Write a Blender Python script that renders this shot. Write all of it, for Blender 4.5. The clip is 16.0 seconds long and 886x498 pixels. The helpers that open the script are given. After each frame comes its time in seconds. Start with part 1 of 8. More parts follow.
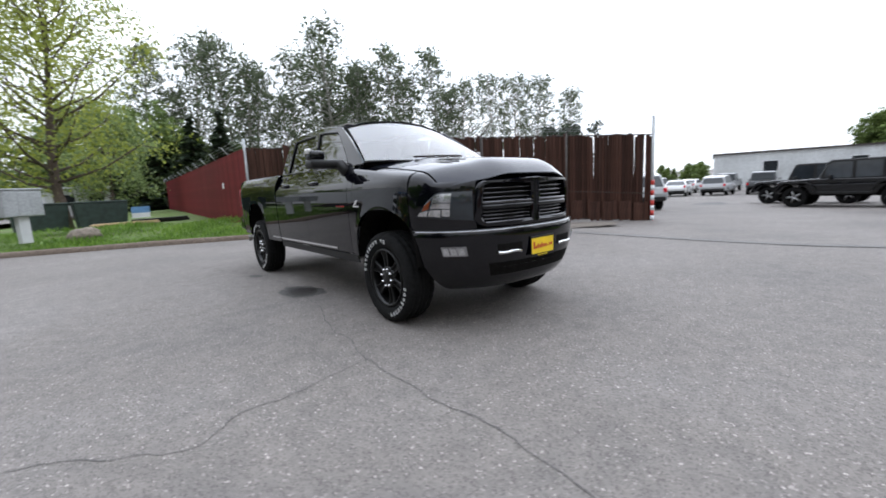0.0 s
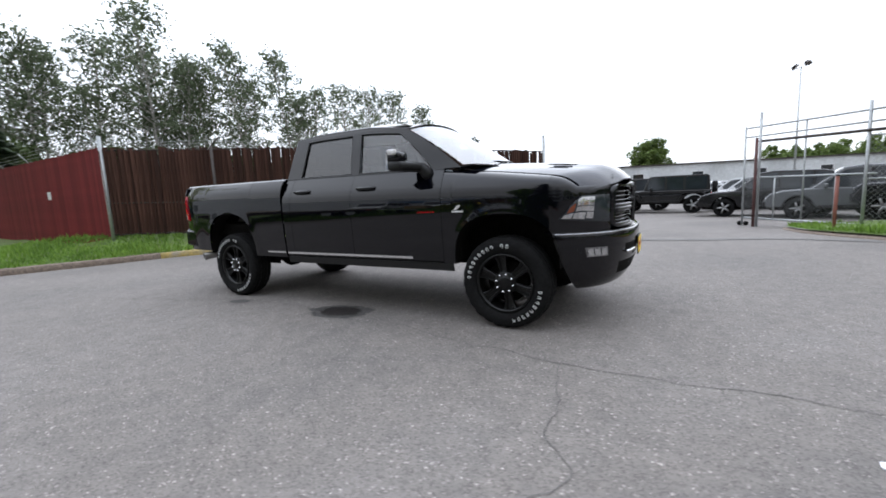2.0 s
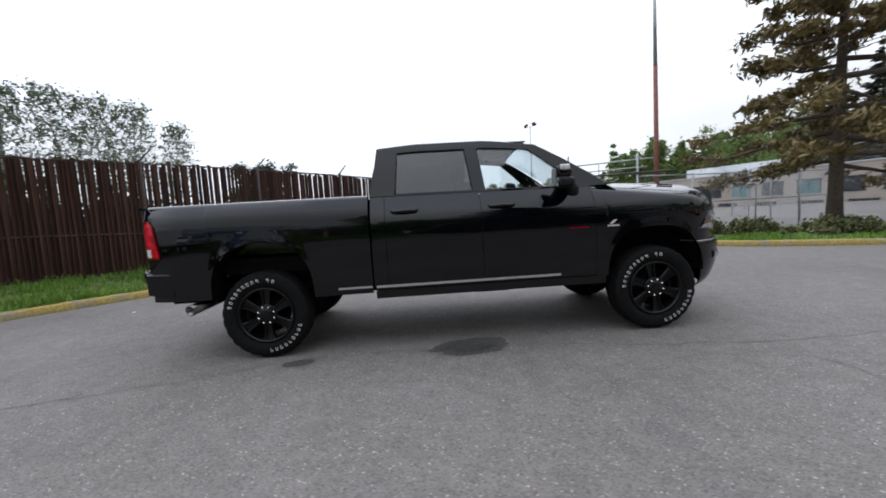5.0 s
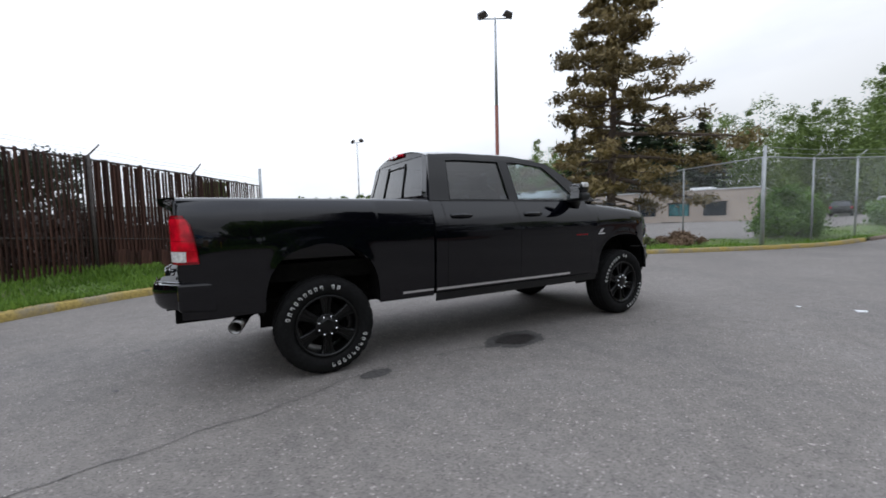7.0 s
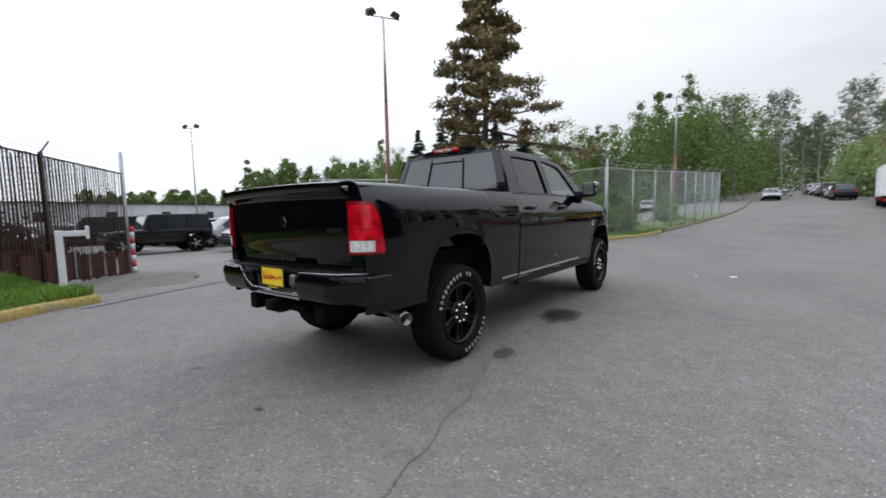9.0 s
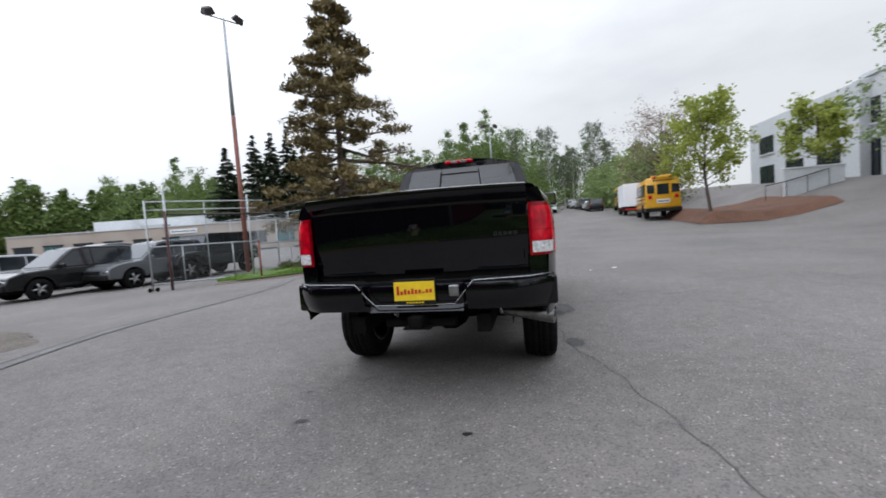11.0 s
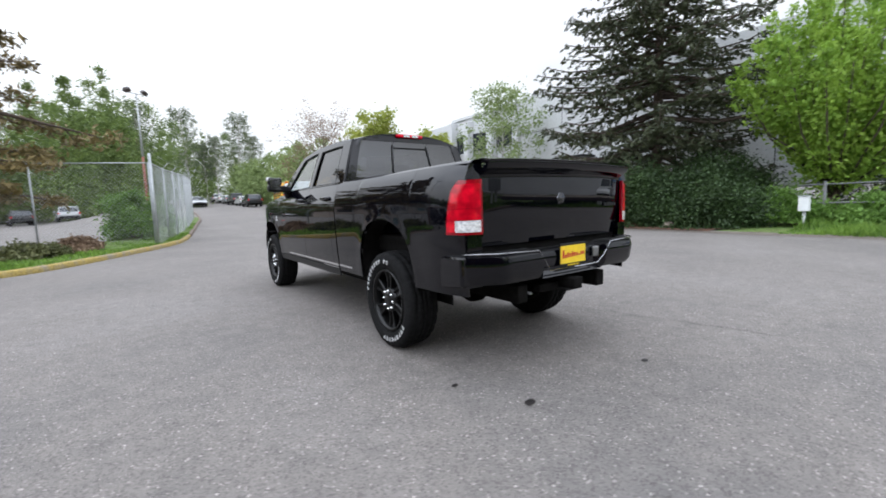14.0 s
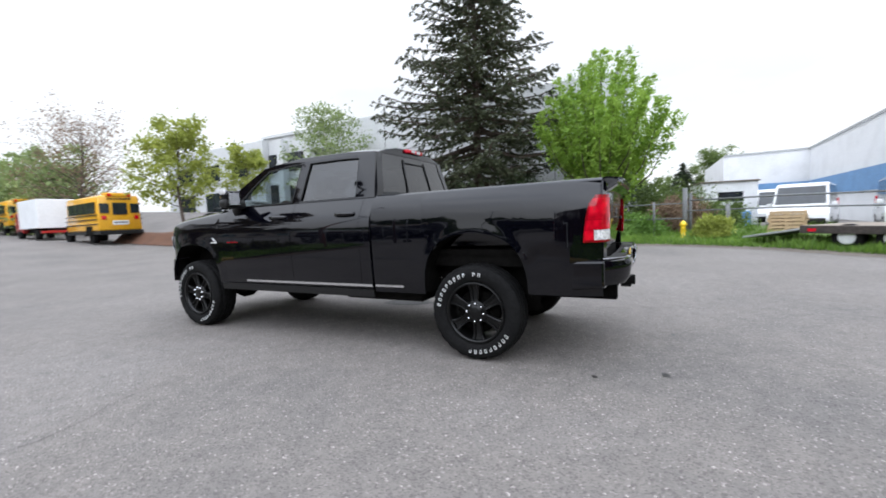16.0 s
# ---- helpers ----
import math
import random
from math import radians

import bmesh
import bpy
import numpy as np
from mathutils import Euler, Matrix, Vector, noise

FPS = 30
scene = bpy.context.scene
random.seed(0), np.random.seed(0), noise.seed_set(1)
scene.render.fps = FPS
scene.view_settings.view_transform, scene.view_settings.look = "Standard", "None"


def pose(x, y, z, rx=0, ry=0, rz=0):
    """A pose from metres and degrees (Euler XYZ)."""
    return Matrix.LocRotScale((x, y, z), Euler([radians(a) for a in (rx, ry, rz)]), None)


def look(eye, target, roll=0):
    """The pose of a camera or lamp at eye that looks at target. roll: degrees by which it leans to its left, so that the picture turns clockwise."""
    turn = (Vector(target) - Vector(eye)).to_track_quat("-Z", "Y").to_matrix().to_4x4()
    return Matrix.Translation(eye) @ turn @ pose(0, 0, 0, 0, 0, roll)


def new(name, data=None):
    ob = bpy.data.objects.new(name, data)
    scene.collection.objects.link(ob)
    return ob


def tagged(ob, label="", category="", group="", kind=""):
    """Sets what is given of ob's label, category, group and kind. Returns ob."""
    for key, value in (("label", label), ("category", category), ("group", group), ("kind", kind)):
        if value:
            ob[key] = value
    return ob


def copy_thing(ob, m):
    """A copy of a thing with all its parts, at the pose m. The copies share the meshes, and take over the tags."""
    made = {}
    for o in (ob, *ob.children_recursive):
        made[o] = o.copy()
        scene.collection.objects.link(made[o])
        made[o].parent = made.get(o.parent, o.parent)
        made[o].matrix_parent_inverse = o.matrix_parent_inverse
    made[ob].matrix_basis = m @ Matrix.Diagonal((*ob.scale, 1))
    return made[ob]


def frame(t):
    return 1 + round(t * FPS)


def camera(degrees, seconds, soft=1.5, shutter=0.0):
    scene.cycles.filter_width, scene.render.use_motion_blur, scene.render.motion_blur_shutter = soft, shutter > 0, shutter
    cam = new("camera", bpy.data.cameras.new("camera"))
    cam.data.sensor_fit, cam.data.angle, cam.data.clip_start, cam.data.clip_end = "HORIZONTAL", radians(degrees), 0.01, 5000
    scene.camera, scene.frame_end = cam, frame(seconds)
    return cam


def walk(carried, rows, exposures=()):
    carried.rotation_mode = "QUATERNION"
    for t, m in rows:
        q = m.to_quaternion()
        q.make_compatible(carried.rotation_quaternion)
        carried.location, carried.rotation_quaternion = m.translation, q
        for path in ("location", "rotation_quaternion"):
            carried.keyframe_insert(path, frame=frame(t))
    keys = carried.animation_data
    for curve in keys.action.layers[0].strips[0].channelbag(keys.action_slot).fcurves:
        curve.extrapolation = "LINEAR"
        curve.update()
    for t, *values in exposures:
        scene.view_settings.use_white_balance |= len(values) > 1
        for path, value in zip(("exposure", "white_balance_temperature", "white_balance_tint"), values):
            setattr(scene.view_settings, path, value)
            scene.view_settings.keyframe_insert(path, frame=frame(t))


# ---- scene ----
cam = camera(93.8, 16.0, soft=1.7, shutter=0.4)
PATH = [
    (0, (2.867, 5.097, 1.195), (1.621, 3.56, 0.904), -2.9),
    (0.5, (3.376, 4.699, 1.204), (1.949, 3.322, 0.945), -2.1),
    (1, (3.667, 4.233, 1.218), (2.143, 2.967, 0.955), -2.8),
    (1.5, (3.997, 3.736, 1.222), (2.361, 2.611, 0.991), -3.0),
    (2, (4.342, 3.218, 1.238), (2.62, 2.239, 0.969), -2.8),
    (2.5, (4.564, 2.652, 1.254), (2.76, 1.825, 1.017), -3.0),
    (3, (4.783, 2.029, 1.289), (2.897, 1.432, 1.020), -3.5),
    (5.5, (4.9, -0.98, 1.299), (2.934, -0.657, 1.124), -2.4),
    (6, (4.78, -1.595, 1.299), (2.877, -1.011, 1.109), -1.1),
    (6.5, (4.619, -2.185, 1.298), (2.782, -1.414, 1.124), -1.6),
    (7, (4.437, -2.747, 1.299), (2.704, -1.759, 1.15), -1.5),
    (7.5, (4.172, -3.317, 1.292), (2.515, -2.211, 1.124), -1.3),
    (8, (3.85, -3.856, 1.29), (2.315, -2.587, 1.117), -0.9),
    (8.5, (3.466, -4.344, 1.289), (2.085, -2.91, 1.094), -1.5),
    (9, (2.993, -4.778, 1.276), (1.773, -3.202, 1.103), -1.3),
    (11.5, (0.271, -5.853, 1.235), (0.118, -3.86, 1.115), -2.9),
    (12, (-0.292, -5.822, 1.217), (-0.131, -3.832, 1.098), -0.6),
    (12.5, (-0.91, -5.771, 1.228), (-0.433, -3.837, 1.054), -0.7),
    (13, (-1.49, -5.58, 1.218), (-0.706, -3.749, 1.032), -1.5),
    (13.5, (-2.05, -5.336, 1.227), (-1.05, -3.616, 1.017), -1.6),
    (14, (-2.583, -5.018, 1.216), (-1.428, -3.4, 1.001), -1.9),
    (14.5, (-3.101, -4.643, 1.208), (-1.739, -3.192, 1.009), -1.9),
    (15, (-3.506, -4.241, 1.217), (-1.958, -2.988, 1.027), -2.7),
    (15.5, (-3.878, -3.775, 1.22), (-2.228, -2.661, 1.039), -2.4),
    (16, (-4.198, -3.27, 1.233), (-2.42, -2.365, 1.088), -2.4),
]
EXPOSURE = [(0.0, 0.0), (3.0, -0.08), (5.5, -0.48), (7.0, -0.47), (9.0, -0.37), (11.5, -0.33), (12.5, -0.18), (14.0, 0.16), (16.0, 0.20)]
walk(cam, [(t, look(eye, target, roll)) for t, eye, target, roll in PATH], EXPOSURE)

# ---- build ----
# World: bright overcast sky with soft cloud structure, a wide weak sun
world = bpy.data.worlds.new("overcast_sky")
scene.world = world
world.use_nodes = True
wn, wl = world.node_tree.nodes, world.node_tree.links
wn.clear()
w_out = wn.new("ShaderNodeOutputWorld")
w_bg = wn.new("ShaderNodeBackground")
w_sky = wn.new("ShaderNodeTexSky")
w_sky.sky_type = "NISHITA"
w_sky.sun_disc = False
w_sky.sun_elevation = radians(48)
w_sky.sun_rotation = radians(243)
w_co = wn.new("ShaderNodeTexCoord")
w_map = wn.new("ShaderNodeMapping")
w_map.inputs["Scale"].default_value = (1.0, 1.0, 3.0)
w_no = wn.new("ShaderNodeTexNoise")
w_no.inputs["Scale"].default_value = 1.7
w_no.inputs["Detail"].default_value = 6
w_no.inputs["Roughness"].default_value = 0.55
w_ramp = wn.new("ShaderNodeValToRGB")
w_ramp.color_ramp.elements[0].position = 0.38
w_ramp.color_ramp.elements[0].color = (0.83, 0.87, 0.94, 1)
w_ramp.color_ramp.elements[1].position = 0.60
w_ramp.color_ramp.elements[1].color = (0.985, 1.02, 1.075, 1)
# overcast brightness: grows towards the zenith and towards the veiled sun
w_glow = wn.new("ShaderNodeVectorMath")
w_glow.operation = "DOT_PRODUCT"
w_glow.inputs[1].default_value = (-0.25, -0.15, 0.955)
w_rng = wn.new("ShaderNodeMapRange")
w_rng.interpolation_type = "SMOOTHSTEP"
w_rng.inputs["From Min"].default_value = -0.05
w_rng.inputs["From Max"].default_value = 0.95
w_rng.inputs["To Min"].default_value = 1.12
w_rng.inputs["To Max"].default_value = 3.3
w_mul = wn.new("ShaderNodeMixRGB")
w_mul.blend_type = "MULTIPLY"
w_mul.inputs[0].default_value = 1.0
w_dim = wn.new("ShaderNodeMixRGB")
w_dim.blend_type = "MULTIPLY"
w_dim.inputs[0].default_value = 1.0
w_dim.inputs[2].default_value = (0.11, 0.11, 0.11, 1)
w_mix = wn.new("ShaderNodeMixRGB")
w_mix.inputs[0].default_value = 0.92
wl.new(w_co.outputs["Generated"], w_map.inputs["Vector"])
wl.new(w_co.outputs["Generated"], w_glow.inputs[0])
wl.new(w_glow.outputs["Value"], w_rng.inputs["Value"])
wl.new(w_map.outputs["Vector"], w_no.inputs["Vector"])
wl.new(w_no.outputs["Fac"], w_ramp.inputs["Fac"])
# the cloud deck is cooler overhead than at the horizon
w_cool = wn.new("ShaderNodeMapRange")
w_cool.inputs["From Min"].default_value = 0.15
w_cool.inputs["From Max"].default_value = 0.8
w_tint = wn.new("ShaderNodeMixRGB")
w_tint.inputs[1].default_value = (1.0, 1.0, 1.0, 1)
w_tint.inputs[2].default_value = (0.95, 0.99, 1.075, 1)
w_cloud = wn.new("ShaderNodeMixRGB")
w_cloud.blend_type = "MULTIPLY"
w_cloud.inputs[0].default_value = 1.0
wl.new(w_glow.outputs["Value"], w_cool.inputs["Value"])
wl.new(w_cool.outputs["Result"], w_tint.inputs[0])
wl.new(w_ramp.outputs["Color"], w_cloud.inputs[1])
wl.new(w_tint.outputs["Color"], w_cloud.inputs[2])
wl.new(w_cloud.outputs["Color"], w_mul.inputs[1])
wl.new(w_rng.outputs["Result"], w_mul.inputs[2])
wl.new(w_sky.outputs["Color"], w_dim.inputs[1])
wl.new(w_dim.outputs["Color"], w_mix.inputs[1])
wl.new(w_mul.outputs["Color"], w_mix.inputs[2])
wl.new(w_mix.outputs["Color"], w_bg.inputs["Color"])
w_bg.inputs["Strength"].default_value = 0.95
wl.new(w_bg.outputs["Background"], w_out.inputs["Surface"])

sun_data = bpy.data.lights.new("sun", "SUN")
sun_data.energy = 0.45
sun_data.angle = radians(110)
sun_data.color = (1.0, 0.975, 0.95)
sun = new("sun", sun_data)
sun.matrix_world = look((-22, -11, 27), (0, 0, 0))


# ---------- materials ----------
def mat(name, base, rough=0.6, metal=0.0, vary=0.15, scale=8.0, stain=0.1, stain_scale=0.6, bump=0.1, bump_scale=None,
        coat=0.0, spec=None, alpha=None, random_tint=0.0, stain_col=None, stretch=None):
    """Principled surface with fine grain, larger stains and a little relief."""
    m = bpy.data.materials.new(name)
    m.use_nodes = True
    nt = m.node_tree
    n, l = nt.nodes, nt.links
    p = n["Principled BSDF"]
    p.inputs["Roughness"].default_value = rough
    p.inputs["Metallic"].default_value = metal
    p.inputs["Coat Weight"].default_value = coat
    if spec is not None:
        p.inputs["Specular IOR Level"].default_value = spec
    co = n.new("ShaderNodeTexCoord")
    src = co.outputs["Object"]
    if stretch:
        mp = n.new("ShaderNodeMapping")
        mp.inputs["Scale"].default_value = stretch
        l.new(src, mp.inputs["Vector"])
        src = mp.outputs["Vector"]
    fine = n.new("ShaderNodeTexNoise")
    fine.inputs["Scale"].default_value = scale
    fine.inputs["Detail"].default_value = 5
    big = n.new("ShaderNodeTexNoise")
    big.inputs["Scale"].default_value = stain_scale
    big.inputs["Detail"].default_value = 4
    l.new(src, fine.inputs["Vector"])
    l.new(src, big.inputs["Vector"])
    lo = [max(0, c * (1 - vary)) for c in base]
    hi = [min(1, c * (1 + vary)) for c in base]
    r1 = n.new("ShaderNodeValToRGB")
    r1.color_ramp.elements[0].position, r1.color_ramp.elements[1].position = 0.35, 0.65
    r1.color_ramp.elements[0].color = (*lo, 1)
    r1.color_ramp.elements[1].color = (*hi, 1)
    l.new(fine.outputs["Fac"], r1.inputs["Fac"])
    col = r1.outputs["Color"]
    r2 = n.new("ShaderNodeValToRGB")
    r2.color_ramp.elements[0].position, r2.color_ramp.elements[1].position = 0.45, 0.7
    r2.color_ramp.elements[0].color = (0, 0, 0, 1)
    r2.color_ramp.elements[1].color = (stain, stain, stain, 1)
    l.new(big.outputs["Fac"], r2.inputs["Fac"])
    mx = n.new("ShaderNodeMixRGB")
    l.new(r2.outputs["Color"], mx.inputs[0])
    l.new(col, mx.inputs[1])
    mx.inputs[2].default_value = (*(stain_col or [c * 0.35 for c in base]), 1)
    col = mx.outputs["Color"]
    if random_tint:
        oi = n.new("ShaderNodeObjectInfo")
        mr = n.new("ShaderNodeMapRange")
        mr.inputs["To Min"].default_value, mr.inputs["To Max"].default_value = 1 - random_tint, 1 + random_tint
        l.new(oi.outputs["Random"], mr.inputs["Value"])
        hs = n.new("ShaderNodeHueSaturation")
        l.new(mr.outputs["Result"], hs.inputs["Value"])
        l.new(col, hs.inputs["Color"])
        col = hs.outputs["Color"]
    l.new(col, p.inputs["Base Color"])
    if bump:
        bp = n.new("ShaderNodeBump")
        bp.inputs["Strength"].default_value = bump
        bp.inputs["Distance"].default_value = 0.02
        if bump_scale:
            bn = n.new("ShaderNodeTexNoise")
            bn.inputs["Scale"].default_value = bump_scale
            bn.inputs["Detail"].default_value = 6
            l.new(src, bn.inputs["Vector"])
            l.new(bn.outputs["Fac"], bp.inputs["Height"])
        else:
            l.new(fine.outputs["Fac"], bp.inputs["Height"])
        l.new(bp.outputs["Normal"], p.inputs["Normal"])
    return m


def leaf_mat(name, dark, light, trans=0.3):
    """Foliage: tint varies leaf by leaf, some light passes through."""
    m = bpy.data.materials.new(name)
    m.use_nodes = True
    n, l = m.node_tree.nodes, m.node_tree.links
    p = n["Principled BSDF"]
    p.inputs["Roughness"].default_value = 0.55
    p.inputs["Specular IOR Level"].default_value = 0.3
    ge = n.new("ShaderNodeNewGeometry")
    co = n.new("ShaderNodeTexCoord")
    no = n.new("ShaderNodeTexNoise")
    no.inputs["Scale"].default_value = 0.7
    l.new(co.outputs["Object"], no.inputs["Vector"])
    ad = n.new("ShaderNodeMath")
    ad.operation = "MULTIPLY_ADD"
    ad.inputs[1].default_value = 0.6
    l.new(ge.outputs["Random Per Island"], ad.inputs[0])
    sc = n.new("ShaderNodeMath")
    sc.operation = "MULTIPLY_ADD"
    sc.inputs[1].default_value = 1.2
    sc.inputs[2].default_value = -0.4
    l.new(no.outputs["Fac"], sc.inputs[0])
    l.new(sc.outputs[0], ad.inputs[2])
    rp = n.new("ShaderNodeValToRGB")
    rp.color_ramp.elements[0].color = (*dark, 1)
    rp.color_ramp.elements[1].color = (*light, 1)
    l.new(ad.outputs[0], rp.inputs["Fac"])
    l.new(rp.outputs["Color"], p.inputs["Base Color"])
    tr = n.new("ShaderNodeBsdfTranslucent")
    l.new(rp.outputs["Color"], tr.inputs["Color"])
    mx = n.new("ShaderNodeMixShader")
    mx.inputs[0].default_value = trans
    l.new(p.outputs[0], mx.inputs[1])
    l.new(tr.outputs[0], mx.inputs[2])
    l.new(mx.outputs[0], n["Material Output"].inputs["Surface"])
    return m


def glass_mat(name, tint, rough=0.0, gloss=0.92, face=0.07):
    """Thin tinted pane: see-through tint under a clear gloss."""
    m = bpy.data.materials.new(name)
    m.use_nodes = True
    n, l = m.node_tree.nodes, m.node_tree.links
    n.remove(n["Principled BSDF"])
    tr = n.new("ShaderNodeBsdfTransparent")
    tr.inputs["Color"].default_value = (*tint, 1)
    gl = n.new("ShaderNodeBsdfGlossy")
    gl.inputs["Roughness"].default_value = rough
    lw = n.new("ShaderNodeLayerWeight")
    lw.inputs["Blend"].default_value = 0.5
    pw = n.new("ShaderNodeMath")
    pw.operation = "POWER"
    pw.inputs[1].default_value = 5.0
    l.new(lw.outputs["Facing"], pw.inputs[0])
    mu = n.new("ShaderNodeMath")
    mu.operation = "MULTIPLY_ADD"
    mu.inputs[1].default_value = gloss
    mu.inputs[2].default_value = face
    l.new(pw.outputs[0], mu.inputs[0])
    mx = n.new("ShaderNodeMixShader")
    l.new(mu.outputs[0], mx.inputs[0])
    l.new(tr.outputs[0], mx.inputs[1])
    l.new(gl.outputs[0], mx.inputs[2])
    l.new(mx.outputs[0], n["Material Output"].inputs["Surface"])
    return m


def asphalt_mat():
    """Weathered asphalt: pale aggregate chips in grey binder, broad worn patches, fine relief."""
    m = bpy.data.materials.new("weathered_asphalt")
    m.use_nodes = True
    n, l = m.node_tree.nodes, m.node_tree.links
    p = n["Principled BSDF"]
    co = n.new("ShaderNodeTexCoord")
    vo = n.new("ShaderNodeTexVoronoi")
    vo.inputs["Scale"].default_value = 92
    l.new(co.outputs["Object"], vo.inputs["Vector"])
    bw = n.new("ShaderNodeRGBToBW")
    l.new(vo.outputs["Color"], bw.inputs[0])
    chip = n.new("ShaderNodeValToRGB")
    cr = chip.color_ramp
    cr.elements[0].position, cr.elements[0].color = 0.12, (0.112, 0.104, 0.098, 1)
    cr.elements[1].position, cr.elements[1].color = 0.97, (0.42, 0.397, 0.375, 1)
    e = cr.elements.new(0.45)
    e.color = (0.170, 0.160, 0.151, 1)
    e = cr.elements.new(0.84)
    e.color = (0.190, 0.179, 0.170, 1)
    l.new(bw.outputs[0], chip.inputs["Fac"])
    no = n.new("ShaderNodeTexNoise")
    no.inputs["Scale"].default_value = 0.35
    no.inputs["Detail"].default_value = 7
    no.inputs["Roughness"].default_value = 0.6
    l.new(co.outputs["Object"], no.inputs["Vector"])
    wr = n.new("ShaderNodeValToRGB")
    wr.color_ramp.elements[0].position, wr.color_ramp.elements[0].color = 0.3, (0.76, 0.75, 0.75, 1)
    wr.color_ramp.elements[1].position, wr.color_ramp.elements[1].color = 0.7, (1.09, 1.07, 1.06, 1)
    e = wr.color_ramp.elements.new(0.5)
    e.color = (0.96, 0.928, 0.903, 1)
    l.new(no.outputs["Fac"], wr.inputs["Fac"])
    n2 = n.new("ShaderNodeTexNoise")
    n2.inputs["Scale"].default_value = 6
    n2.inputs["Detail"].default_value = 6
    l.new(co.outputs["Object"], n2.inputs["Vector"])
    w2 = n.new("ShaderNodeValToRGB")
    w2.color_ramp.elements[0].position, w2.color_ramp.elements[0].color = 0.3, (0.86, 0.86, 0.86, 1)
    w2.color_ramp.elements[1].position, w2.color_ramp.elements[1].color = 0.7, (1.08, 1.07, 1.06, 1)
    l.new(n2.outputs["Fac"], w2.inputs["Fac"])
    a = n.new("ShaderNodeMixRGB")
    a.blend_type = "MULTIPLY"
    a.inputs[0].default_value = 1
    l.new(chip.outputs["Color"], a.inputs[1])
    l.new(wr.outputs["Color"], a.inputs[2])
    b = n.new("ShaderNodeMixRGB")
    b.blend_type = "MULTIPLY"
    b.inputs[0].default_value = 1
    l.new(a.outputs["Color"], b.inputs[1])
    l.new(w2.outputs["Color"], b.inputs[2])
    l.new(b.outputs["Color"], p.inputs["Base Color"])
    p.inputs["Roughness"].default_value = 0.82
    p.inputs["Specular IOR Level"].default_value = 0.35
    bp = n.new("ShaderNodeBump")
    bp.inputs["Strength"].default_value = 0.5
    bp.inputs["Distance"].default_value = 0.006
    l.new(vo.outputs["Distance"], bp.inputs["Height"])
    l.new(bp.outputs["Normal"], p.inputs["Normal"])
    return m


M_ASPHALT = asphalt_mat()
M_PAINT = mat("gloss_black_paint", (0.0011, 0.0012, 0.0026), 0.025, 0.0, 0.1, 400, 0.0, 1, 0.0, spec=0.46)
# bonnet and roof: copy of the black paint, colour lifted and blued for sky sheen
M_SHEEN = mat("sky_sheen_black_paint", (0.010, 0.0115, 0.018), 0.085, 0.0, 0.25, 300, 0.3, 5, 0.0, spec=0.6)
M_TRIM = mat("satin_black_plastic", (0.010, 0.010, 0.010), 0.45, 0, 0.2, 60, 0.1, 2, 0.03, spec=0.3)
M_UNDER = mat("dirty_black_underbody", (0.006, 0.0055, 0.005), 0.85, 0, 0.3, 20, 0.2, 3, 0.1, spec=0.08)
M_RUBBER = mat("tyre_rubber", (0.008, 0.008, 0.008), 0.8, 0, 0.25, 40, 0.15, 3, 0.15, spec=0.12)
M_LETTER = mat("white_raised_letter_rubber", (0.55, 0.55, 0.54), 0.7, 0, 0.1, 90, 0.1, 5, 0.0)
M_RIM = mat("satin_black_alloy", (0.003, 0.003, 0.003), 0.3, 0.0, 0.1, 50, 0, 1, 0.0, spec=0.28)
M_CHROME = mat("chrome", (0.75, 0.75, 0.76), 0.08, 1.0, 0.03, 20, 0, 1, 0.0)
M_DKCHROME = mat("dark_chrome", (0.30, 0.30, 0.31), 0.15, 1.0, 0.05, 20, 0, 1, 0.0)
M_BLACK_CHROME = mat("black_chrome", (0.11, 0.11, 0.115), 0.16, 1.0, 0.05, 20, 0, 1, 0.0)
M_HEADLINER = mat("pale_grey_headliner_cloth", (0.42, 0.41, 0.39), 0.9, 0, 0.08, 60, 0.1, 3, 0.05)
M_TIP = mat("dulled_exhaust_steel", (0.20, 0.195, 0.19), 0.3, 1.0, 0.2, 30, 0.3, 6, 0.05)
M_STEEL = mat("dull_steel", (0.35, 0.35, 0.35), 0.4, 1.0, 0.15, 30, 0.2, 3, 0.05)
M_RED_LENS = mat("red_lamp_lens", (0.55, 0.003, 0.016), 0.07, 0, 0.35, 16, 0.4, 9, 0.0, spec=0.5)
M_RED_DEEP = mat("deep_red_lamp_lens", (0.24, 0.002, 0.008), 0.07, 0, 0.3, 24, 0.3, 9, 0.0, spec=0.5)
M_REVERSE = mat("clear_reversing_lens", (0.62, 0.61, 0.60), 0.12, 0.0, 0.3, 60, 0.3, 20, 0.05, coat=0.5)
M_CLEAR_LENS = mat("clear_lamp_lens", (0.50, 0.50, 0.51), 0.12, 0.8, 0.2, 30, 0.2, 8, 0.05, coat=1.0)
M_AMBER = mat("amber_lamp_lens", (0.15, 0.03, 0.008), 0.15, 0, 0.1, 30, 0.1, 8, 0.0, coat=1.0)
M_TINT = glass_mat("privacy_glass", (0.055, 0.057, 0.064), 0.0, 0.9, 0.105)
M_SCREEN = glass_mat("windscreen_glass", (0.78, 0.87, 0.90), 0.0, 1.0, 0.20)
M_CLEAR = glass_mat("clear_glass", (0.82, 0.89, 0.91), 0.0, 1.0, 0.125)
M_SEAT = mat("dark_grey_seat_cloth", (0.035, 0.035, 0.037), 0.85, 0, 0.2, 120, 0.1, 4, 0.1)
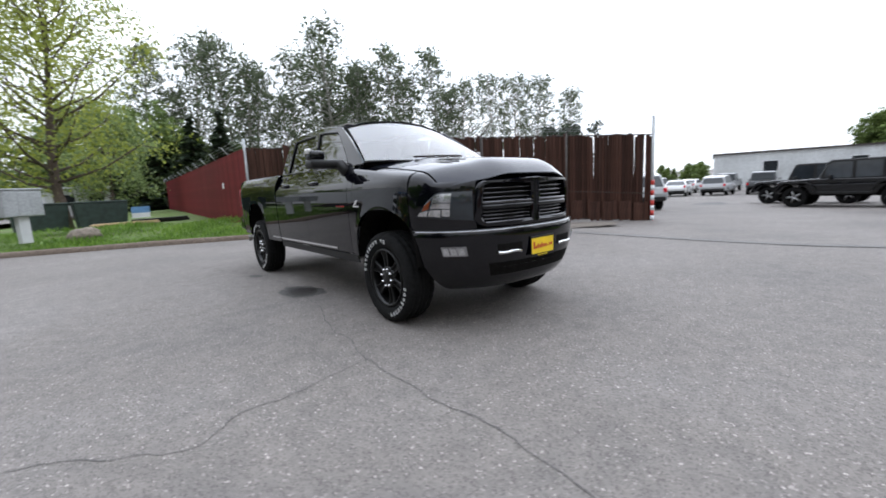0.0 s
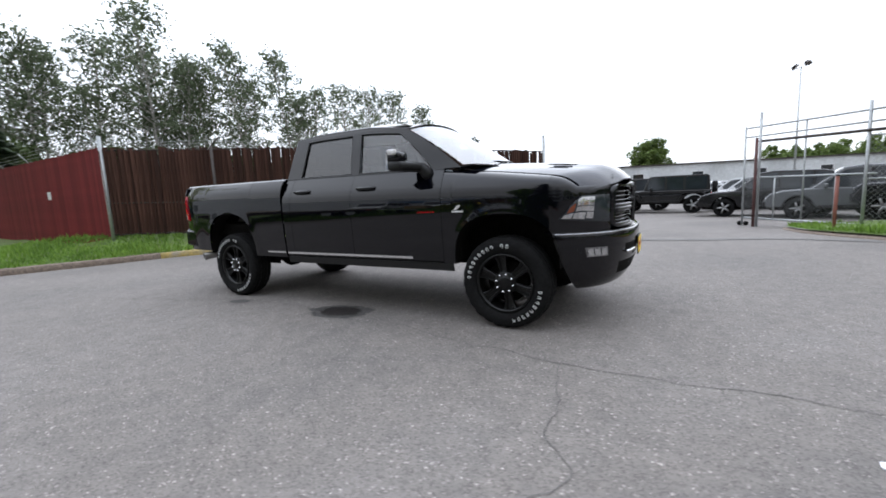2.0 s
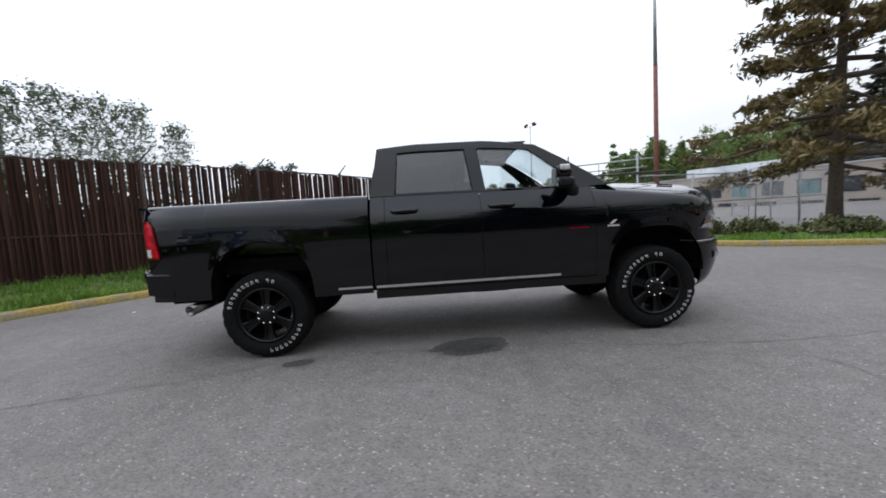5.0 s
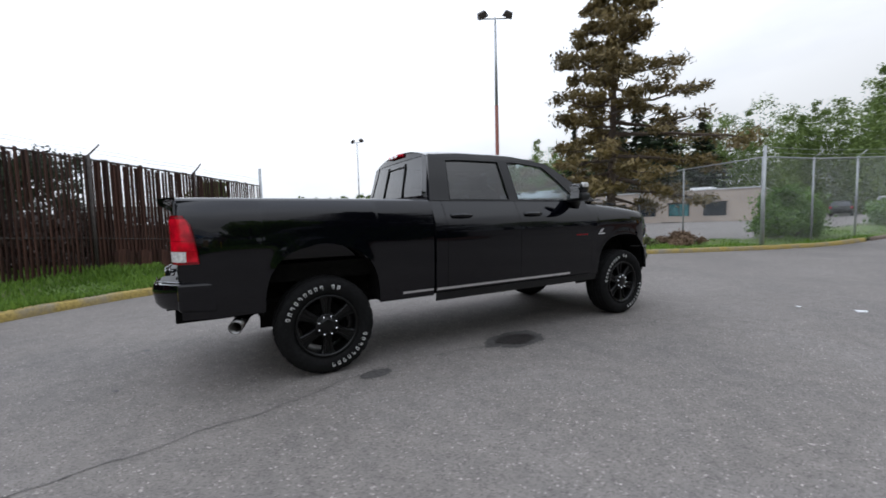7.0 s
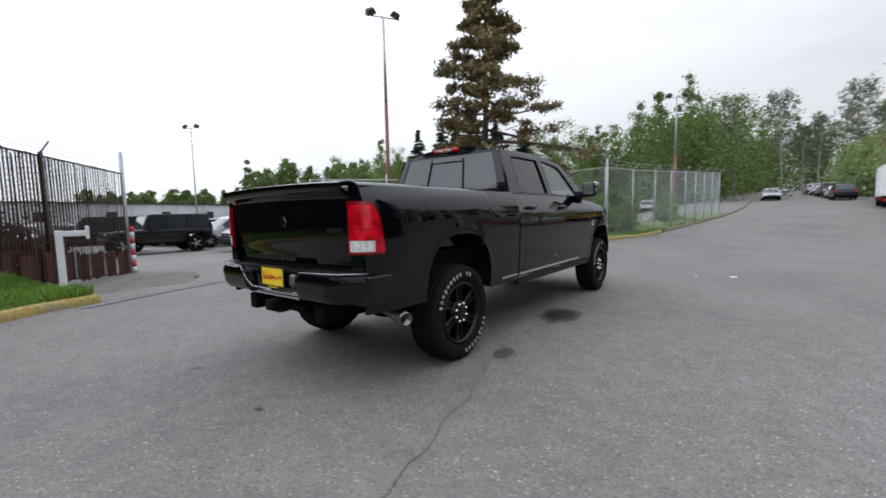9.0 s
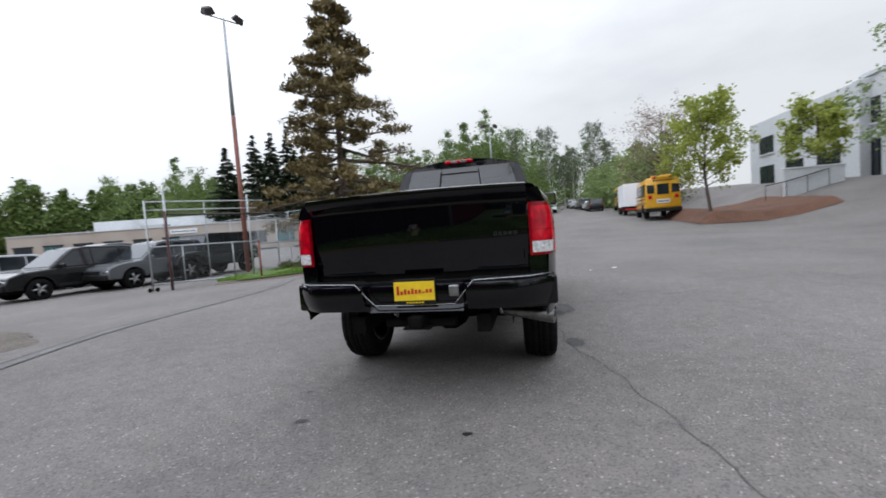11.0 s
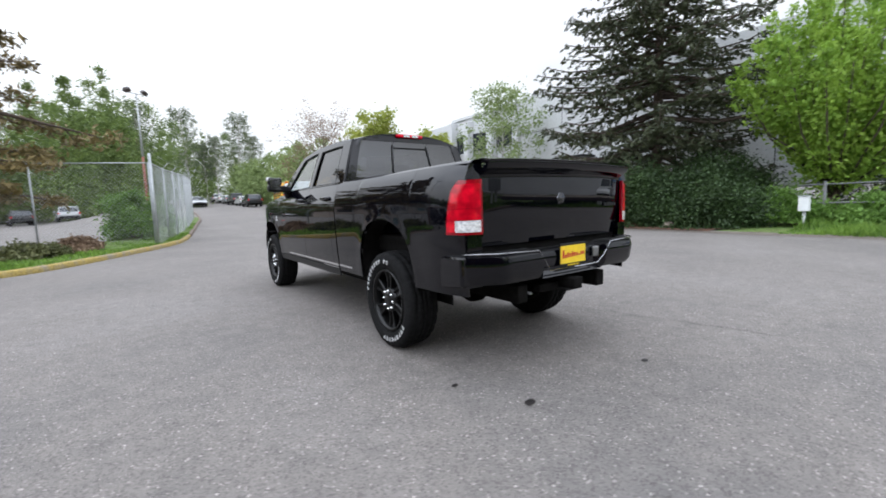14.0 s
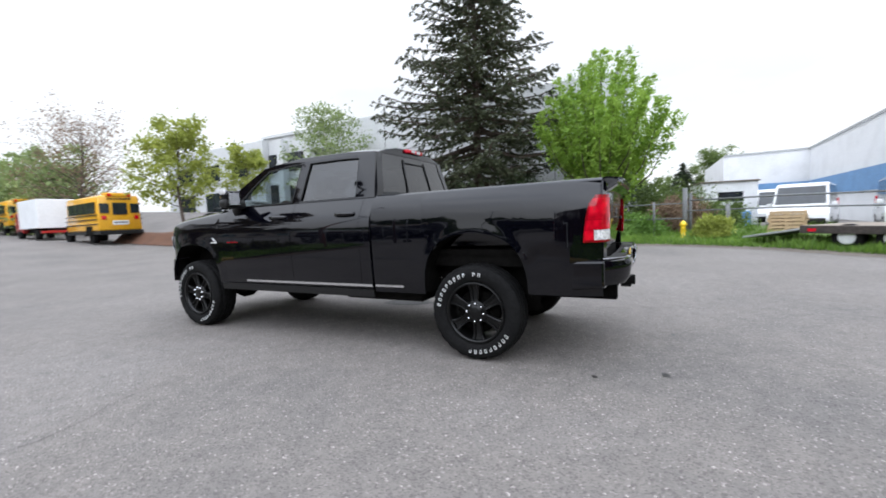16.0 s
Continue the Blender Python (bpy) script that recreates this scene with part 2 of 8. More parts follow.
M_PLATE_Y = mat("yellow_plate_face", (0.80, 0.55, 0.02), 0.4, 0, 0.05, 30, 0.05, 4, 0.0)
M_PLATE_R = mat("red_plate_lettering", (0.45, 0.02, 0.02), 0.4, 0, 0.05, 30, 0, 4, 0.0)
M_GRASS_SOIL = mat("grass_turf", (0.085, 0.14, 0.025), 0.9, 0, 0.5, 14, 0.5, 1.2, 0.6, stain_col=(0.12, 0.09, 0.045), bump_scale=40)
M_LAWN = mat("far_meadow", (0.10, 0.16, 0.03), 0.9, 0, 0.4, 2, 0.5, 0.3, 0.3, stain_col=(0.06, 0.09, 0.02))
M_BLADE = leaf_mat("grass_blades", (0.058, 0.125, 0.016), (0.23, 0.37, 0.065), 0.35)
M_KERB = mat("worn_yellow_kerb_paint", (0.30, 0.22, 0.06), 0.85, 0, 0.25, 22, 0.85, 3.0, 0.25, stain_col=(0.20, 0.18, 0.15))
M_KERB_G = mat("weathered_kerb_concrete", (0.15, 0.115, 0.09), 0.9, 0, 0.3, 22, 0.7, 2.2, 0.3, stain_col=(0.11, 0.08, 0.06))
M_CONC = mat("pale_concrete_panel", (0.52, 0.53, 0.53), 0.8, 0, 0.05, 6, 0.15, 0.35, 0.05, stain_col=(0.40, 0.41, 0.42))
M_MULCH = mat("bark_mulch", (0.13, 0.062, 0.036), 0.95, 0, 0.5, 30, 0.5, 1.5, 0.8, stain_col=(0.06, 0.03, 0.02), bump_scale=45)
M_SLAT = mat("rusty_brown_slat", (0.058, 0.027, 0.019), 0.75, 0, 0.35, 5, 0.6, 1.0, 0.1, random_tint=0.40, stain_col=(0.030, 0.018, 0.014), stretch=(6, 6, 0.7), spec=0.2)
M_SLAT_RED = mat("dark_red_slat", (0.145, 0.020, 0.022), 0.7, 0, 0.2, 5, 0.45, 0.6, 0.1, random_tint=0.18, stain_col=(0.085, 0.018, 0.018), stretch=(4, 4, 0.6), spec=0.15)
M_GALV = mat("galvanised_steel", (0.39, 0.405, 0.41), 0.5, 0.6, 0.12, 18, 0.2, 2, 0.05)
M_GALV_OLD = mat("weathered_galvanised_steel", (0.17, 0.175, 0.175), 0.65, 0.4, 0.2, 18, 0.4, 2, 0.08)
M_DKPOST = mat("dark_rusted_post", (0.055, 0.045, 0.04), 0.6, 0.3, 0.3, 14, 0.4, 2, 0.1)
M_REDOLD = mat("dark_rusted_post", (0.085, 0.034, 0.032), 0.75, 0, 0.25, 12, 0.4, 1.5, 0.1)
M_REDPOLE = mat("rust_red_painted_pole", (0.20, 0.068, 0.048), 0.7, 0, 0.2, 10, 0.4, 1.5, 0.1, stain_col=(0.12, 0.06, 0.045))
M_WOODGREY = mat("weathered_wood", (0.24, 0.20, 0.16), 0.85, 0, 0.3, 12, 0.3, 1.5, 0.2, stretch=(1, 8, 8))
M_PLANK = mat("pale_timber", (0.52, 0.37, 0.22), 0.8, 0, 0.2, 10, 0.3, 1.2, 0.15, stretch=(2, 10, 10))
M_BARK = mat("grey_brown_bark", (0.085, 0.062, 0.048), 0.95, 0, 0.45, 9, 0.3, 1, 0.6, stretch=(5, 5, 1))
M_BIRCH = mat("pale_birch_bark", (0.42, 0.40, 0.37), 0.8, 0, 0.3, 4, 0.5, 1.5, 0.2, stain_col=(0.08, 0.07, 0.06), stretch=(2, 2, 6))
M_WHITE = mat("white_paint", (0.72, 0.73, 0.74), 0.45, 0, 0.05, 10, 0.15, 0.8, 0.02)
M_STUCCO = mat("tan_stucco_wall", (0.40, 0.34, 0.29), 0.9, 0, 0.08, 20, 0.3, 0.3, 0.1)
M_WAREWALL = mat("pale_blue_grey_siding", (0.58, 0.60, 0.61), 0.7, 0, 0.08, 3, 0.4, 0.25, 0.05)
M_DARKGLASS = mat("dark_window_glass", (0.02, 0.025, 0.03), 0.06, 0, 0.2, 3, 0.2, 1, 0.0, spec=0.6)
M_BUS = mat("school_bus_yellow", (0.72, 0.36, 0.012), 0.35, 0, 0.06, 10, 0.1, 1, 0.0, coat=0.5)
M_BLUEP = mat("faded_blue_paint", (0.13, 0.28, 0.50), 0.6, 0, 0.12, 8, 0.2, 1, 0.03)
M_GREEN_PANEL = mat("dark_green_plastic", (0.02, 0.035, 0.03), 0.6, 0, 0.3, 6, 0.2, 1, 0.05)
M_STONE = mat("grey_boulder", (0.17, 0.14, 0.11), 0.9, 0, 0.35, 10, 0.4, 2, 0.5)
M_DAMP = mat("dark_oil_stain", (0.018, 0.015, 0.014), 0.5, 0, 0.5, 25, 0.5, 4, 0.3)
M_CRACK = mat("crack_shadow_dirt", (0.098, 0.092, 0.088), 0.95, 0, 0.4, 30, 0.4, 3, 0.4)


# ---------- mesh helpers ----------
def thicken(bm, t, crease):
    """Give an open sheet its thickness, with crisp rims."""
    bm.normal_update()
    faces, verts = list(bm.faces), list(bm.verts)
    edge = [(e.verts[0], e.verts[1], e.link_faces[0]) for e in bm.edges if len(e.link_faces) == 1]
    back = {}
    for v in verts:
        back[v] = bm.verts.new(v.co - v.normal * t / 2)
        v.co = v.co + v.normal * t / 2
    for f in faces:
        bm.faces.new([back[v] for v in reversed(f.verts)])
    for a, b, f in edge:
        vs = list(f.verts)
        if vs[(vs.index(a) + 1) % len(vs)] is b:
            a, b = b, a
        bm.faces.new((a, b, back[b], back[a]))
    bm.normal_update()
    if crease:
        for e in bm.edges:
            if len(e.link_faces) == 2 and e.calc_face_angle(0.0) > radians(38):
                e.smooth = False


def part(name, bm, material, parent=None, label="", smooth=True, bevel=0.0, solid=0.0, recalc=True):
    """Link a bmesh as one mesh object under a thing or part."""
    if recalc:
        bmesh.ops.recalc_face_normals(bm, faces=bm.faces)
    if solid:
        thicken(bm, solid, smooth)
    me = bpy.data.meshes.new(name)
    bm.to_mesh(me)
    bm.free()
    return part_me(name, me, material, parent, label, smooth, bevel)


def part_me(name, me, material, parent=None, label="", smooth=True, bevel=0.0, solid=0.0):
    if material:
        me.materials.append(material)
    if smooth:
        me.shade_smooth()
    ob = new(name, me)
    if parent is not None:
        ob.parent = parent
    if solid:
        s = ob.modifiers.new("thickness", "SOLIDIFY")
        s.thickness = solid
        s.offset = 0
    if bevel:
        b = ob.modifiers.new("edge", "BEVEL")
        b.width = bevel
        b.segments = 2
        b.limit_method = "ANGLE"
        b.angle_limit = radians(35)
        b.harden_normals = False
    if label:
        tagged(ob, label)
    return ob


def thing(name, label, category, group="", kind="", at=None):
    e = new(name)
    e.empty_display_size = 0.2
    if at is not None:
        e.matrix_world = at
    return tagged(e, label, category, group, kind)


def add_box(bm, x0, x1, y0, y1, z0, z1):
    v = [bm.verts.new(p) for p in ((x0, y0, z0), (x1, y0, z0), (x1, y1, z0), (x0, y1, z0), (x0, y0, z1), (x1, y0, z1), (x1, y1, z1), (x0, y1, z1))]
    for f in ((3, 2, 1, 0), (4, 5, 6, 7), (0, 1, 5, 4), (1, 2, 6, 5), (2, 3, 7, 6), (3, 0, 4, 7)):
        bm.faces.new([v[i] for i in f])
    return v


def box(name, x0, x1, y0, y1, z0, z1, material, parent=None, label="", bevel=0.0):
    bm = bmesh.new()
    add_box(bm, x0, x1, y0, y1, z0, z1)
    return part(name, bm, material, parent, label, smooth=False, bevel=bevel)


def add_grid(bm, f, nu, nv, close=False):
    """Faces over f(u, v), u and v from 0 to 1."""
    rows = [[bm.verts.new(f(i / nu, j / nv)) for j in range(nv + 1)] for i in range(nu + (0 if close else 1))]
    for i in range(nu):
        a, b = rows[i], rows[(i + 1) % len(rows)]
        for j in range(nv):
            bm.faces.new((a[j], b[j], b[j + 1], a[j + 1]))
    return rows


def add_tube(bm, pts, r, sides=8, caps=True):
    """A tube along points; r a number or one per point."""
    pts = [Vector([float(c) for c in p]) for p in pts]
    rs = [float(c) for c in r] if isinstance(r, (list, tuple)) else [float(r)] * len(pts)
    rings = []
    for i, p in enumerate(pts):
        d = (pts[min(i + 1, len(pts) - 1)] - pts[max(i - 1, 0)])
        if d.length < 1e-6:
            d = Vector((0, 0, 1))
        d.normalize()
        s = d.cross(Vector((0, 0, 1)))
        if s.length < 0.05:
            s = d.cross(Vector((1, 0, 0)))
        s.normalize()
        t = s.cross(d)
        rings.append([bm.verts.new(p + rs[i] * (math.cos(a) * s + math.sin(a) * t)) for a in (2 * math.pi * k / sides for k in range(sides))])
    for a, b in zip(rings, rings[1:]):
        for k in range(sides):
            bm.faces.new((a[k], a[(k + 1) % sides], b[(k + 1) % sides], b[k]))
    if caps:
        bm.faces.new(rings[0][::-1])
        bm.faces.new(rings[-1])


def tube(name, pts, r, material, parent=None, label="", sides=8):
    bm = bmesh.new()
    add_tube(bm, pts, r, sides)
    return part(name, bm, material, parent, label)


def add_lathe(bm, prof, seg=40, axis="x", centre=(0, 0, 0), close=False):
    """Spin a profile of (along, radius) round an axis."""
    c = Vector(centre)

    def f(u, v):
        a = 2 * math.pi * u
        along, r = prof[round(v * (len(prof) - 1))]
        if axis == "x":
            return c + Vector((along, r * math.cos(a), r * math.sin(a)))
        if axis == "y":
            return c + Vector((r * math.cos(a), along, r * math.sin(a)))
        return c + Vector((r * math.cos(a), r * math.sin(a), along))

    return add_grid(bm, f, seg, len(prof) - 1, close=True)


def lathe(name, prof, material, parent=None, label="", seg=40, axis="x", centre=(0, 0, 0)):
    bm = bmesh.new()
    add_lathe(bm, prof, seg, axis, centre)
    return part(name, bm, material, parent, label)


def quads_mesh(name, centre, ax, ay):
    """A mesh of loose bent four-sided leaves: numpy arrays of centres and half axes."""
    n = len(centre)
    nrm = np.cross(ax, ay)
    nrm /= np.linalg.norm(nrm, axis=1, keepdims=True) + 1e-9
    fold = nrm * np.linalg.norm(ax, axis=1, keepdims=True) * 0.35
    co = np.stack([centre - ay, centre + ax + fold, centre + ay, centre - ax + fold], 1).reshape(-1, 3)
    me = bpy.data.meshes.new(name)
    idx = np.arange(n * 4).reshape(n, 4)
    tri = np.stack([idx[:, [0, 1, 2]], idx[:, [0, 2, 3]]], 1).reshape(-1, 3)
    me.vertices.add(n * 4)
    me.vertices.foreach_set("co", co.astype(np.float32).ravel())
    me.loops.add(len(tri) * 3)
    me.loops.foreach_set("vertex_index", tri.astype(np.int32).ravel())
    me.polygons.add(len(tri))
    me.polygons.foreach_set("loop_start", np.arange(0, len(tri) * 3, 3, dtype=np.int32))
    me.polygons.foreach_set("loop_total", np.full(len(tri), 3, dtype=np.int32))
    me.update()
    return me


def rand_dirs(rng, n):
    v = rng.normal(size=(n, 3))
    return v / np.linalg.norm(v, axis=1, keepdims=True)


def sstep(a, b, x):
    t = min(1.0, max(0.0, (x - a) / (b - a)))
    return t * t * (3 - 2 * t)


def gz(x, y):
    """Height of the ground: flat round the truck, falling into the car lot, rising along the road and to the office block."""
    z = 0.0
    if x < -6:
        z -= 0.04 * min(-6 - x, 4) + 0.016 * min(max(-10 - x, 0), 30)
    if y > 16:
        z += 0.042 * min(y - 16, 130) * (0.35 + 0.65 * sstep(-12, -3, x))
    z += 2.0 * sstep(13, 22, x) * sstep(7, 13, y)
    r = math.hypot(x, y)
    if r > 150:
        z += 0.02 * (min(r, 500) - 150)
    return z


# ---------- the pickup ----------
TYRE_R = 0.417
AXF, AXR = 1.90, -1.90
ARCH_TOP = {AXF: 1.035, AXR: 1.10}


FLANK_Z = [0.45, 0.60, 0.80, 1.05, 1.12, 1.18, 1.24, 1.28, 1.30, 1.36, 1.42, 1.46, 1.50]
CAB_X = [0.930, 0.952, 0.968, 0.9765, 0.9775, 0.9775, 0.971, 0.957, 0.947, 0.914, 0.880, 0.857, 0.832]
BED_X = [0.930, 0.952, 0.968, 0.9775, 0.979, 0.9795, 0.9785, 0.9755, 0.973, 0.960, 0.932, 0.902, 0.856]


def body_x(y, z):
    """Half width of the truck's flank."""
    x = float(np.interp(z, FLANK_Z, BED_X if y < -0.86 else CAB_X))
    if y > 1.95:
        x *= max(0.0, 1 - ((y - 1.95) / 0.88) ** 2.6) ** (1 / 2.6)
    if y < -2.58:
        x -= 0.062 * ((-y - 2.58) / 0.35) ** 2
    for c in (AXF, AXR):
        r = math.hypot((y - c) / 0.48, (z - 0.60) / (ARCH_TOP[c] - 0.60))
        if z > 0.5:
            x += 0.006 * math.exp(-((r - 1.05) / 0.10) ** 2)
    return x


def arch_z(y, sill):
    for c in (AXF, AXR):
        d = abs(y - c) / 0.475
        if d < 1:
            return max(sill, 0.58 + (ARCH_TOP[c] - 0.58) * (1 - d ** 2.6) ** (1 / 2.6))
    return sill


def y_samples(y0, y1, step=0.05):
    ys = set(np.linspace(y0, y1, max(2, int(abs(y1 - y0) / step) + 1)).round(4).tolist())
    for c in (AXF, AXR):
        for d in (0.4765, 0.4745, 0.47, 0.46, 0.445, 0.42):
            for s in (-1, 1):
                if y0 < c + s * d < y1:
                    ys.add(round(c + s * d, 4))
    return sorted(ys)


def flank(name, y0, y1, zlo, zhi, rows, side, parent, material=None, label="", bulge=None, solid=0.012):
    """One body panel of the flank, between two stations, with the wheel arch cut out."""
    ys = y_samples(y0, y1)
    bm = bmesh.new()
    cols = []
    for y in ys:
        a, b = zlo(y), zhi(y)
        cols.append([bm.verts.new((side * body_x(y, a + (b - a) * k / rows), y, a + (b - a) * k / rows)) for k in range(rows + 1)])
    for a, b in zip(cols, cols[1:]):
        for k in range(rows):
            f = (a[k], b[k], b[k + 1], a[k + 1])
            bm.faces.new(f if side < 0 else f[::-1])
    bmesh.ops.recalc_face_normals(bm, faces=bm.faces)
    return part(name, bm, material or M_PAINT, parent, label, solid=solid, recalc=False)


def outward(bm):
    """Turn the faces of a pane away from the cab's middle."""
    bmesh.ops.recalc_face_normals(bm, faces=bm.faces)
    if sum((f.calc_center_median() - Vector((0, 0, 1.3))).dot(f.normal) for f in bm.faces) < 0:
        bmesh.ops.reverse_faces(bm, faces=bm.faces)
    return bm


def green_x(z):
    """Half width of the cab above the belt line."""
    return float(np.interp(z, [1.45, 1.50, 1.72, 1.92, 1.99, 2.03], [0.856, 0.838, 0.768, 0.698, 0.668, 0.62]))


def roof_z(x, y):
    z = 2.058 - 0.085 * (abs(x) / 0.64) ** 2.4
    z -= 0.062 * sstep(0.25, 0.86, y) + 0.03 * sstep(-0.35, -0.85, y)
    return z


def nose_y(x):
    """Plan curve of the nose."""
    return 1.95 + 0.88 * max(0.0, 1 - (abs(x) / 0.968) ** 2.6) ** (1 / 2.6)


def hood_z(x, y):
    """Bonnet: raised dome, rounded shoulders, rolling over at the nose."""
    t = (y - 1.45) / (2.80 - 1.45)
    z = 1.506 - 0.062 * t - 0.045 * t ** 3
    z -= 0.020 * sstep(0.30, 0.52, abs(x)) + (0.050 + 0.075 * t) * (abs(x) / 0.80) ** 3.2
    d = max(0.0, 1 - max(0.0, nose_y(x) - y) / 0.24)
    return z - 0.112 * d ** 2.2


def nose_path(w, z, off=0.0):
    """Point on the rounded nose, w 0 on the fender side and 1 beside the grille."""
    a = radians(17 + 41 * w)
    wide = float(np.interp(z, [0.80, 1.05, 1.12, 1.18, 1.24, 1.30, 1.36], [0.960, 0.972, 0.973, 0.969, 0.957, 0.934, 0.905])) + off
    return (wide * math.cos(a) ** (2 / 2.6), 1.95 + (0.88 + off) * math.sin(a) ** (2 / 2.6), z)


def bumper_pt(u, z, off=0.0):
    """Point on the front bumper's skin, u -1 to 1 from end to end."""
    o = off + float(np.interp(z, [0.36, 0.385, 0.45, 0.54, 0.62, 0.70, 0.78, 0.835, 0.855], [-0.14, -0.105, -0.055, -0.022, 0.0, 0.010, 0.014, 0.012, -0.002]))
    k = 2 / 2.6
    end = 2.32 + 0.30 * (0.85 - z)
    a0 = math.asin(min(1.0, ((end - 1.95) / (0.93 + o)) ** (1 / k)))
    a = math.pi / 2 - (math.pi / 2 - a0) * abs(u)
    return (math.copysign((0.958 + o) * max(0.0, math.cos(a)) ** k, u), 1.95 + (0.93 + o) * math.sin(a) ** k, z)


def wheel(parent, x, y, side, phase):
    """One wheel with tyre, rim and lug nuts; side +1 faces +x."""
    w = new("wheel")
    w.parent = parent
    w.matrix_world = Matrix.Translation((x, y, TYRE_R)) @ Matrix.Rotation(phase, 4, "X")
    hw = 0.135
    prof = [(-hw * 0.80, 0.262), (-hw * 0.98, 0.29), (-hw * 1.06, 0.335), (-hw * 1.0, 0.375), (-hw * 0.90, 0.402),
            (-hw * 0.62, 0.4135), (-hw * 0.58, 0.404), (-hw * 0.50, 0.404), (-hw * 0.46, 0.416), (-hw * 0.20, 0.417), (-hw * 0.17, 0.405), (-hw * 0.08, 0.405),
            (-hw * 0.05, 0.417), (hw * 0.05, 0.417), (hw * 0.08, 0.405), (hw * 0.17, 0.405), (hw * 0.20, 0.417), (hw * 0.46, 0.416), (hw * 0.50, 0.404), (hw * 0.58, 0.404),
            (hw * 0.62, 0.4135), (hw * 0.90, 0.402), (hw * 1.0, 0.375), (hw * 1.06, 0.335), (hw * 0.98, 0.29), (hw * 0.80, 0.262)]
    bm = bmesh.new()
    seg = 144

    def f(u, v):
        k = round(v * (len(prof) - 1))
        i = round(u * seg)
        along, r = prof[k]
        if 5 <= k <= len(prof) - 6 and r > 0.41:
            if (i + (2 if k > 12 else 0)) % 4 == 0:
                r -= 0.009
        elif k in (4, len(prof) - 5) and (i // 2) % 3 == 0:
            r -= 0.007
        a = 2 * math.pi * i / seg
        return (along, r * math.cos(a), r * math.sin(a))

    add_grid(bm, f, seg, len(prof) - 1, close=True)
    tyre = part("tyre", bm, M_RUBBER, w, "black all-terrain tyre with raised white lettering")
    # raised white sidewall writing, kept as plain bars on two arcs
    for mid, count in ((radians(118), 12), (radians(-52), 9)):
        for k in range(count):
            if count == 12 and k == 9:
                continue
            bm = bmesh.new()
            a = mid + (k - (count - 1) / 2) * radians(8.2) * -side

            def bar(a0, a1, r0, r1):
                bm.faces.new([bm.verts.new((side * (hw * 1.06 - 0.12 * abs(rr - 0.335) + 0.0035), rr * math.cos(aa), rr * math.sin(aa))) for aa, rr in ((a0, r0), (a1, r0), (a1, r1), (a0, r1))])
            bar(a - 0.032, a - 0.017, 0.318, 0.350)
            bar(a + 0.017, a + 0.032, 0.318 if k % 2 else 0.331, 0.350)
            bar(a - 0.017, a + 0.017, 0.343, 0.350)
            if k % 3 == 0:
                bar(a - 0.017, a + 0.017, 0.318, 0.325)
            bmesh.ops.remove_doubles(bm, verts=bm.verts, dist=0.0006)
            part("raised_letter", bm, M_LETTER, tyre, "", smooth=False, solid=0.004)
    rim = lathe("rim", [(side * 0.115, 0.264), (side * 0.130, 0.262), (side * 0.128, 0.248), (side * 0.10, 0.240), (side * 0.02, 0.225), (-side * 0.11, 0.225), (-side * 0.12, 0.262)], M_RIM, w, "gloss black alloy rim", seg=60)
    lathe("brake_disc", [(side * 0.02, 0.05), (side * 0.02, 0.19), (-side * 0.05, 0.19), (-side * 0.05, 0.05)], M_UNDER, w, "dark brake disc", seg=40)
    for k in range(6):
        # broad spoke with raised edges and a sunken middle
        bm = bmesh.new()
        a0 = math.pi * 2 * (k + 0.5) / 6
        rings = []
        for r, half, dep in ((0.075, 0.036, 0.104), (0.115, 0.036, 0.098), (0.155, 0.039, 0.095), (0.195, 0.045, 0.097), (0.228, 0.056, 0.103), (0.250, 0.074, 0.108)):
            ring = []
            for o, d in ((-1.0, -0.040), (-0.97, -0.004), (-0.82, 0.002), (-0.50, 0.0), (-0.36, -0.016), (0.36, -0.016), (0.50, 0.0), (0.82, 0.002), (0.97, -0.004), (1.0, -0.040)):
                t = half * o
                ring.append(bm.verts.new((side * (dep + d), r * math.cos(a0) - t * math.sin(a0), r * math.sin(a0) + t * math.cos(a0))))
            rings.append(ring)
        for a, b in zip(rings, rings[1:]):
            for j in range(9):
                bm.faces.new((a[j], a[j + 1], b[j + 1], b[j]))
        part("spoke", bm, M_RIM, rim, smooth=False)
    lathe("hub", [(side * 0.05, 0.105), (side * 0.102, 0.10), (side * 0.106, 0.09), (side * 0.106, 0.062), (side * 0.114, 0.058), (side * 0.118, 0.045), (side * 0.120, 0.0)], M_RIM, rim, seg=32)
    for k in range(8):
        a = 2 * math.pi * (k + 0.5) / 8
        lathe("lug_nut", [(side * 0.104, 0.011), (side * 0.126, 0.010), (side * 0.130, 0.0)], M_CHROME, rim, "chrome lug nut", seg=6,
              centre=(0, 0.079 * math.cos(a), 0.079 * math.sin(a)))
    return w


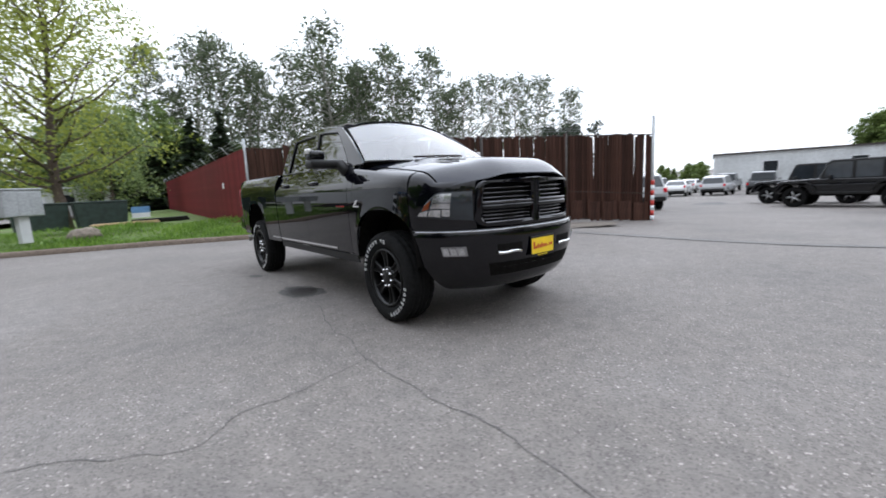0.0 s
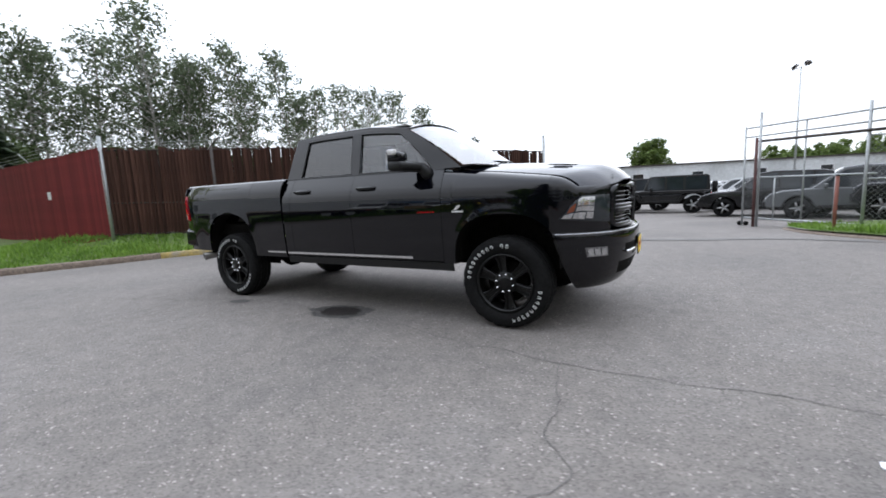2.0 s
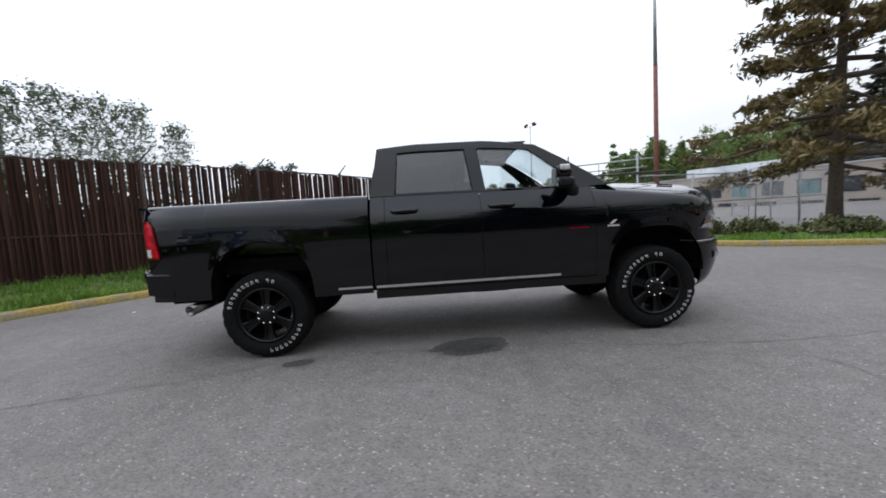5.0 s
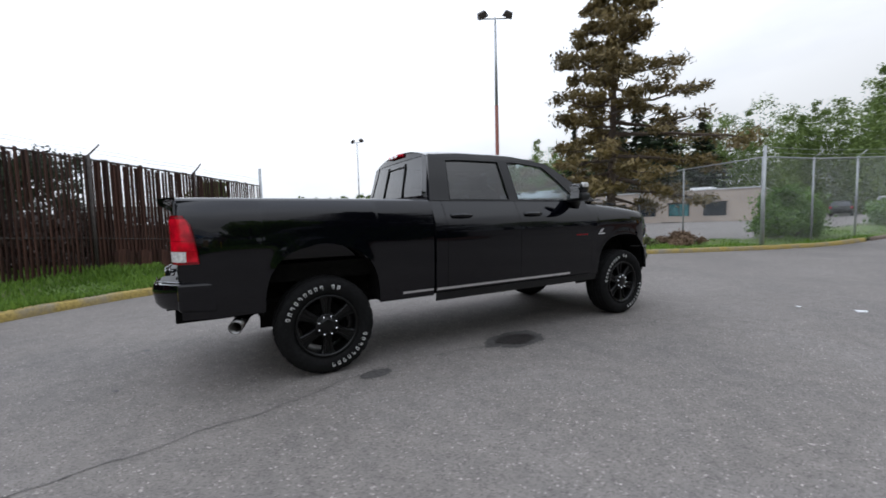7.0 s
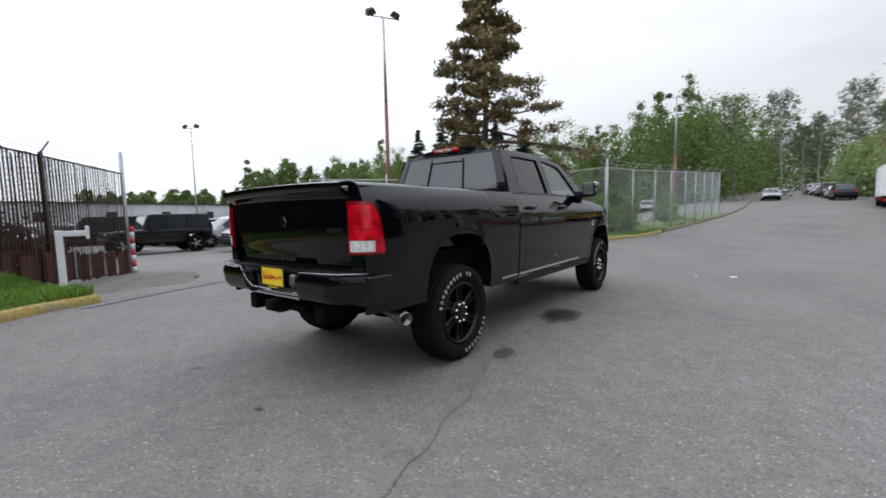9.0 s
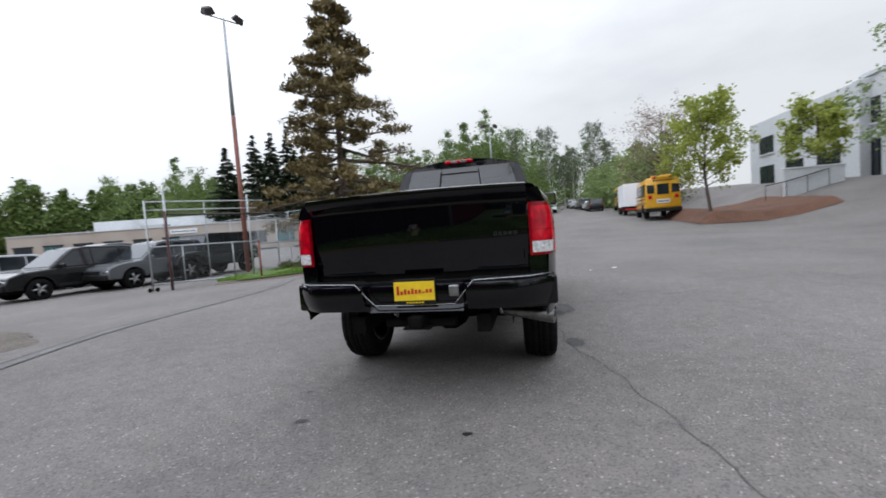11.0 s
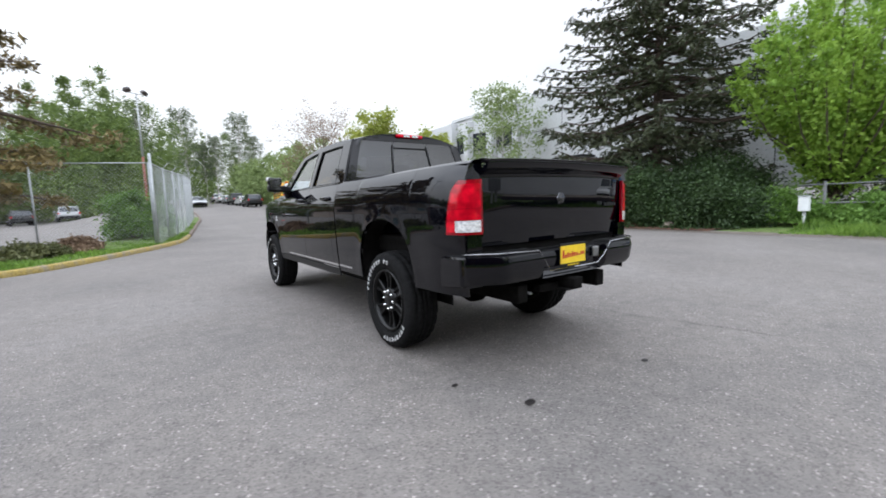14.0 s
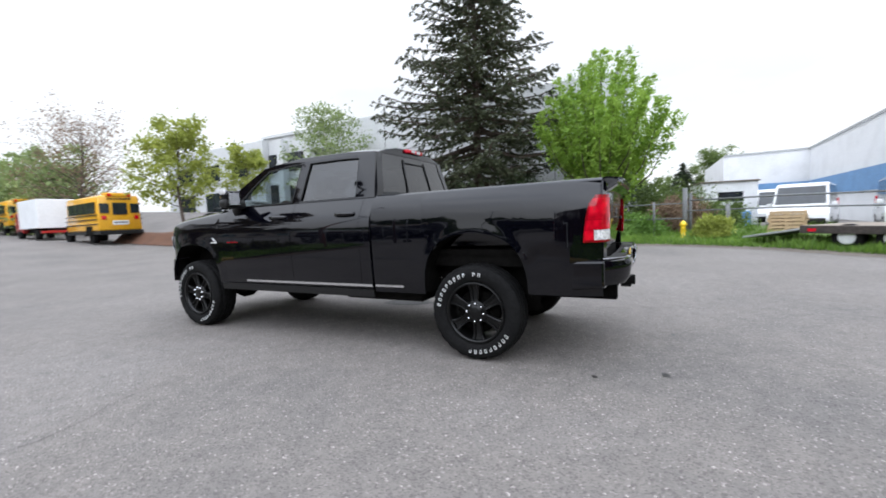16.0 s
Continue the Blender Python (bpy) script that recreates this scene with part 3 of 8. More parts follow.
def build_truck():
    T = thing("pickup_truck", "lifted gloss black crew cab pickup truck parked on asphalt", "pickup truck")
    sill = 0.575

    def belt(y):
        return 1.468 - 0.018 * (y + 0.8) / 2.2

    for s in (1, -1):
        ys = y_samples(1.3045, 2.30, 0.04)
        bm = bmesh.new()
        cols = []
        for y in ys:
            zl, edge = arch_z(y, sill), hood_z(0.80, y) - 0.006
            zt = edge - 0.045
            col = [bm.verts.new((s * body_x(y, zl + (zt - zl) * k / 12), y, zl + (zt - zl) * k / 12)) for k in range(13)]
            xa = body_x(y, zt)
            for k in range(1, 6):
                w = k / 5
                col.append(bm.verts.new((s * (xa + (0.806 - xa) * w ** 1.3), y, zt + (edge - zt) * math.sin(w * math.pi / 2))))
            cols.append(col)
        for a, b in zip(cols, cols[1:]):
            for k in range(len(a) - 1):
                f = (a[k], b[k], b[k + 1], a[k + 1])
                bm.faces.new(f if s < 0 else f[::-1])
        part("front_fender", bm, M_PAINT, T, solid=0.010)
        bm = bmesh.new()

        def nose(u, v):
            hx, hy = nose_path(u, 1.3)[:2]
            hx = min(0.806, hx - 0.01)
            hy = min(hy, nose_y(hx) - 0.004)
            edge = hood_z(hx, hy) - 0.006
            top = edge - 0.045
            x, y, z = nose_path(u, 0.84 + (top - 0.84) * min(1, v / 0.7))
            lo = arch_z(y, sill) if y < 2.375 else 0.84
            z = lo + (top - lo) * min(1, v / 0.7)
            if v > 0.7:
                w = (v - 0.7) / 0.3
                x, y, z = x + (hx - x) * w ** 1.3, y + (hy - y) * w ** 1.3, top + (edge - top) * math.sin(w * math.pi / 2)
            return (s * x, y, z)
        add_grid(bm, nose, 26, 14)
        part("fender_nose", bm, M_PAINT, T, solid=0.010)
        fd = flank("front_door", 0.2030, 1.3005, lambda y: sill + 0.012, belt, 12, s, T)
        rd = flank("rear_door", -0.7165, 0.1990, lambda y: sill + 0.012, belt, 12, s, T)
        flank("cab_corner", -0.845, -0.7205, lambda y: sill + 0.012, belt, 12, s, T)
        flank("bed_side", -2.93, -0.872, lambda y: arch_z(y, 0.56 if y > -2.3 else 0.60), lambda y: 1.462 + 0.010 * (-y - 0.87) / 2, 12, s, T)
        flank("rocker_panel", -0.845, 1.40, lambda y: 0.50, lambda y: sill, 2, s, T, M_TRIM)
        # bright strip along the sill
        flank("sill_strip", -1.20, -0.88, lambda y: 0.610, lambda y: 0.630, 1, s * 1.004, T, M_CHROME, "bright sill strip")
        flank("sill_strip", -0.84, 0.95, lambda y: 0.605, lambda y: 0.628, 1, s * 1.004, T, M_CHROME, "bright sill strip")
        # bed rail cap and inner wall
        bm = bmesh.new()
        rail = [(0.886, 1.462), (0.866, 1.480), (0.838, 1.486), (0.80, 1.480), (0.790, 1.45), (0.790, 0.98)]
        add_grid(bm, lambda u, v: (s * rail[round(v * 5)][0] - (s * 0.035 * ((0.875 - 0.875 - u * 2.06 + 1.68) / -0.4) ** 2 if u * 2.06 > 1.68 else 0),
                                   -0.875 - u * 2.055, rail[round(v * 5)][1] + 0.010 * u), 12, 5)
        part("bed_rail", bm, M_PAINT, T, solid=0.006)
        # wheel housings
        for c in (AXF, AXR):
            bm = bmesh.new()
            add_grid(bm, lambda u, v: (s * (0.62 + 0.33 * v), c + 0.49 * math.cos(math.pi * u), 0.565 + (ARCH_TOP[c] - 0.545) * max(0.0, math.sin(math.pi * u)) ** 0.75), 24, 1)
            add_grid(bm, lambda u, v: (s * 0.62, c - 0.49 + 0.98 * u, 0.40 + (0.165 + (ARCH_TOP[c] - 0.545) * max(0.0, 1 - (2 * u - 1) ** 2) ** 0.375) * v), 24, 1)
            part("wheel_housing", bm, M_UNDER, T, "dull black wheel housing")
        # cab side above the belt: five pillars' edges, four levels, two window openings
        cols = [(-0.845, -0.775), (-0.615, -0.575), (0.145, 0.085), (0.262, 0.205), (1.18, 0.650), (1.475, 0.80)]
        lev = [0.0, 0.035, 0.875, 1.0]

        def gp(ci, t):
            i = min(int(ci), len(cols) - 2)
            w = ci - i
            yb = cols[i][0] * (1 - w) + cols[i + 1][0] * w
            yt = cols[i][1] * (1 - w) + cols[i + 1][1] * w
            bow = 0.03 * math.sin(math.pi * t) if ci > 3.5 else 0
            y = yb * (1 - t) + yt * t + bow
            zb = belt(yb) if yb < 1.3 else belt(yb) + 0.01
            ztop = roof_z(0.665, yt) - 0.002
            z = zb * (1 - t) + ztop * t
            return (s * green_x(z), y, z)

        bm = bmesh.new()
        for i in range(5):
            for j in range(3):
                if j == 1 and i in (1, 3):
                    continue
                add_grid(bm, lambda u, v: gp(i + u, lev[j] + (lev[j + 1] - lev[j]) * v), 6, 6)
        bmesh.ops.remove_doubles(bm, verts=bm.verts, dist=0.0005)
        part("cab_side_frame", bm, M_PAINT, T, solid=0.03)
        for i, g, nm, dr in ((1, M_TINT, "rear_door_window", rd), (3, M_CLEAR, "front_door_window", fd)):
            bm = bmesh.new()
            add_grid(bm, lambda u, v: [c * (0.994 if k == 0 else 1) for k, c in enumerate(gp(i + u, lev[1] + (lev[2] - lev[1]) * v))], 6, 6)
            part(nm, outward(bm), g, T, "dark tinted glass" if i == 1 else "clear side glass", recalc=False).visible_shadow = False
            loop = [gp(i + u, lev[1]) for u in np.linspace(0, 1, 8)] + [gp(i + 1, lev[1] + (lev[2] - lev[1]) * v) for v in np.linspace(0.1, 1, 8)] \
                + [gp(i + u, lev[2]) for u in np.linspace(0.9, 0, 8)] + [gp(i, lev[1] + (lev[2] - lev[1]) * v) for v in np.linspace(0.9, 0, 8)]
            tube("window_seal", [(p[0] + s * 0.010, p[1], p[2]) for p in loop], 0.008, M_TRIM, T, sides=6)
        # handles
        for hy, dr in ((-0.53, rd), (0.40, fd)):
            hx, hz = body_x(hy, 1.318), 1.318
            bm = bmesh.new()
            add_tube(bm, [(s * (hx - 0.005), hy - 0.125, hz), (s * (hx + 0.022), hy - 0.10, hz + 0.002), (s * (hx + 0.030), hy, hz + 0.003), (s * (hx + 0.022), hy + 0.10, hz + 0.002), (s * (hx - 0.005), hy + 0.125, hz)], [0.016, 0.019, 0.020, 0.019, 0.016], 8)
            part("door_handle", bm, M_PAINT, dr, "gloss black pull handle")
        # fender badges
        bm = bmesh.new()
        for k in range(7):
            yy = 1.22 - k * 0.028
            bx = s * (body_x(yy, 1.06) + 0.004)
            add_box(bm, bx - 0.003, bx + 0.003, yy - 0.011, yy + 0.011, 1.055, 1.068)
        part("door_badge", bm, M_RED_DEEP, T, "small red and chrome badge", smooth=False)
        bm = bmesh.new()
        v = [bm.verts.new((s * (body_x(1.47, 1.1) + 0.004), 1.47 + a, 1.095 + b)) for a, b in ((-0.035, -0.022), (0.01, -0.012), (0.045, 0.028), (0.0, 0.018))]
        bm.faces.new(v)
        add_box(bm, s * (body_x(1.47, 1.06) + 0.002) - 0.003, s * (body_x(1.47, 1.06) + 0.002) + 0.003, 1.42, 1.53, 1.055, 1.068)
        part("fender_badge", bm, M_REVERSE, T, "small chrome badge", smooth=False, solid=0.004)
        # towing mirror: wide lower housing on a door foot, smaller upper housing at its outer end
        bm = bmesh.new()
        add_tube(bm, [(s * 0.865, 1.13, 1.37), (s * 0.885, 1.12, 1.43), (s * 0.91, 1.08, 1.48), (s * 0.97, 1.00, 1.505)], [0.05, 0.062, 0.056, 0.045], 10)
        part("mirror_arm", bm, M_TRIM, T, "black folding mirror arm")
        bm = bmesh.new()
        for q in add_box(bm, min(s * 0.875, s * 1.205), max(s * 0.875, s * 1.205), 0.875, 1.03, 1.455, 1.55):
            if q.co.y > 1.0:
                q.co.x = s * 1.04 + (q.co.x - s * 1.04) * 0.93
                q.co.z = 1.505 + (q.co.z - 1.505) * 0.80
            if abs(q.co.x) < 1.0:
                q.co.y += 0.10
                q.co.z -= 0.012
        shell = part("mirror_shell", bm, M_TRIM, T, "black towing mirror housing", bevel=0.024)
        bm = bmesh.new()
        for q in add_box(bm, min(s * 1.02, s * 1.20), max(s * 1.02, s * 1.20), 0.872, 1.01, 1.54, 1.645):
            if q.co.y > 1.0:
                q.co.x = s * 1.13 + (q.co.x - s * 1.13) * 0.86
                q.co.z = 1.545 + (q.co.z - 1.545) * 0.82
        part("mirror_cap", bm, M_PAINT, shell, "gloss black mirror cap", bevel=0.024)
        bm = bmesh.new()
        add_box(bm, min(s * 1.05, s * 1.178), max(s * 1.05, s * 1.178), 0.862, 0.871, 1.482, 1.618)
        part("mirror_glass", bm, M_CHROME, shell, "mirror glass", smooth=False)
        bm = bmesh.new()
        add_box(bm, min(s * 1.165, s * 1.21), max(s * 1.165, s * 1.21), 0.895, 0.985, 1.60, 1.652)
        part("mirror_cap_lens", bm, M_REVERSE, shell, "clear signal lens", bevel=0.012)
        # headlight
        bm = bmesh.new()

        def hl(u, v, off=0.005):
            lo = 0.975 - 0.045 * u
            zz = lo + (1.035 + 0.125 * min(1, u * 3.2) ** 0.7 - lo) * v
            w = 0.13 + 0.83 * u + 0.12 * v * (1 - u)
            x, y, z = nose_path(w, zz, off + 0.008 * (1 - abs(2 * v - 1) ** 3))
            return (s * x, y, z)
        add_grid(bm, hl, 18, 8)
        lamp = part("headlight", bm, M_DARKGLASS, T, "clear headlight with chrome reflectors and amber corner", solid=0.008)

        def lens(name, u0, u1, v0, v1, m, lab):
            b2 = bmesh.new()
            add_grid(b2, lambda u, v: hl(u0 + (u1 - u0) * u, v0 + (v1 - v0) * v, 0.011), 6, 4)
            part(name, b2, m, lamp, lab, solid=0.003)
        lens("amber_lens", 0.07, 0.20, 0.42, 0.84, M_AMBER, "amber corner lens")
        lens("lower_reflector", 0.03, 0.20, 0.06, 0.36, M_CLEAR_LENS, "chrome turn reflector")
        lens("lower_reflector", 0.22, 0.44, 0.06, 0.33, M_CLEAR_LENS, "chrome turn reflector")
        lens("lower_reflector", 0.46, 0.60, 0.10, 0.36, M_CLEAR_LENS, "chrome turn reflector")
        lens("upper_reflector", 0.24, 0.60, 0.62, 0.95, M_CLEAR_LENS, "grey headlight reflector bowl")
        lens("main_reflector", 0.24, 0.60, 0.39, 0.59, M_CLEAR_LENS, "chrome headlight reflector")
        # fog lamp
        bm = bmesh.new()
        add_grid(bm, lambda u, v: bumper_pt(s * (0.575 + 0.205 * u), 0.655 + 0.078 * v, 0.009), 8, 4)
        fog = part("fog_lamp", bm, M_DKCHROME, T, "clear rectangular fog lamp", solid=0.012)
        bm = bmesh.new()
        for k in range(3):
            add_grid(bm, lambda u, v: bumper_pt(s * (0.592 + 0.062 * k + 0.050 * u), 0.665 + 0.056 * v, 0.0215), 3, 3)
        part("fog_reflector", bm, M_CLEAR_LENS, fog, "grey lamp reflector", solid=0.003)
        # rear lamp: deep red with clear reversing lens
        def tl(u, v, off=0.0):
            front = -2.80 - 0.055 * v ** 1.5 - 0.03 * max(0, v - 0.85) / 0.15
            zz = 1.012 + 0.356 * v - 0.012 * (1 - u) * v
            if u < 0.45:
                yy = front + (-2.885 - front) * u / 0.45
                return (s * (body_x(yy, zz) + 0.010 + off), yy, zz)
            x0 = body_x(-2.885, zz) + 0.010
            a = (u - 0.45) / 0.55 * math.pi / 2
            return (s * (x0 - (x0 - 0.80) * (1 - math.cos(a)) ** 0.8 + off * math.cos(a)), -2.885 - (0.082 + off) * math.sin(a), zz)
        bm = bmesh.new()
        add_grid(bm, tl, 30, 12)
        tail = part("tail_lamp", bm, M_RED_DEEP, T, "large red tail lamp", solid=0.02)
        for nm, u0, u1, v0, v1, m, lab in (("reverse_lens", 0.42, 0.95, 0.05, 0.262, M_REVERSE, "clear reversing lens"),
                                           ("brake_lens", 0.13, 0.955, 0.488, 0.93, M_RED_LENS, "bright red brake lens"),
                                           ("tail_lens", 0.08, 0.955, 0.275, 0.476, M_RED_LENS, "bright red tail lens"),
                                           ("side_reflector", 0.05, 0.40, 0.05, 0.262, M_RED_LENS, "bright red side reflector")):
            bm = bmesh.new()
            add_grid(bm, lambda u, v: tl(u0 + (u1 - u0) * u, v0 + (v1 - v0) * v, 0.0115), 16, 3)
            part(nm, bm, m, tail, lab, solid=0.003)
        # seats
        for sy, nm in ((0.15, "front_seat"), (-0.62, "rear_seat")):
            bm = bmesh.new()
            add_box(bm, min(s * 0.15, s * 0.62), max(s * 0.15, s * 0.62), sy - 0.05, sy + 0.48, 0.98, 1.13)
            vs = add_box(bm, min(s * 0.17, s * 0.60), max(s * 0.17, s * 0.60), sy - 0.10, sy + 0.05, 1.10, 1.58)
            add_box(bm, min(s * 0.28, s * 0.50), max(s * 0.28, s * 0.50), sy - 0.13, sy - 0.03, 1.62, 1.78)
            part(nm, bm, M_SEAT, T, "dark grey cloth seat with headrest", bevel=0.03)

    # roof, bonnet, glass
    bm = bmesh.new()
    add_grid(bm, lambda u, v: ((lambda y, x: (x, y, roof_z(x, y)))(-0.775 + (1.562 + 0.055 * math.cos((2 * v - 1) * 1.4)) * u, (2 * v - 1) * 0.67)), 16, 16)
    roof = part("roof", bm, M_SHEEN, T, solid=0.012)
    bm = bmesh.new()
    def hood_pt(u, v):
        x = (2 * v - 1) * 0.798
        y0 = 1.50 + 0.16 * math.cos(x / 0.80 * 1.4)
        y = y0 + (nose_y(x) - 0.004 - y0) * (1 - (1 - u) ** 1.4)
        return (x, y, hood_z(x, y))
    add_grid(bm, hood_pt, 30, 40)
    hood = part("bonnet", bm, M_SHEEN, T, solid=0.012)
    for s in (1, -1):
        bm = bmesh.new()
        for k in range(3):
            add_tube(bm, [(s * (0.40 + 0.05 * k), 2.25 - 0.03 * k, hood_z(0.42, 2.25) + 0.012), (s * (0.40 + 0.05 * k), 2.42 - 0.03 * k, hood_z(0.42, 2.42) + 0.010)], 0.006, 6)
        part("bonnet_vent_louvre", bm, M_TRIM, hood)
        # wiper
        tube("wiper", [(s * 0.05 + 0.30, 1.60, 1.525), (s * 0.05 - 0.05, 1.585, 1.54), (s * 0.05 - 0.32, 1.52, 1.55)], 0.009, M_TRIM, T, sides=6)
    bm = bmesh.new()

    def ws(u, v):
        x = (2 * v - 1)
        xb, xt = 0.845 * x, 0.650 * x
        yb, yt = 1.46 + 0.17 * math.cos(x * 1.45), 0.775 + 0.055 * math.cos(x * 1.4)
        zb, zt = 1.492, roof_z(xt, yt) - 0.004
        return (xb * (1 - u) + xt * u, yb * (1 - u) + yt * u + 0.025 * math.sin(math.pi * u), zb * (1 - u) + zt * u)
    add_grid(bm, ws, 12, 20)
    part("windscreen", outward(bm), M_SCREEN, T, "clear raked windscreen", recalc=False).visible_shadow = False
    bm = bmesh.new()
    add_grid(bm, lambda u, v: ((2 * v - 1) * 0.86, 1.36 + 0.22 * u + 0.10 * math.cos((2 * v - 1) * 1.4), 1.462 + 0.02 * u), 4, 16)
    part("cowl_panel", bm, M_TRIM, T, solid=0.01)
    # roof gutters
    for s in (1, -1):
        tube("roof_gutter", [(s * 0.672, y, roof_z(0.668, y) + 0.004) for y in np.linspace(-0.76, 0.80, 10)], 0.010, M_PAINT, T, sides=8)
    # cab back with rear window
    def cb(xn, t):
        z = 0.62 + (2.018 - 0.62) * t
        w = body_x(-0.84, z) if z < 1.46 else green_x(z)
        y = -0.85 + (0.085 * sstep(1.45, 2.0, z))
        return (xn * w * 0.985, y - 0.02 * (1 - xn * xn), min(z, roof_z(xn * w, -0.775) - 0.003))
    zt = lambda z: (z - 0.62) / (2.018 - 0.62)
    bm = bmesh.new()
    xs, zs = [-1, -0.88, 0.88, 1], [0.62, 1.53, 1.940, 2.018]
    for i in range(3):
        for j in range(3):
            if i == 1 and j == 1:
                continue
            add_grid(bm, lambda u, v: cb(xs[i] + (xs[i + 1] - xs[i]) * u, zt(zs[j]) + (zt(zs[j + 1]) - zt(zs[j])) * v), 8, 6)
    bmesh.ops.remove_doubles(bm, verts=bm.verts, dist=0.0005)
    part("cab_back_panel", bm, M_PAINT, T, solid=0.015)
    for nm, a, b in (("rear_window_side", -0.88, -0.33), ("rear_window_slider", -0.32, 0.32), ("rear_window_side", 0.33, 0.88)):
        bm = bmesh.new()
        add_grid(bm, lambda u, v: cb(a + (b - a) * u, zt(1.53) + (zt(1.940) - zt(1.53)) * v), 6, 4)
        part(nm, outward(bm), M_TINT, T, "dark tinted rear glass", recalc=False).visible_shadow = False
    bm = bmesh.new()
    for a in (-0.33, 0.33):
        add_tube(bm, [tuple(np.add(cb(a, zt(z)), (0, -0.008, 0))) for z in (1.53, 1.72, 1.90)], 0.009, 6)
    add_tube(bm, [tuple(np.add(cb(a, zt(1.87)), (0, -0.008, 0))) for a in (-0.33, 0, 0.33)], 0.008, 6)
    part("slider_frame", bm, M_TRIM, T)
    bm = bmesh.new()
    add_box(bm, -0.17, 0.17, -0.83, -0.765, 1.985, 2.026)
    brake = part("third_brake_light", bm, M_RED_LENS, T, "red high brake light", bevel=0.012)
    for s in (-1, 1):
        box("cargo_lens", s * 0.055 - 0.04, s * 0.055 + 0.04, -0.836, -0.83, 1.993, 2.018, M_CLEAR_LENS, brake, "clear cargo light lens")

    # load bed
    box("bed_floor", -0.80, 0.80, -2.90, -0.88, 0.90, 0.95, M_UNDER, T)
    box("bed_front_wall", -0.80, 0.80, -0.90, -0.875, 0.95, 1.455, M_PAINT, T)
    # tailgate with spoiler lip and pressed panel
    bm = bmesh.new()

    def tg(u, v):
        x = (2 * u - 1) * 0.793
        z = 0.925 + 0.555 * v
        y = -2.955 + 0.036 * (1 - v) - 0.010 * math.sin(math.pi * v)
        if v > 0.86:
            y -= 0.085 * sstep(0.84, 0.97, v)
        y += 0.010 * sstep(0.40, 0.10, v)
        return (x, y + 0.018 * (abs(2 * u - 1)) ** 6, z + 0.014 * v * (1 - (2 * u - 1) ** 2))
    add_grid(bm, tg, 40, 36)
    gate = part("tailgate", bm, M_PAINT, T, "gloss black tailgate with spoiler lip", solid=0.03)
    bm = bmesh.new()
    add_grid(bm, lambda u, v: ((2 * u - 1) * 0.79, -3.062 + 0.165 * v + 0.022 * abs(2 * u - 1) ** 6, 1.484 + 0.012 * math.sin(math.pi * v) + 0.014 * (1 - (2 * u - 1) ** 2)), 20, 6)
    part("tailgate_cap", bm, M_PAINT, gate, solid=0.014)
    bm = bmesh.new()
    add_lathe(bm, [(-2.972, 0.0), (-2.968, 0.045), (-2.958, 0.055), (-2.935, 0.055)], 6, "y", (0, 0, 1.235))
    part("tailgate_emblem", bm, M_BLACK_CHROME, gate, "gloss black emblem", smooth=False)
    bm = bmesh.new()
    for k in range(5):
        add_box(bm, 0.56 + k * 0.034, 0.583 + k * 0.034, -2.968, -2.940, 1.158, 1.184)
    part("tailgate_badge", bm, M_TRIM, gate, "dark lettered badge", smooth=False)
    for s in (1, -1):
        bm = bmesh.new()
        add_grid(bm, lambda u, v: (s * (0.79 + 0.115 * v), -2.935 - 0.01 * (1 - v), 0.66 + 0.348 * u), 4, 3)
        part("rear_corner_panel", bm, M_PAINT, T, solid=0.012)
        bm = bmesh.new()
        add_grid(bm, lambda u, v: (s * (0.79 + (0.125 - 0.04 * u) * v), -2.935 - 0.01 * (1 - v), 1.368 + 0.10 * u), 2, 3)
        part("rear_corner_cap", bm, M_PAINT, T, solid=0.012)

    # rear step bumper, with the plate recess lower in the middle
    bm = bmesh.new()

    def rb(u, v):
        x = (2 * u - 1) * 0.945
        ax = abs(x)
        drop = 0.0 if ax > 0.40 else (0.03 if ax < 0.30 else 0.03 * (0.40 - ax) / 0.10)
        prof = [(-2.94, 0.865 - drop * 0.3), (-3.06, 0.872 - drop * 0.35), (-3.105, 0.862 - drop * 0.4), (-3.115, 0.825 - drop * 0.45), (-3.10, 0.725), (-3.07, 0.685), (-2.96, 0.675)]
        y, z = prof[round(v * 6)]
        if ax < 0.36 and 1 <= round(v * 6) <= 4:
            y += 0.062
        y += 1.5 * max(0, ax - 0.70) ** 1.5
        z -= 0.0
        return (x, y, z - (0.012 if ax < 0.36 and round(v * 6) >= 4 else 0))
    add_grid(bm, rb, 56, 6)
    rbump = part("rear_bumper", bm, M_PAINT, T, "black steel step bumper", solid=0.012)
    bm = bmesh.new()
    add_grid(bm, lambda u, v: ((lambda x: (x, -2.97 - (0.10 if abs(x) > 0.37 else 0.03) * v + 1.5 * max(0, abs(x) - 0.70) ** 1.5, 0.883 if abs(x) > 0.40 else 0.872))((2 * u - 1) * 0.925)), 40, 2)
    part("step_pad", bm, M_TRIM, rbump, "ribbed black step pad", solid=0.008)
    # thin dark chrome line added for the sky glint on the black bumper's bevel
    bm = bmesh.new()
    for s in (1, -1):
        add_tube(bm, [(s * 0.935, -2.935, 0.884), (s * 0.87, -3.005, 0.886), (s * 0.78, -3.08, 0.886), (s * 0.42, -3.112, 0.880), (s * 0.335, -3.112, 0.78), (s * 0.285, -3.09, 0.722), (0, -3.09, 0.718)], 0.0055, 6)
    part("bumper_edge_glint", bm, M_DKCHROME, rbump, "bright line added as sky glint on the bumper edge")
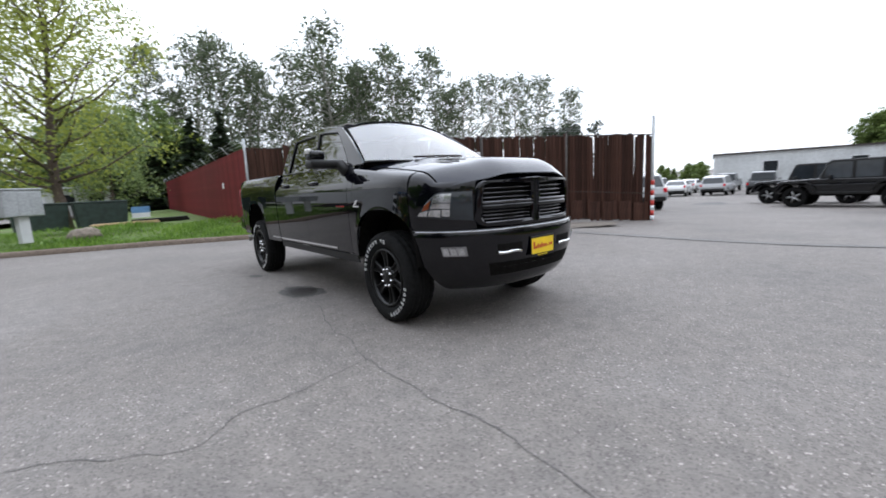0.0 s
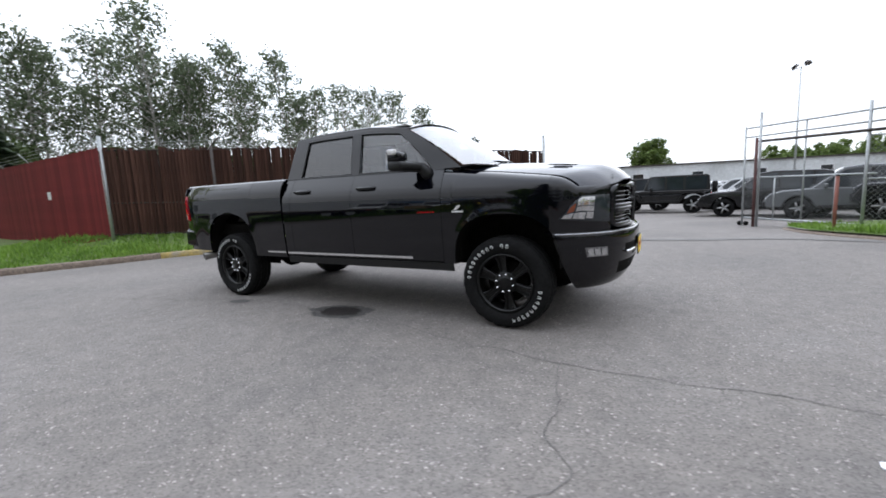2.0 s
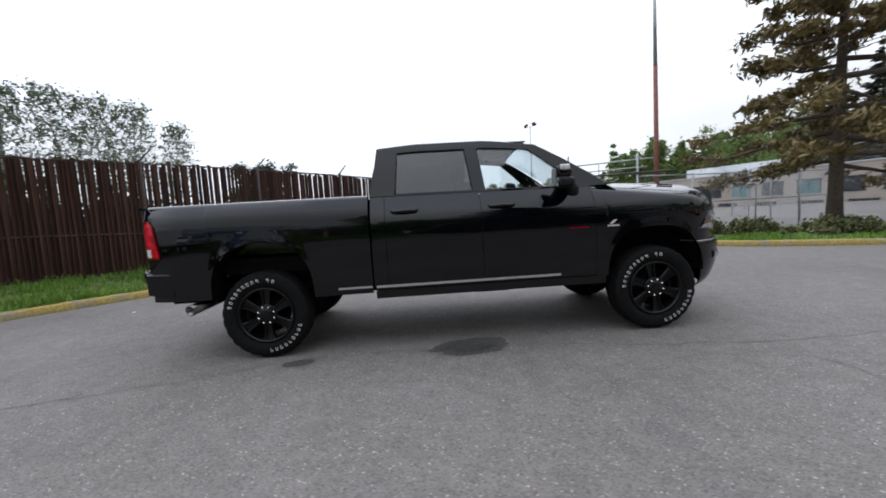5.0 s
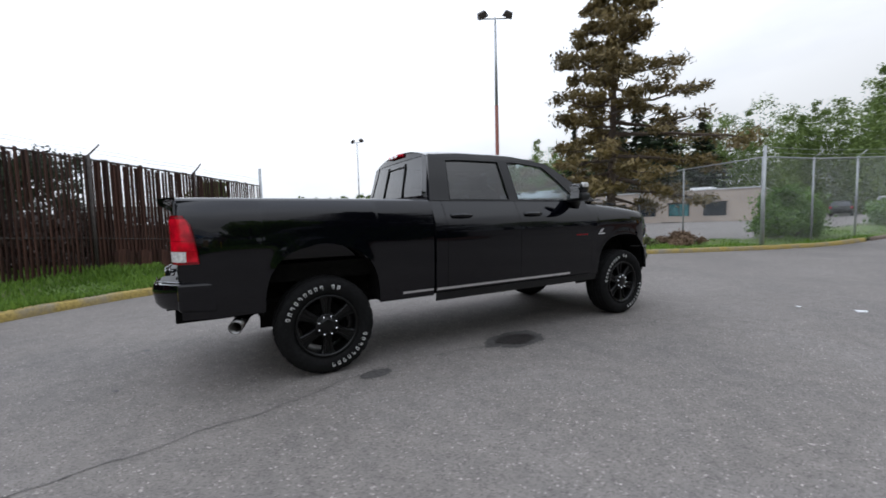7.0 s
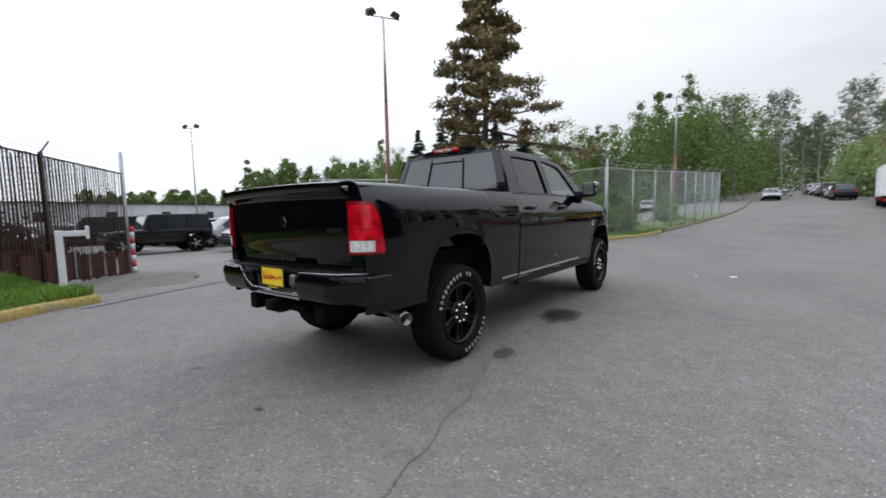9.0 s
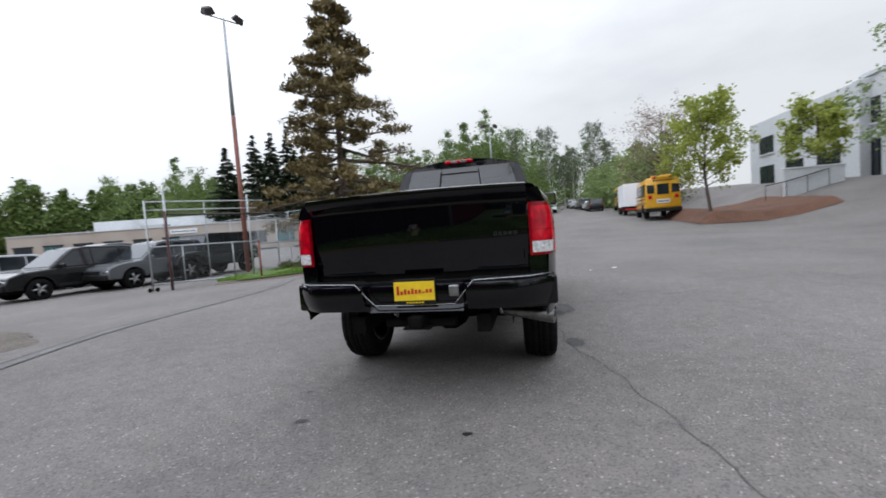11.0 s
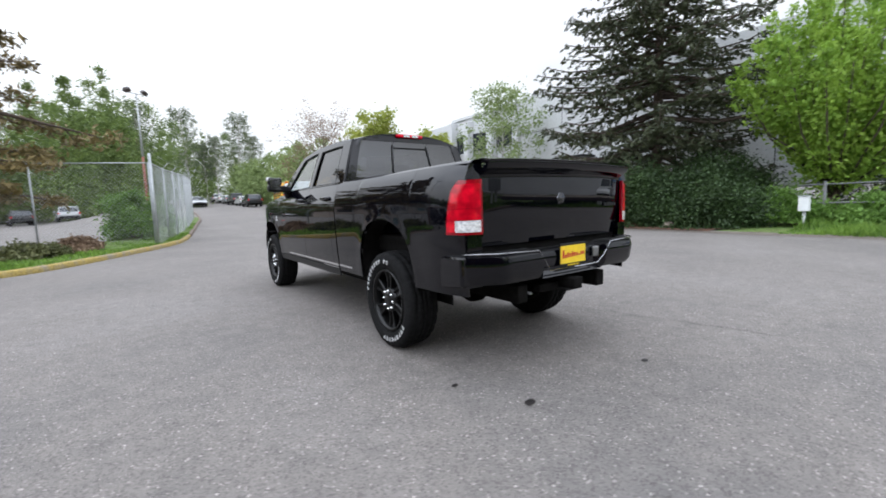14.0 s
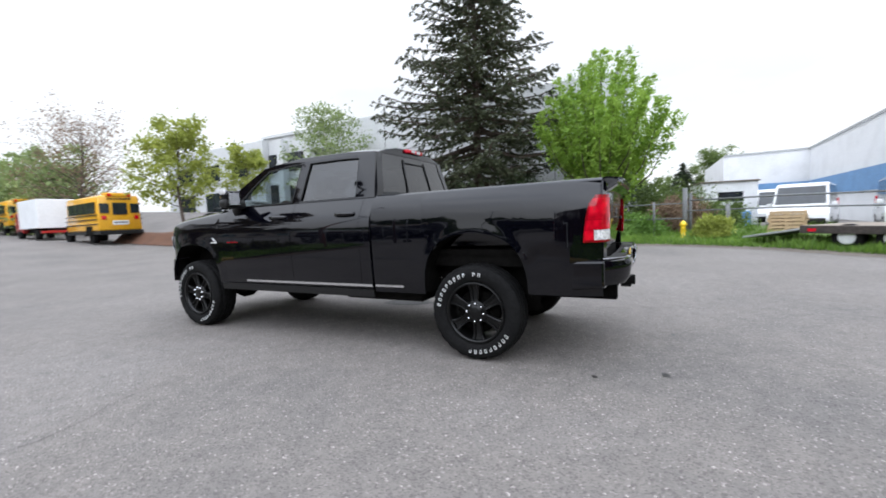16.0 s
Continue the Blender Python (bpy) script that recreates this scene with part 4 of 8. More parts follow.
    for s in (1, -1):
        bm = bmesh.new()
        vs = add_box(bm, min(s * 0.88, s * 0.966), max(s * 0.88, s * 0.966), -2.95, -2.705, 0.672, 0.876)
        for q in vs:
            if q.co.y > -2.85:
                q.co.z = 0.645 if q.co.z < 0.75 else 0.870
        part("bumper_end", bm, M_PAINT, rbump, "", smooth=False, bevel=0.02)
    for s in (1,):
        box("trailer_socket", 0.245, 0.315, -3.085, -3.06, 0.77, 0.85, M_STEEL, rbump, "grey trailer socket", bevel=0.01)
    def plate(y, z, d, nm):
        p = box(nm, -0.152, 0.152, min(y, y + d * 0.008), max(y, y + d * 0.008), z - 0.088, z + 0.088, M_TRIM, T, "black framed yellow dealer plate", bevel=0.004)
        box("plate_face", -0.145, 0.145, min(y + d * 0.008, y + d * 0.012), max(y + d * 0.008, y + d * 0.012), z - 0.062, z + 0.07, M_PLATE_Y, p, "yellow plate face with red script")
        bm2 = bmesh.new()
        for k in range(10):
            hgt = (0.05, 0.02, 0.03, 0.022, 0.03, 0.022, 0.02, 0.008, 0.02, 0.02)[k]
            x0 = -d * (-0.125 + k * 0.026)
            add_box(bm2, min(x0, x0 - d * 0.018), max(x0, x0 - d * 0.018), min(y + d * 0.012, y + d * 0.014), max(y + d * 0.012, y + d * 0.014), z - 0.022 + k * 0.0015, z - 0.022 + hgt * 1.25 + k * 0.0015)
        part("plate_lettering", bm2, M_PLATE_R, p, "red script as plain strokes", smooth=False)
        bm2 = bmesh.new()
        for k in range(6):
            add_box(bm2, -0.06 + k * 0.022, -0.046 + k * 0.022, min(y + d * 0.008, y + d * 0.011), max(y + d * 0.008, y + d * 0.011), z - 0.081, z - 0.071)
        part("frame_lettering", bm2, M_PLATE_Y, p, "yellow frame lettering", smooth=False)
    plate(-3.066, 0.812, -1, "rear_plate")

    # front: grille surround, four openings with bright bars
    gx = lambda x: nose_y(x) + 0.012
    bm = bmesh.new()
    ring = []
    for cx, cz, a0 in ((0.49, 1.150, 0), (-0.49, 1.150, 90), (-0.505, 0.960, 180), (0.505, 0.960, 270)):
        for k in range(7):
            a = radians(a0 + 15 * k)
            ring.append((cx + 0.075 * math.cos(a), cz + 0.075 * math.sin(a)))
    dense = []
    for p, q in zip(ring, ring[1:] + ring[:1]):
        n = max(1, int(math.dist(p, q) / 0.08))
        dense += [(p[0] + (q[0] - p[0]) * k / n, p[1] + (q[1] - p[1]) * k / n) for k in range(n)]
    loops = []
    for grow, dep in ((0.030, -0.05), (0.030, 0.000), (0.022, 0.010), (-0.008, 0.012), (-0.022, 0.002), (-0.026, -0.06)):
        lp = []
        for x, z in dense:
            m = Vector((x, z - 1.055))
            m = m * (1 + grow / m.length)
            lp.append(bm.verts.new((m.x, gx(m.x) + dep, 1.055 + m.y)))
        loops.append(lp)
    for a, b in zip(loops, loops[1:]):
        for k in range(len(a)):
            bm.faces.new((a[k], a[(k + 1) % len(a)], b[(k + 1) % len(a)], b[k]))
    grille = part("grille", bm, M_PAINT, T, "gloss black crosshair grille", solid=0.006)
    bm = bmesh.new()
    add_grid(bm, lambda u, v: ((lambda x, z: (x * (1 - 0.25 * (1 - abs(2 * v - 1))), gx(x) + 0.016 - 0.02 * (2 * u - 1) ** 2, z))((2 * u - 1) * 0.055, 0.885 + 0.335 * v)), 6, 10)
    part("grille_upright", bm, M_PAINT, grille, solid=0.02)
    for z, r in ((1.062, 0.015), (0.902, 0.013)):
        tube("grille_crossbar", [(x, gx(x) - 0.006, z) for x in np.linspace(-0.555, 0.555, 20)], r, M_BLACK_CHROME, grille, "bright-edged crossbar", sides=10)
    tube("grille_crossbar", [(x, gx(x) - 0.012, 1.028) for x in np.linspace(-0.555, 0.555, 20)], 0.024, M_PAINT, grille, sides=10)
    for z0, z1 in ((0.915, 1.005), (1.080, 1.195)):
        for x0, x1 in ((-0.545, -0.045), (0.045, 0.545)):
            for k in range(3):
                z = z0 + (z1 - z0) * (k + 0.5) / 3
                tube("grille_bar", [(x, gx(x) - 0.03, z) for x in np.linspace(x0, x1, 8)], 0.0075, M_BLACK_CHROME, grille, "gloss black horizontal bar", sides=8)
    bm = bmesh.new()
    add_grid(bm, lambda u, v: ((2 * u - 1) * 0.60, gx((2 * u - 1) * 0.60) - 0.085, 0.85 + 0.40 * v), 16, 1)
    part("grille_backing", bm, M_UNDER, grille, solid=0.01)
    bm = bmesh.new()
    add_lathe(bm, [(gx(0) - 0.01, 0.07), (gx(0) + 0.012, 0.06), (gx(0) + 0.02, 0.0)], 6, "y", (0, 0, 1.10))
    part("grille_emblem", bm, M_PAINT, grille, "black emblem", smooth=False)
    # front bumper: deep skin with a bright top edge and a dropped lower lip
    bm = bmesh.new()
    fz = [0.36, 0.37, 0.385, 0.415, 0.45, 0.49, 0.54, 0.58, 0.62, 0.66, 0.70, 0.74, 0.78, 0.815, 0.835, 0.848, 0.855]
    add_grid(bm, lambda u, v: bumper_pt(2 * u - 1, fz[round(v * 16)]), 64, 16)
    add_grid(bm, lambda u, v: (lambda p: (p[0] * (1 - 0.10 * v), p[1] - 0.09 * v, 0.855 + 0.004 * v))(bumper_pt(2 * u - 1, 0.855)), 64, 1)
    fbump = part("front_bumper", bm, M_PAINT, T, "gloss black front bumper", solid=0.014)
    bm = bmesh.new()
    add_tube(bm, [bumper_pt(u, 0.846, 0.004) for u in np.linspace(-0.99, 0.99, 60)], 0.009, 8)
    part("bumper_top_edge", bm, M_DKCHROME, fbump, "bright bumper top edge")
    for s in (1, -1):
        bm = bmesh.new()
        add_grid(bm, lambda u, v: bumper_pt(s * (0.13 + 0.20 * u), 0.655 + 0.075 * v, 0.006), 8, 4)
        part("tow_hook_slot", bm, M_UNDER, fbump, "dark tow hook slot", solid=0.008)
        tube("tow_hook", [bumper_pt(s * u, 0.662 + 0.004 * math.sin(u * 40), 0.022) for u in (0.14, 0.18, 0.22, 0.26, 0.30, 0.33)], 0.013, M_CHROME, fbump, "bright tow hook", sides=6)
    bm = bmesh.new()
    add_grid(bm, lambda u, v: bumper_pt((2 * u - 1) * 0.42, 0.47 + 0.11 * v, 0.005), 16, 4)
    part("lower_intake", bm, M_UNDER, fbump, "dark lower intake", solid=0.006)
    plate(2.904, 0.672, 1, "front_plate")

    # underside, frame, axles, exhaust, hitch
    box("floor_pan", -0.88, 0.88, -0.84, 1.40, 0.56, 0.62, M_UNDER, T)
    box("bed_underside", -0.78, 0.78, -2.90, -0.88, 0.80, 0.90, M_UNDER, T)
    box("engine_bay_tray", -0.60, 0.60, 1.40, 2.70, 0.60, 0.90, M_UNDER, T)
    box("firewall", -0.85, 0.85, 1.38, 1.44, 0.60, 1.45, M_UNDER, T)
    for s in (1, -1):
        box("frame_rail", s * 0.46 - 0.05, s * 0.46 + 0.05, -3.0, 2.75, 0.50, 0.63, M_UNDER, T, bevel=0.01)
        tube("rear_shock", [(s * 0.52, -2.05, 0.42), (s * 0.45, -1.85, 0.75)], 0.035, M_CHROME, T, "bright shock absorber", sides=10)
    for c in (AXF, AXR):
        bm = bmesh.new()
        add_tube(bm, [(-0.80, c, TYRE_R), (0.80, c, TYRE_R)], 0.055, 12)
        add_lathe(bm, [(-0.20, 0.03), (-0.14, 0.12), (-0.05, 0.175), (0.05, 0.175), (0.14, 0.12), (0.20, 0.03)], 16, "x", (0.0 if c < 0 else -0.25, c, TYRE_R + 0.01))
        part("axle", bm, M_UNDER, T, "dull black solid axle")
    bm = bmesh.new()
    add_box(bm, -0.34, 0.28, -0.55, 0.6, 0.47, 0.58)
    add_box(bm, -0.78, -0.40, -1.30, -0.35, 0.44, 0.60)
    add_box(bm, 0.50, 0.80, 0.1, 0.5, 0.46, 0.56)
    part("tank_and_gearbox", bm, M_UNDER, T, bevel=0.03)
    bm = bmesh.new()
    add_tube(bm, [(0.55, 0.2, 0.52), (0.60, -1.2, 0.58), (0.62, -2.0, 0.66), (0.60, -2.28, 0.62), (0.58, -2.44, 0.56), (0.70, -2.52, 0.55)], 0.045, 12)
    ex = part("exhaust_pipe", bm, M_UNDER, T)
    bm = bmesh.new()
    add_lathe(bm, [(0, 0.048), (0.40, 0.052), (0.40, 0.044), (0.02, 0.042)], 20, "x", (0, 0, 0))
    tip = part("exhaust_tip", bm, M_TIP, ex, "dull steel exhaust tip")
    tip.matrix_world = Matrix.Translation((0.57, -2.48, 0.548)) @ Matrix.Rotation(radians(-17), 4, "Z") @ Matrix.Rotation(radians(6), 4, "Y")
    bm = bmesh.new()
    add_box(bm, -0.26, 0.26, -2.98, -2.90, 0.54, 0.60)
    add_box(bm, -0.05, 0.05, -3.12, -2.93, 0.56, 0.64)
    add_box(bm, -0.10, 0.10, -3.09, -3.00, 0.545, 0.56)
    part("hitch_receiver", bm, M_UNDER, T, "black hitch receiver", bevel=0.008)

    # dashboard and wheel
    bm = bmesh.new()
    add_grid(bm, lambda u, v: ((2 * v - 1) * 0.82, 0.92 + 0.60 * u, 1.30 + 0.13 * math.sin(math.pi * (0.25 + 0.5 * u))), 6, 8)
    part("dashboard", bm, M_TRIM, T, solid=0.05)
    bm = bmesh.new()
    ring = [(-0.38 + 0.185 * math.cos(a), 0.80 + 0.07 * math.sin(a), 1.36 + 0.17 * math.sin(a)) for a in np.linspace(0, 2 * math.pi, 25)]
    add_tube(bm, ring, 0.016, 8, caps=False)
    add_tube(bm, [(-0.56, 0.80, 1.36), (-0.20, 0.80, 1.36)], 0.018, 6)
    part("steering_wheel", bm, M_TRIM, T, "black steering wheel")
    box("interior_floor", -0.84, 0.84, -0.82, 1.38, 0.62, 0.66, M_SEAT, T)
    box("headliner", -0.62, 0.62, -0.72, 0.74, 1.955, 1.965, M_HEADLINER, T)

    for c in (AXF, AXR):
        for s in (1, -1):
            wheel(T, s * 0.835, c, s, radians((10, -80, 0, -63)[(c < 0) * 2 + (s < 0)]))
    return T


truck = build_truck()


# ---------- ground, verges, kerbs ----------
def axis_samples(near, far):
    a = list(np.arange(-near, near + 0.1, 1.5))
    r = near
    while r < far:
        r *= 1.22
        a += [r, -r]
    return sorted(a)


bm = bmesh.new()
gxs, gys = axis_samples(42, 900), axis_samples(42, 900)
vv = [[bm.verts.new((x, y, gz(x, y))) for y in gys] for x in gxs]
for i in range(len(gxs) - 1):
    for j in range(len(gys) - 1):
        bm.faces.new((vv[i][j], vv[i + 1][j], vv[i + 1][j + 1], vv[i][j + 1]))
tagged(part("ground", bm, M_ASPHALT), "worn grey asphalt with pale aggregate chips", "asphalt ground", kind="structure")


def smooth_line(pts, n=8):
    """Catmull-Rom through plan points."""
    p = [Vector(q) for q in pts]
    p = [2 * p[0] - p[1]] + p + [2 * p[-1] - p[-2]]
    out = []
    for i in range(1, len(p) - 2):
        for k in range(n):
            t = k / n
            out.append(0.5 * ((2 * p[i]) + (p[i + 1] - p[i - 1]) * t + (2 * p[i - 1] - 5 * p[i] + 4 * p[i + 1] - p[i + 2]) * t * t
                              + (3 * p[i] - p[i - 1] - 3 * p[i + 1] + p[i + 2]) * t ** 3))
    out.append(p[-2])
    return out


def kerb(line, material, label, height=0.13, width=0.16, inner=1):
    """Cast kerb swept along a plan line; inner: side of the verge (+1 left of the way)."""
    bm = bmesh.new()
    rings = []
    for i, p in enumerate(line):
        d = (line[min(i + 1, len(line) - 1)] - line[max(i - 1, 0)]).normalized()
        nrm = Vector((-d.y, d.x)) * inner
        z = gz(p.x, p.y)
        wob = 0.012 * noise.noise((p.x * 1.3, p.y * 1.3, 0))
        ring = []
        for o, h in ((-0.0, -0.1), (0.0, 0.02), (0.015, height - 0.03), (0.045, height), (width, height + 0.005), (width, -0.1)):
            q = p + nrm * (o + wob)
            ring.append(bm.verts.new((q.x, q.y, z + h + (wob if h > 0.05 else 0))))
        rings.append(ring)
    for a, b in zip(rings, rings[1:]):
        for k in range(5):
            bm.faces.new((a[k], b[k], b[k + 1], a[k + 1]))
    bm.faces.new(rings[0])
    bm.faces.new(rings[-1][::-1])
    return tagged(part("kerb", bm, material), label, "kerb", kind="structure")


SW_KERB = [(16, -13.5), (9, -11.2), (5, -9.9), (2.2, -8.9), (0.5, -8.1), (-1.3, -7.3), (-2.6, -6.2), (-3.7, -5.2), (-4.55, -4.3), (-5.0, -3.6), (-5.2, -3.0)]
N_KERB = [(-9.3, 5.6), (-8.6, 5.65), (-7.6, 5.8), (-6.3, 6.35), (-5.2, 7.0), (-4.3, 8.0), (-3.3, 10.0), (-2.3, 12.2), (-1.65, 14.0), (-1.15, 16.2), (-0.7, 19), (0.1, 25), (0.95, 32), (1.6, 45), (1.9, 80)]
E_EDGE = [(7.0, -10.5), (8.2, -7.9), (10.4, -5.9), (11.9, -3.2), (12.3, 0), (12.5, 4.0), (11.9, 6.0), (12.5, 8.3), (15.5, 9.6), (19, 9.8), (24, 9.5)]
sw_line = smooth_line(SW_KERB)
n_line = smooth_line(N_KERB)
e_line = smooth_line(E_EDGE)
kerb([p for p in sw_line if p.x > -0.9], M_KERB_G, "weathered earth-stained concrete kerb along a grass verge", inner=1)
kerb([p for p in sw_line if p.x <= -0.7], M_KERB, "worn yellow painted kerb along a grass verge", inner=1)
kerb([p for p in n_line if p.x < -5.0 and p.y < 10], M_KERB_G, "low grey concrete kerb beside a gateway", 0.05, inner=1)
kerb([p for p in n_line if (p.x >= -5.3 or p.y > 10) and p.y < 18], M_KERB, "worn yellow painted kerb curving along the road", inner=1)
kerb([p for p in n_line if p.y >= 17.8], M_KERB_G, "grey concrete kerb along the rising road", 0.11, inner=1)
kerb([p for p in e_line if p.x > 12.2 and p.y > 4], M_KERB_G, "low grey kerb round a planting bed", 0.08, 0.12, inner=-1)


def verge(name, line, depth, rise, material, label, inner, lift=0.10, rows=10, cat="grass verge", bumpy=0.05):
    """A planted strip behind a kerb line, rising away from it."""
    bm = bmesh.new()
    cols = []
    for i, p in enumerate(line):
        d = (line[min(i + 1, len(line) - 1)] - line[max(i - 1, 0)]).normalized()
        nrm = Vector((-d.y, d.x)) * inner
        dep = depth(p) if callable(depth) else depth
        col = []
        for k in range(rows + 1):
            o = 0.06 + (dep - 0.06) * (k / rows)
            q = p + nrm * o
            h = lift + rise * sstep(0, 1, k / rows) + bumpy * noise.noise((q.x * 0.9, q.y * 0.9, 3)) * min(1, k / 2)
            col.append(bm.verts.new((q.x, q.y, gz(q.x, q.y) + h)))
        cols.append(col)
    for a, b in zip(cols, cols[1:]):
        for k in range(rows):
            bm.faces.new((a[k], a[k + 1], b[k + 1], b[k]))
    return tagged(part(name, bm, material), label, cat, kind="structure")


verge("verge_south", sw_line, lambda p: 3.4 + 30 * sstep(-0.5, 3.5, p.x), 0.33, M_GRASS_SOIL, "rough green grass verge in front of a slatted fence", 1)
verge("verge_north", [p for p in n_line if p.y < 34], lambda p: 2.3 if p.x < -7 else (5.0 if p.y < 12 else 2.2), 0.12, M_GRASS_SOIL, "green grass verge with low shrubs behind a kerb", 1, lift=0.09)
verge("verge_east", [p for p in e_line if p.y < 1.0], 7.0, 0.35, M_GRASS_SOIL, "overgrown grass verge at the asphalt edge", -1, lift=0.02)
verge("mulch_bed", [p for p in e_line if p.y >= 0.5], 6.0, 0.3, M_MULCH, "bark mulch bed round conifers", -1, lift=0.06, cat="mulch bed")


def blades(name, line, inner, d0, d1, count, hgt, label, seed, rise, dep, lift=0.10):
    rng = np.random.default_rng(seed)
    seg = rng.integers(0, len(line) - 1, count)
    t = rng.random(count)
    o = d0 + (d1 - d0) * rng.random(count) ** 1.2
    P = np.array([[p.x, p.y] for p in line])
    a, b = P[seg], P[seg + 1]
    d = (b - a) / (np.linalg.norm(b - a, axis=1, keepdims=True) + 1e-9)
    nrm = np.stack([-d[:, 1], d[:, 0]], 1) * inner
    q = a + (b - a) * t[:, None] + nrm * o[:, None]
    z = np.array([gz(x, y) for x, y in q]) + lift + rise * np.clip(o / dep, 0, 1) ** 2 * (3 - 2 * np.clip(o / dep, 0, 1))
    h = hgt * (0.4 + 0.9 * rng.random(count)) * (0.7 + 0.6 * np.sin(q[:, 0] * 2.1) * np.sin(q[:, 1] * 1.7))
    h = np.clip(h, 0.03, None)
    lean = rng.normal(size=(count, 2)) * 0.35
    ay = np.stack([lean[:, 0] * h, lean[:, 1] * h, h], 1) / 2
    ang = rng.random(count) * math.pi
    ax = np.stack([np.cos(ang), np.sin(ang), 0 * ang], 1) * (0.008 + 0.012 * rng.random(count))[:, None]
    me = quads_mesh(name, np.stack([q[:, 0], q[:, 1], z], 1) + ay * 0.9, ax, ay)
    return tagged(part_me(name, me, M_BLADE, smooth=False), label, "grass", kind="stuff")


blades("grass", [p for p in sw_line if p.x < 9], 1, 0.12, 3.6, 26000, 0.17, "tufted green grass on the fence verge", 5, 0.33, 3.6)
blades("grass", [p for p in n_line if p.y < 26], 1, 0.12, 2.8, 14000, 0.14, "green grass along the yellow kerb", 6, 0.05, 5.0, 0.09)
blades("grass", [p for p in e_line if p.y < -0.6], -1, 0.05, 5.0, 16000, 0.28, "tall uneven grass at the asphalt edge", 7, 0.3, 6.0, 0.02)


# ---------- fences, posts, lamps ----------
def along(a, b, d):
    a, b = Vector(a), Vector(b)
    return a + (b - a).normalized() * d


def slat_mesh(w, h, t=0.012):
    bm = bmesh.new()
    add_box(bm, -w / 2, w / 2, -t / 2, t / 2, 0, h)
    me = bpy.data.meshes.new("slat")
    bm.to_mesh(me)
    bm.free()
    return me


FPOST, EPOST = Vector((-1.2, -10.5)), Vector((-10.9, -1.05))


def bank_z(p):
    """Foot of the south fence: up on the verge at one end, at lot level at the gateway."""
    t = (p - FPOST).length / (EPOST - FPOST).length
    return 0.42 * (1 - t) - 0.30 * t + 0.10 * math.sin(t * 3.0)


def link_mesh(name, L, h, pitch, material, parent, a, d, zf, tilt=0.0):
    """Woven wire: two families of slanting wires as thin three-sided rods."""
    verts, faces = [], []
    r = 0.0038
    nrm = (-d.y, d.x)

    def rod(p, q):
        b = len(verts)
        for c in (p, q):
            for k in range(3):
                an = 2.094 * k
                verts.append((c[0] + nrm[0] * r * math.cos(an), c[1] + nrm[1] * r * math.cos(an), c[2] + r * math.sin(an)))
        for k in range(3):
            faces.append((b + k, b + (k + 1) % 3, b + 3 + (k + 1) % 3, b + 3 + k))

    def at(s, z):
        p = a + d * s
        return (p.x, p.y, zf(p) + z)
    n = int(L / pitch)
    for k in range(-int(h / pitch), n + 1):
        for sgn in (1, -1):
            s0 = k * pitch if sgn > 0 else (k * pitch + h)
            s1 = s0 + sgn * h
            z0, z1 = 0.0, h
            lo, hi = (s0, s1)
            t0, t1 = 0.0, 1.0
            for lim, side in ((0, 1), (L, -1)):
                v0, v1 = lo + (hi - lo) * t0, lo + (hi - lo) * t1
                f = lambda t: lo + (hi - lo) * t
                if side > 0:
                    if f(t0) < 0:
                        t0 = (0 - lo) / (hi - lo)
                    if f(t1) < 0:
                        t1 = (0 - lo) / (hi - lo)
                else:
                    if f(t0) > L:
                        t0 = (L - lo) / (hi - lo)
                    if f(t1) > L:
                        t1 = (L - lo) / (hi - lo)
            if not (0 <= t0 < t1 <= 1) or t1 - t0 < 0.02:
                continue
            m = max(1, int((t1 - t0) * h / 1.2))
            for i in range(m):
                ta, tb = t0 + (t1 - t0) * i / m, t0 + (t1 - t0) * (i + 1) / m
                rod(at(lo + (hi - lo) * ta, h * ta), at(lo + (hi - lo) * tb, h * tb))
    me = bpy.data.meshes.new(name)
    me.from_pydata(verts, [], faces)
    return tagged(part_me(name, me, material, parent, "woven galvanised wire mesh", smooth=False), kind="stuff")


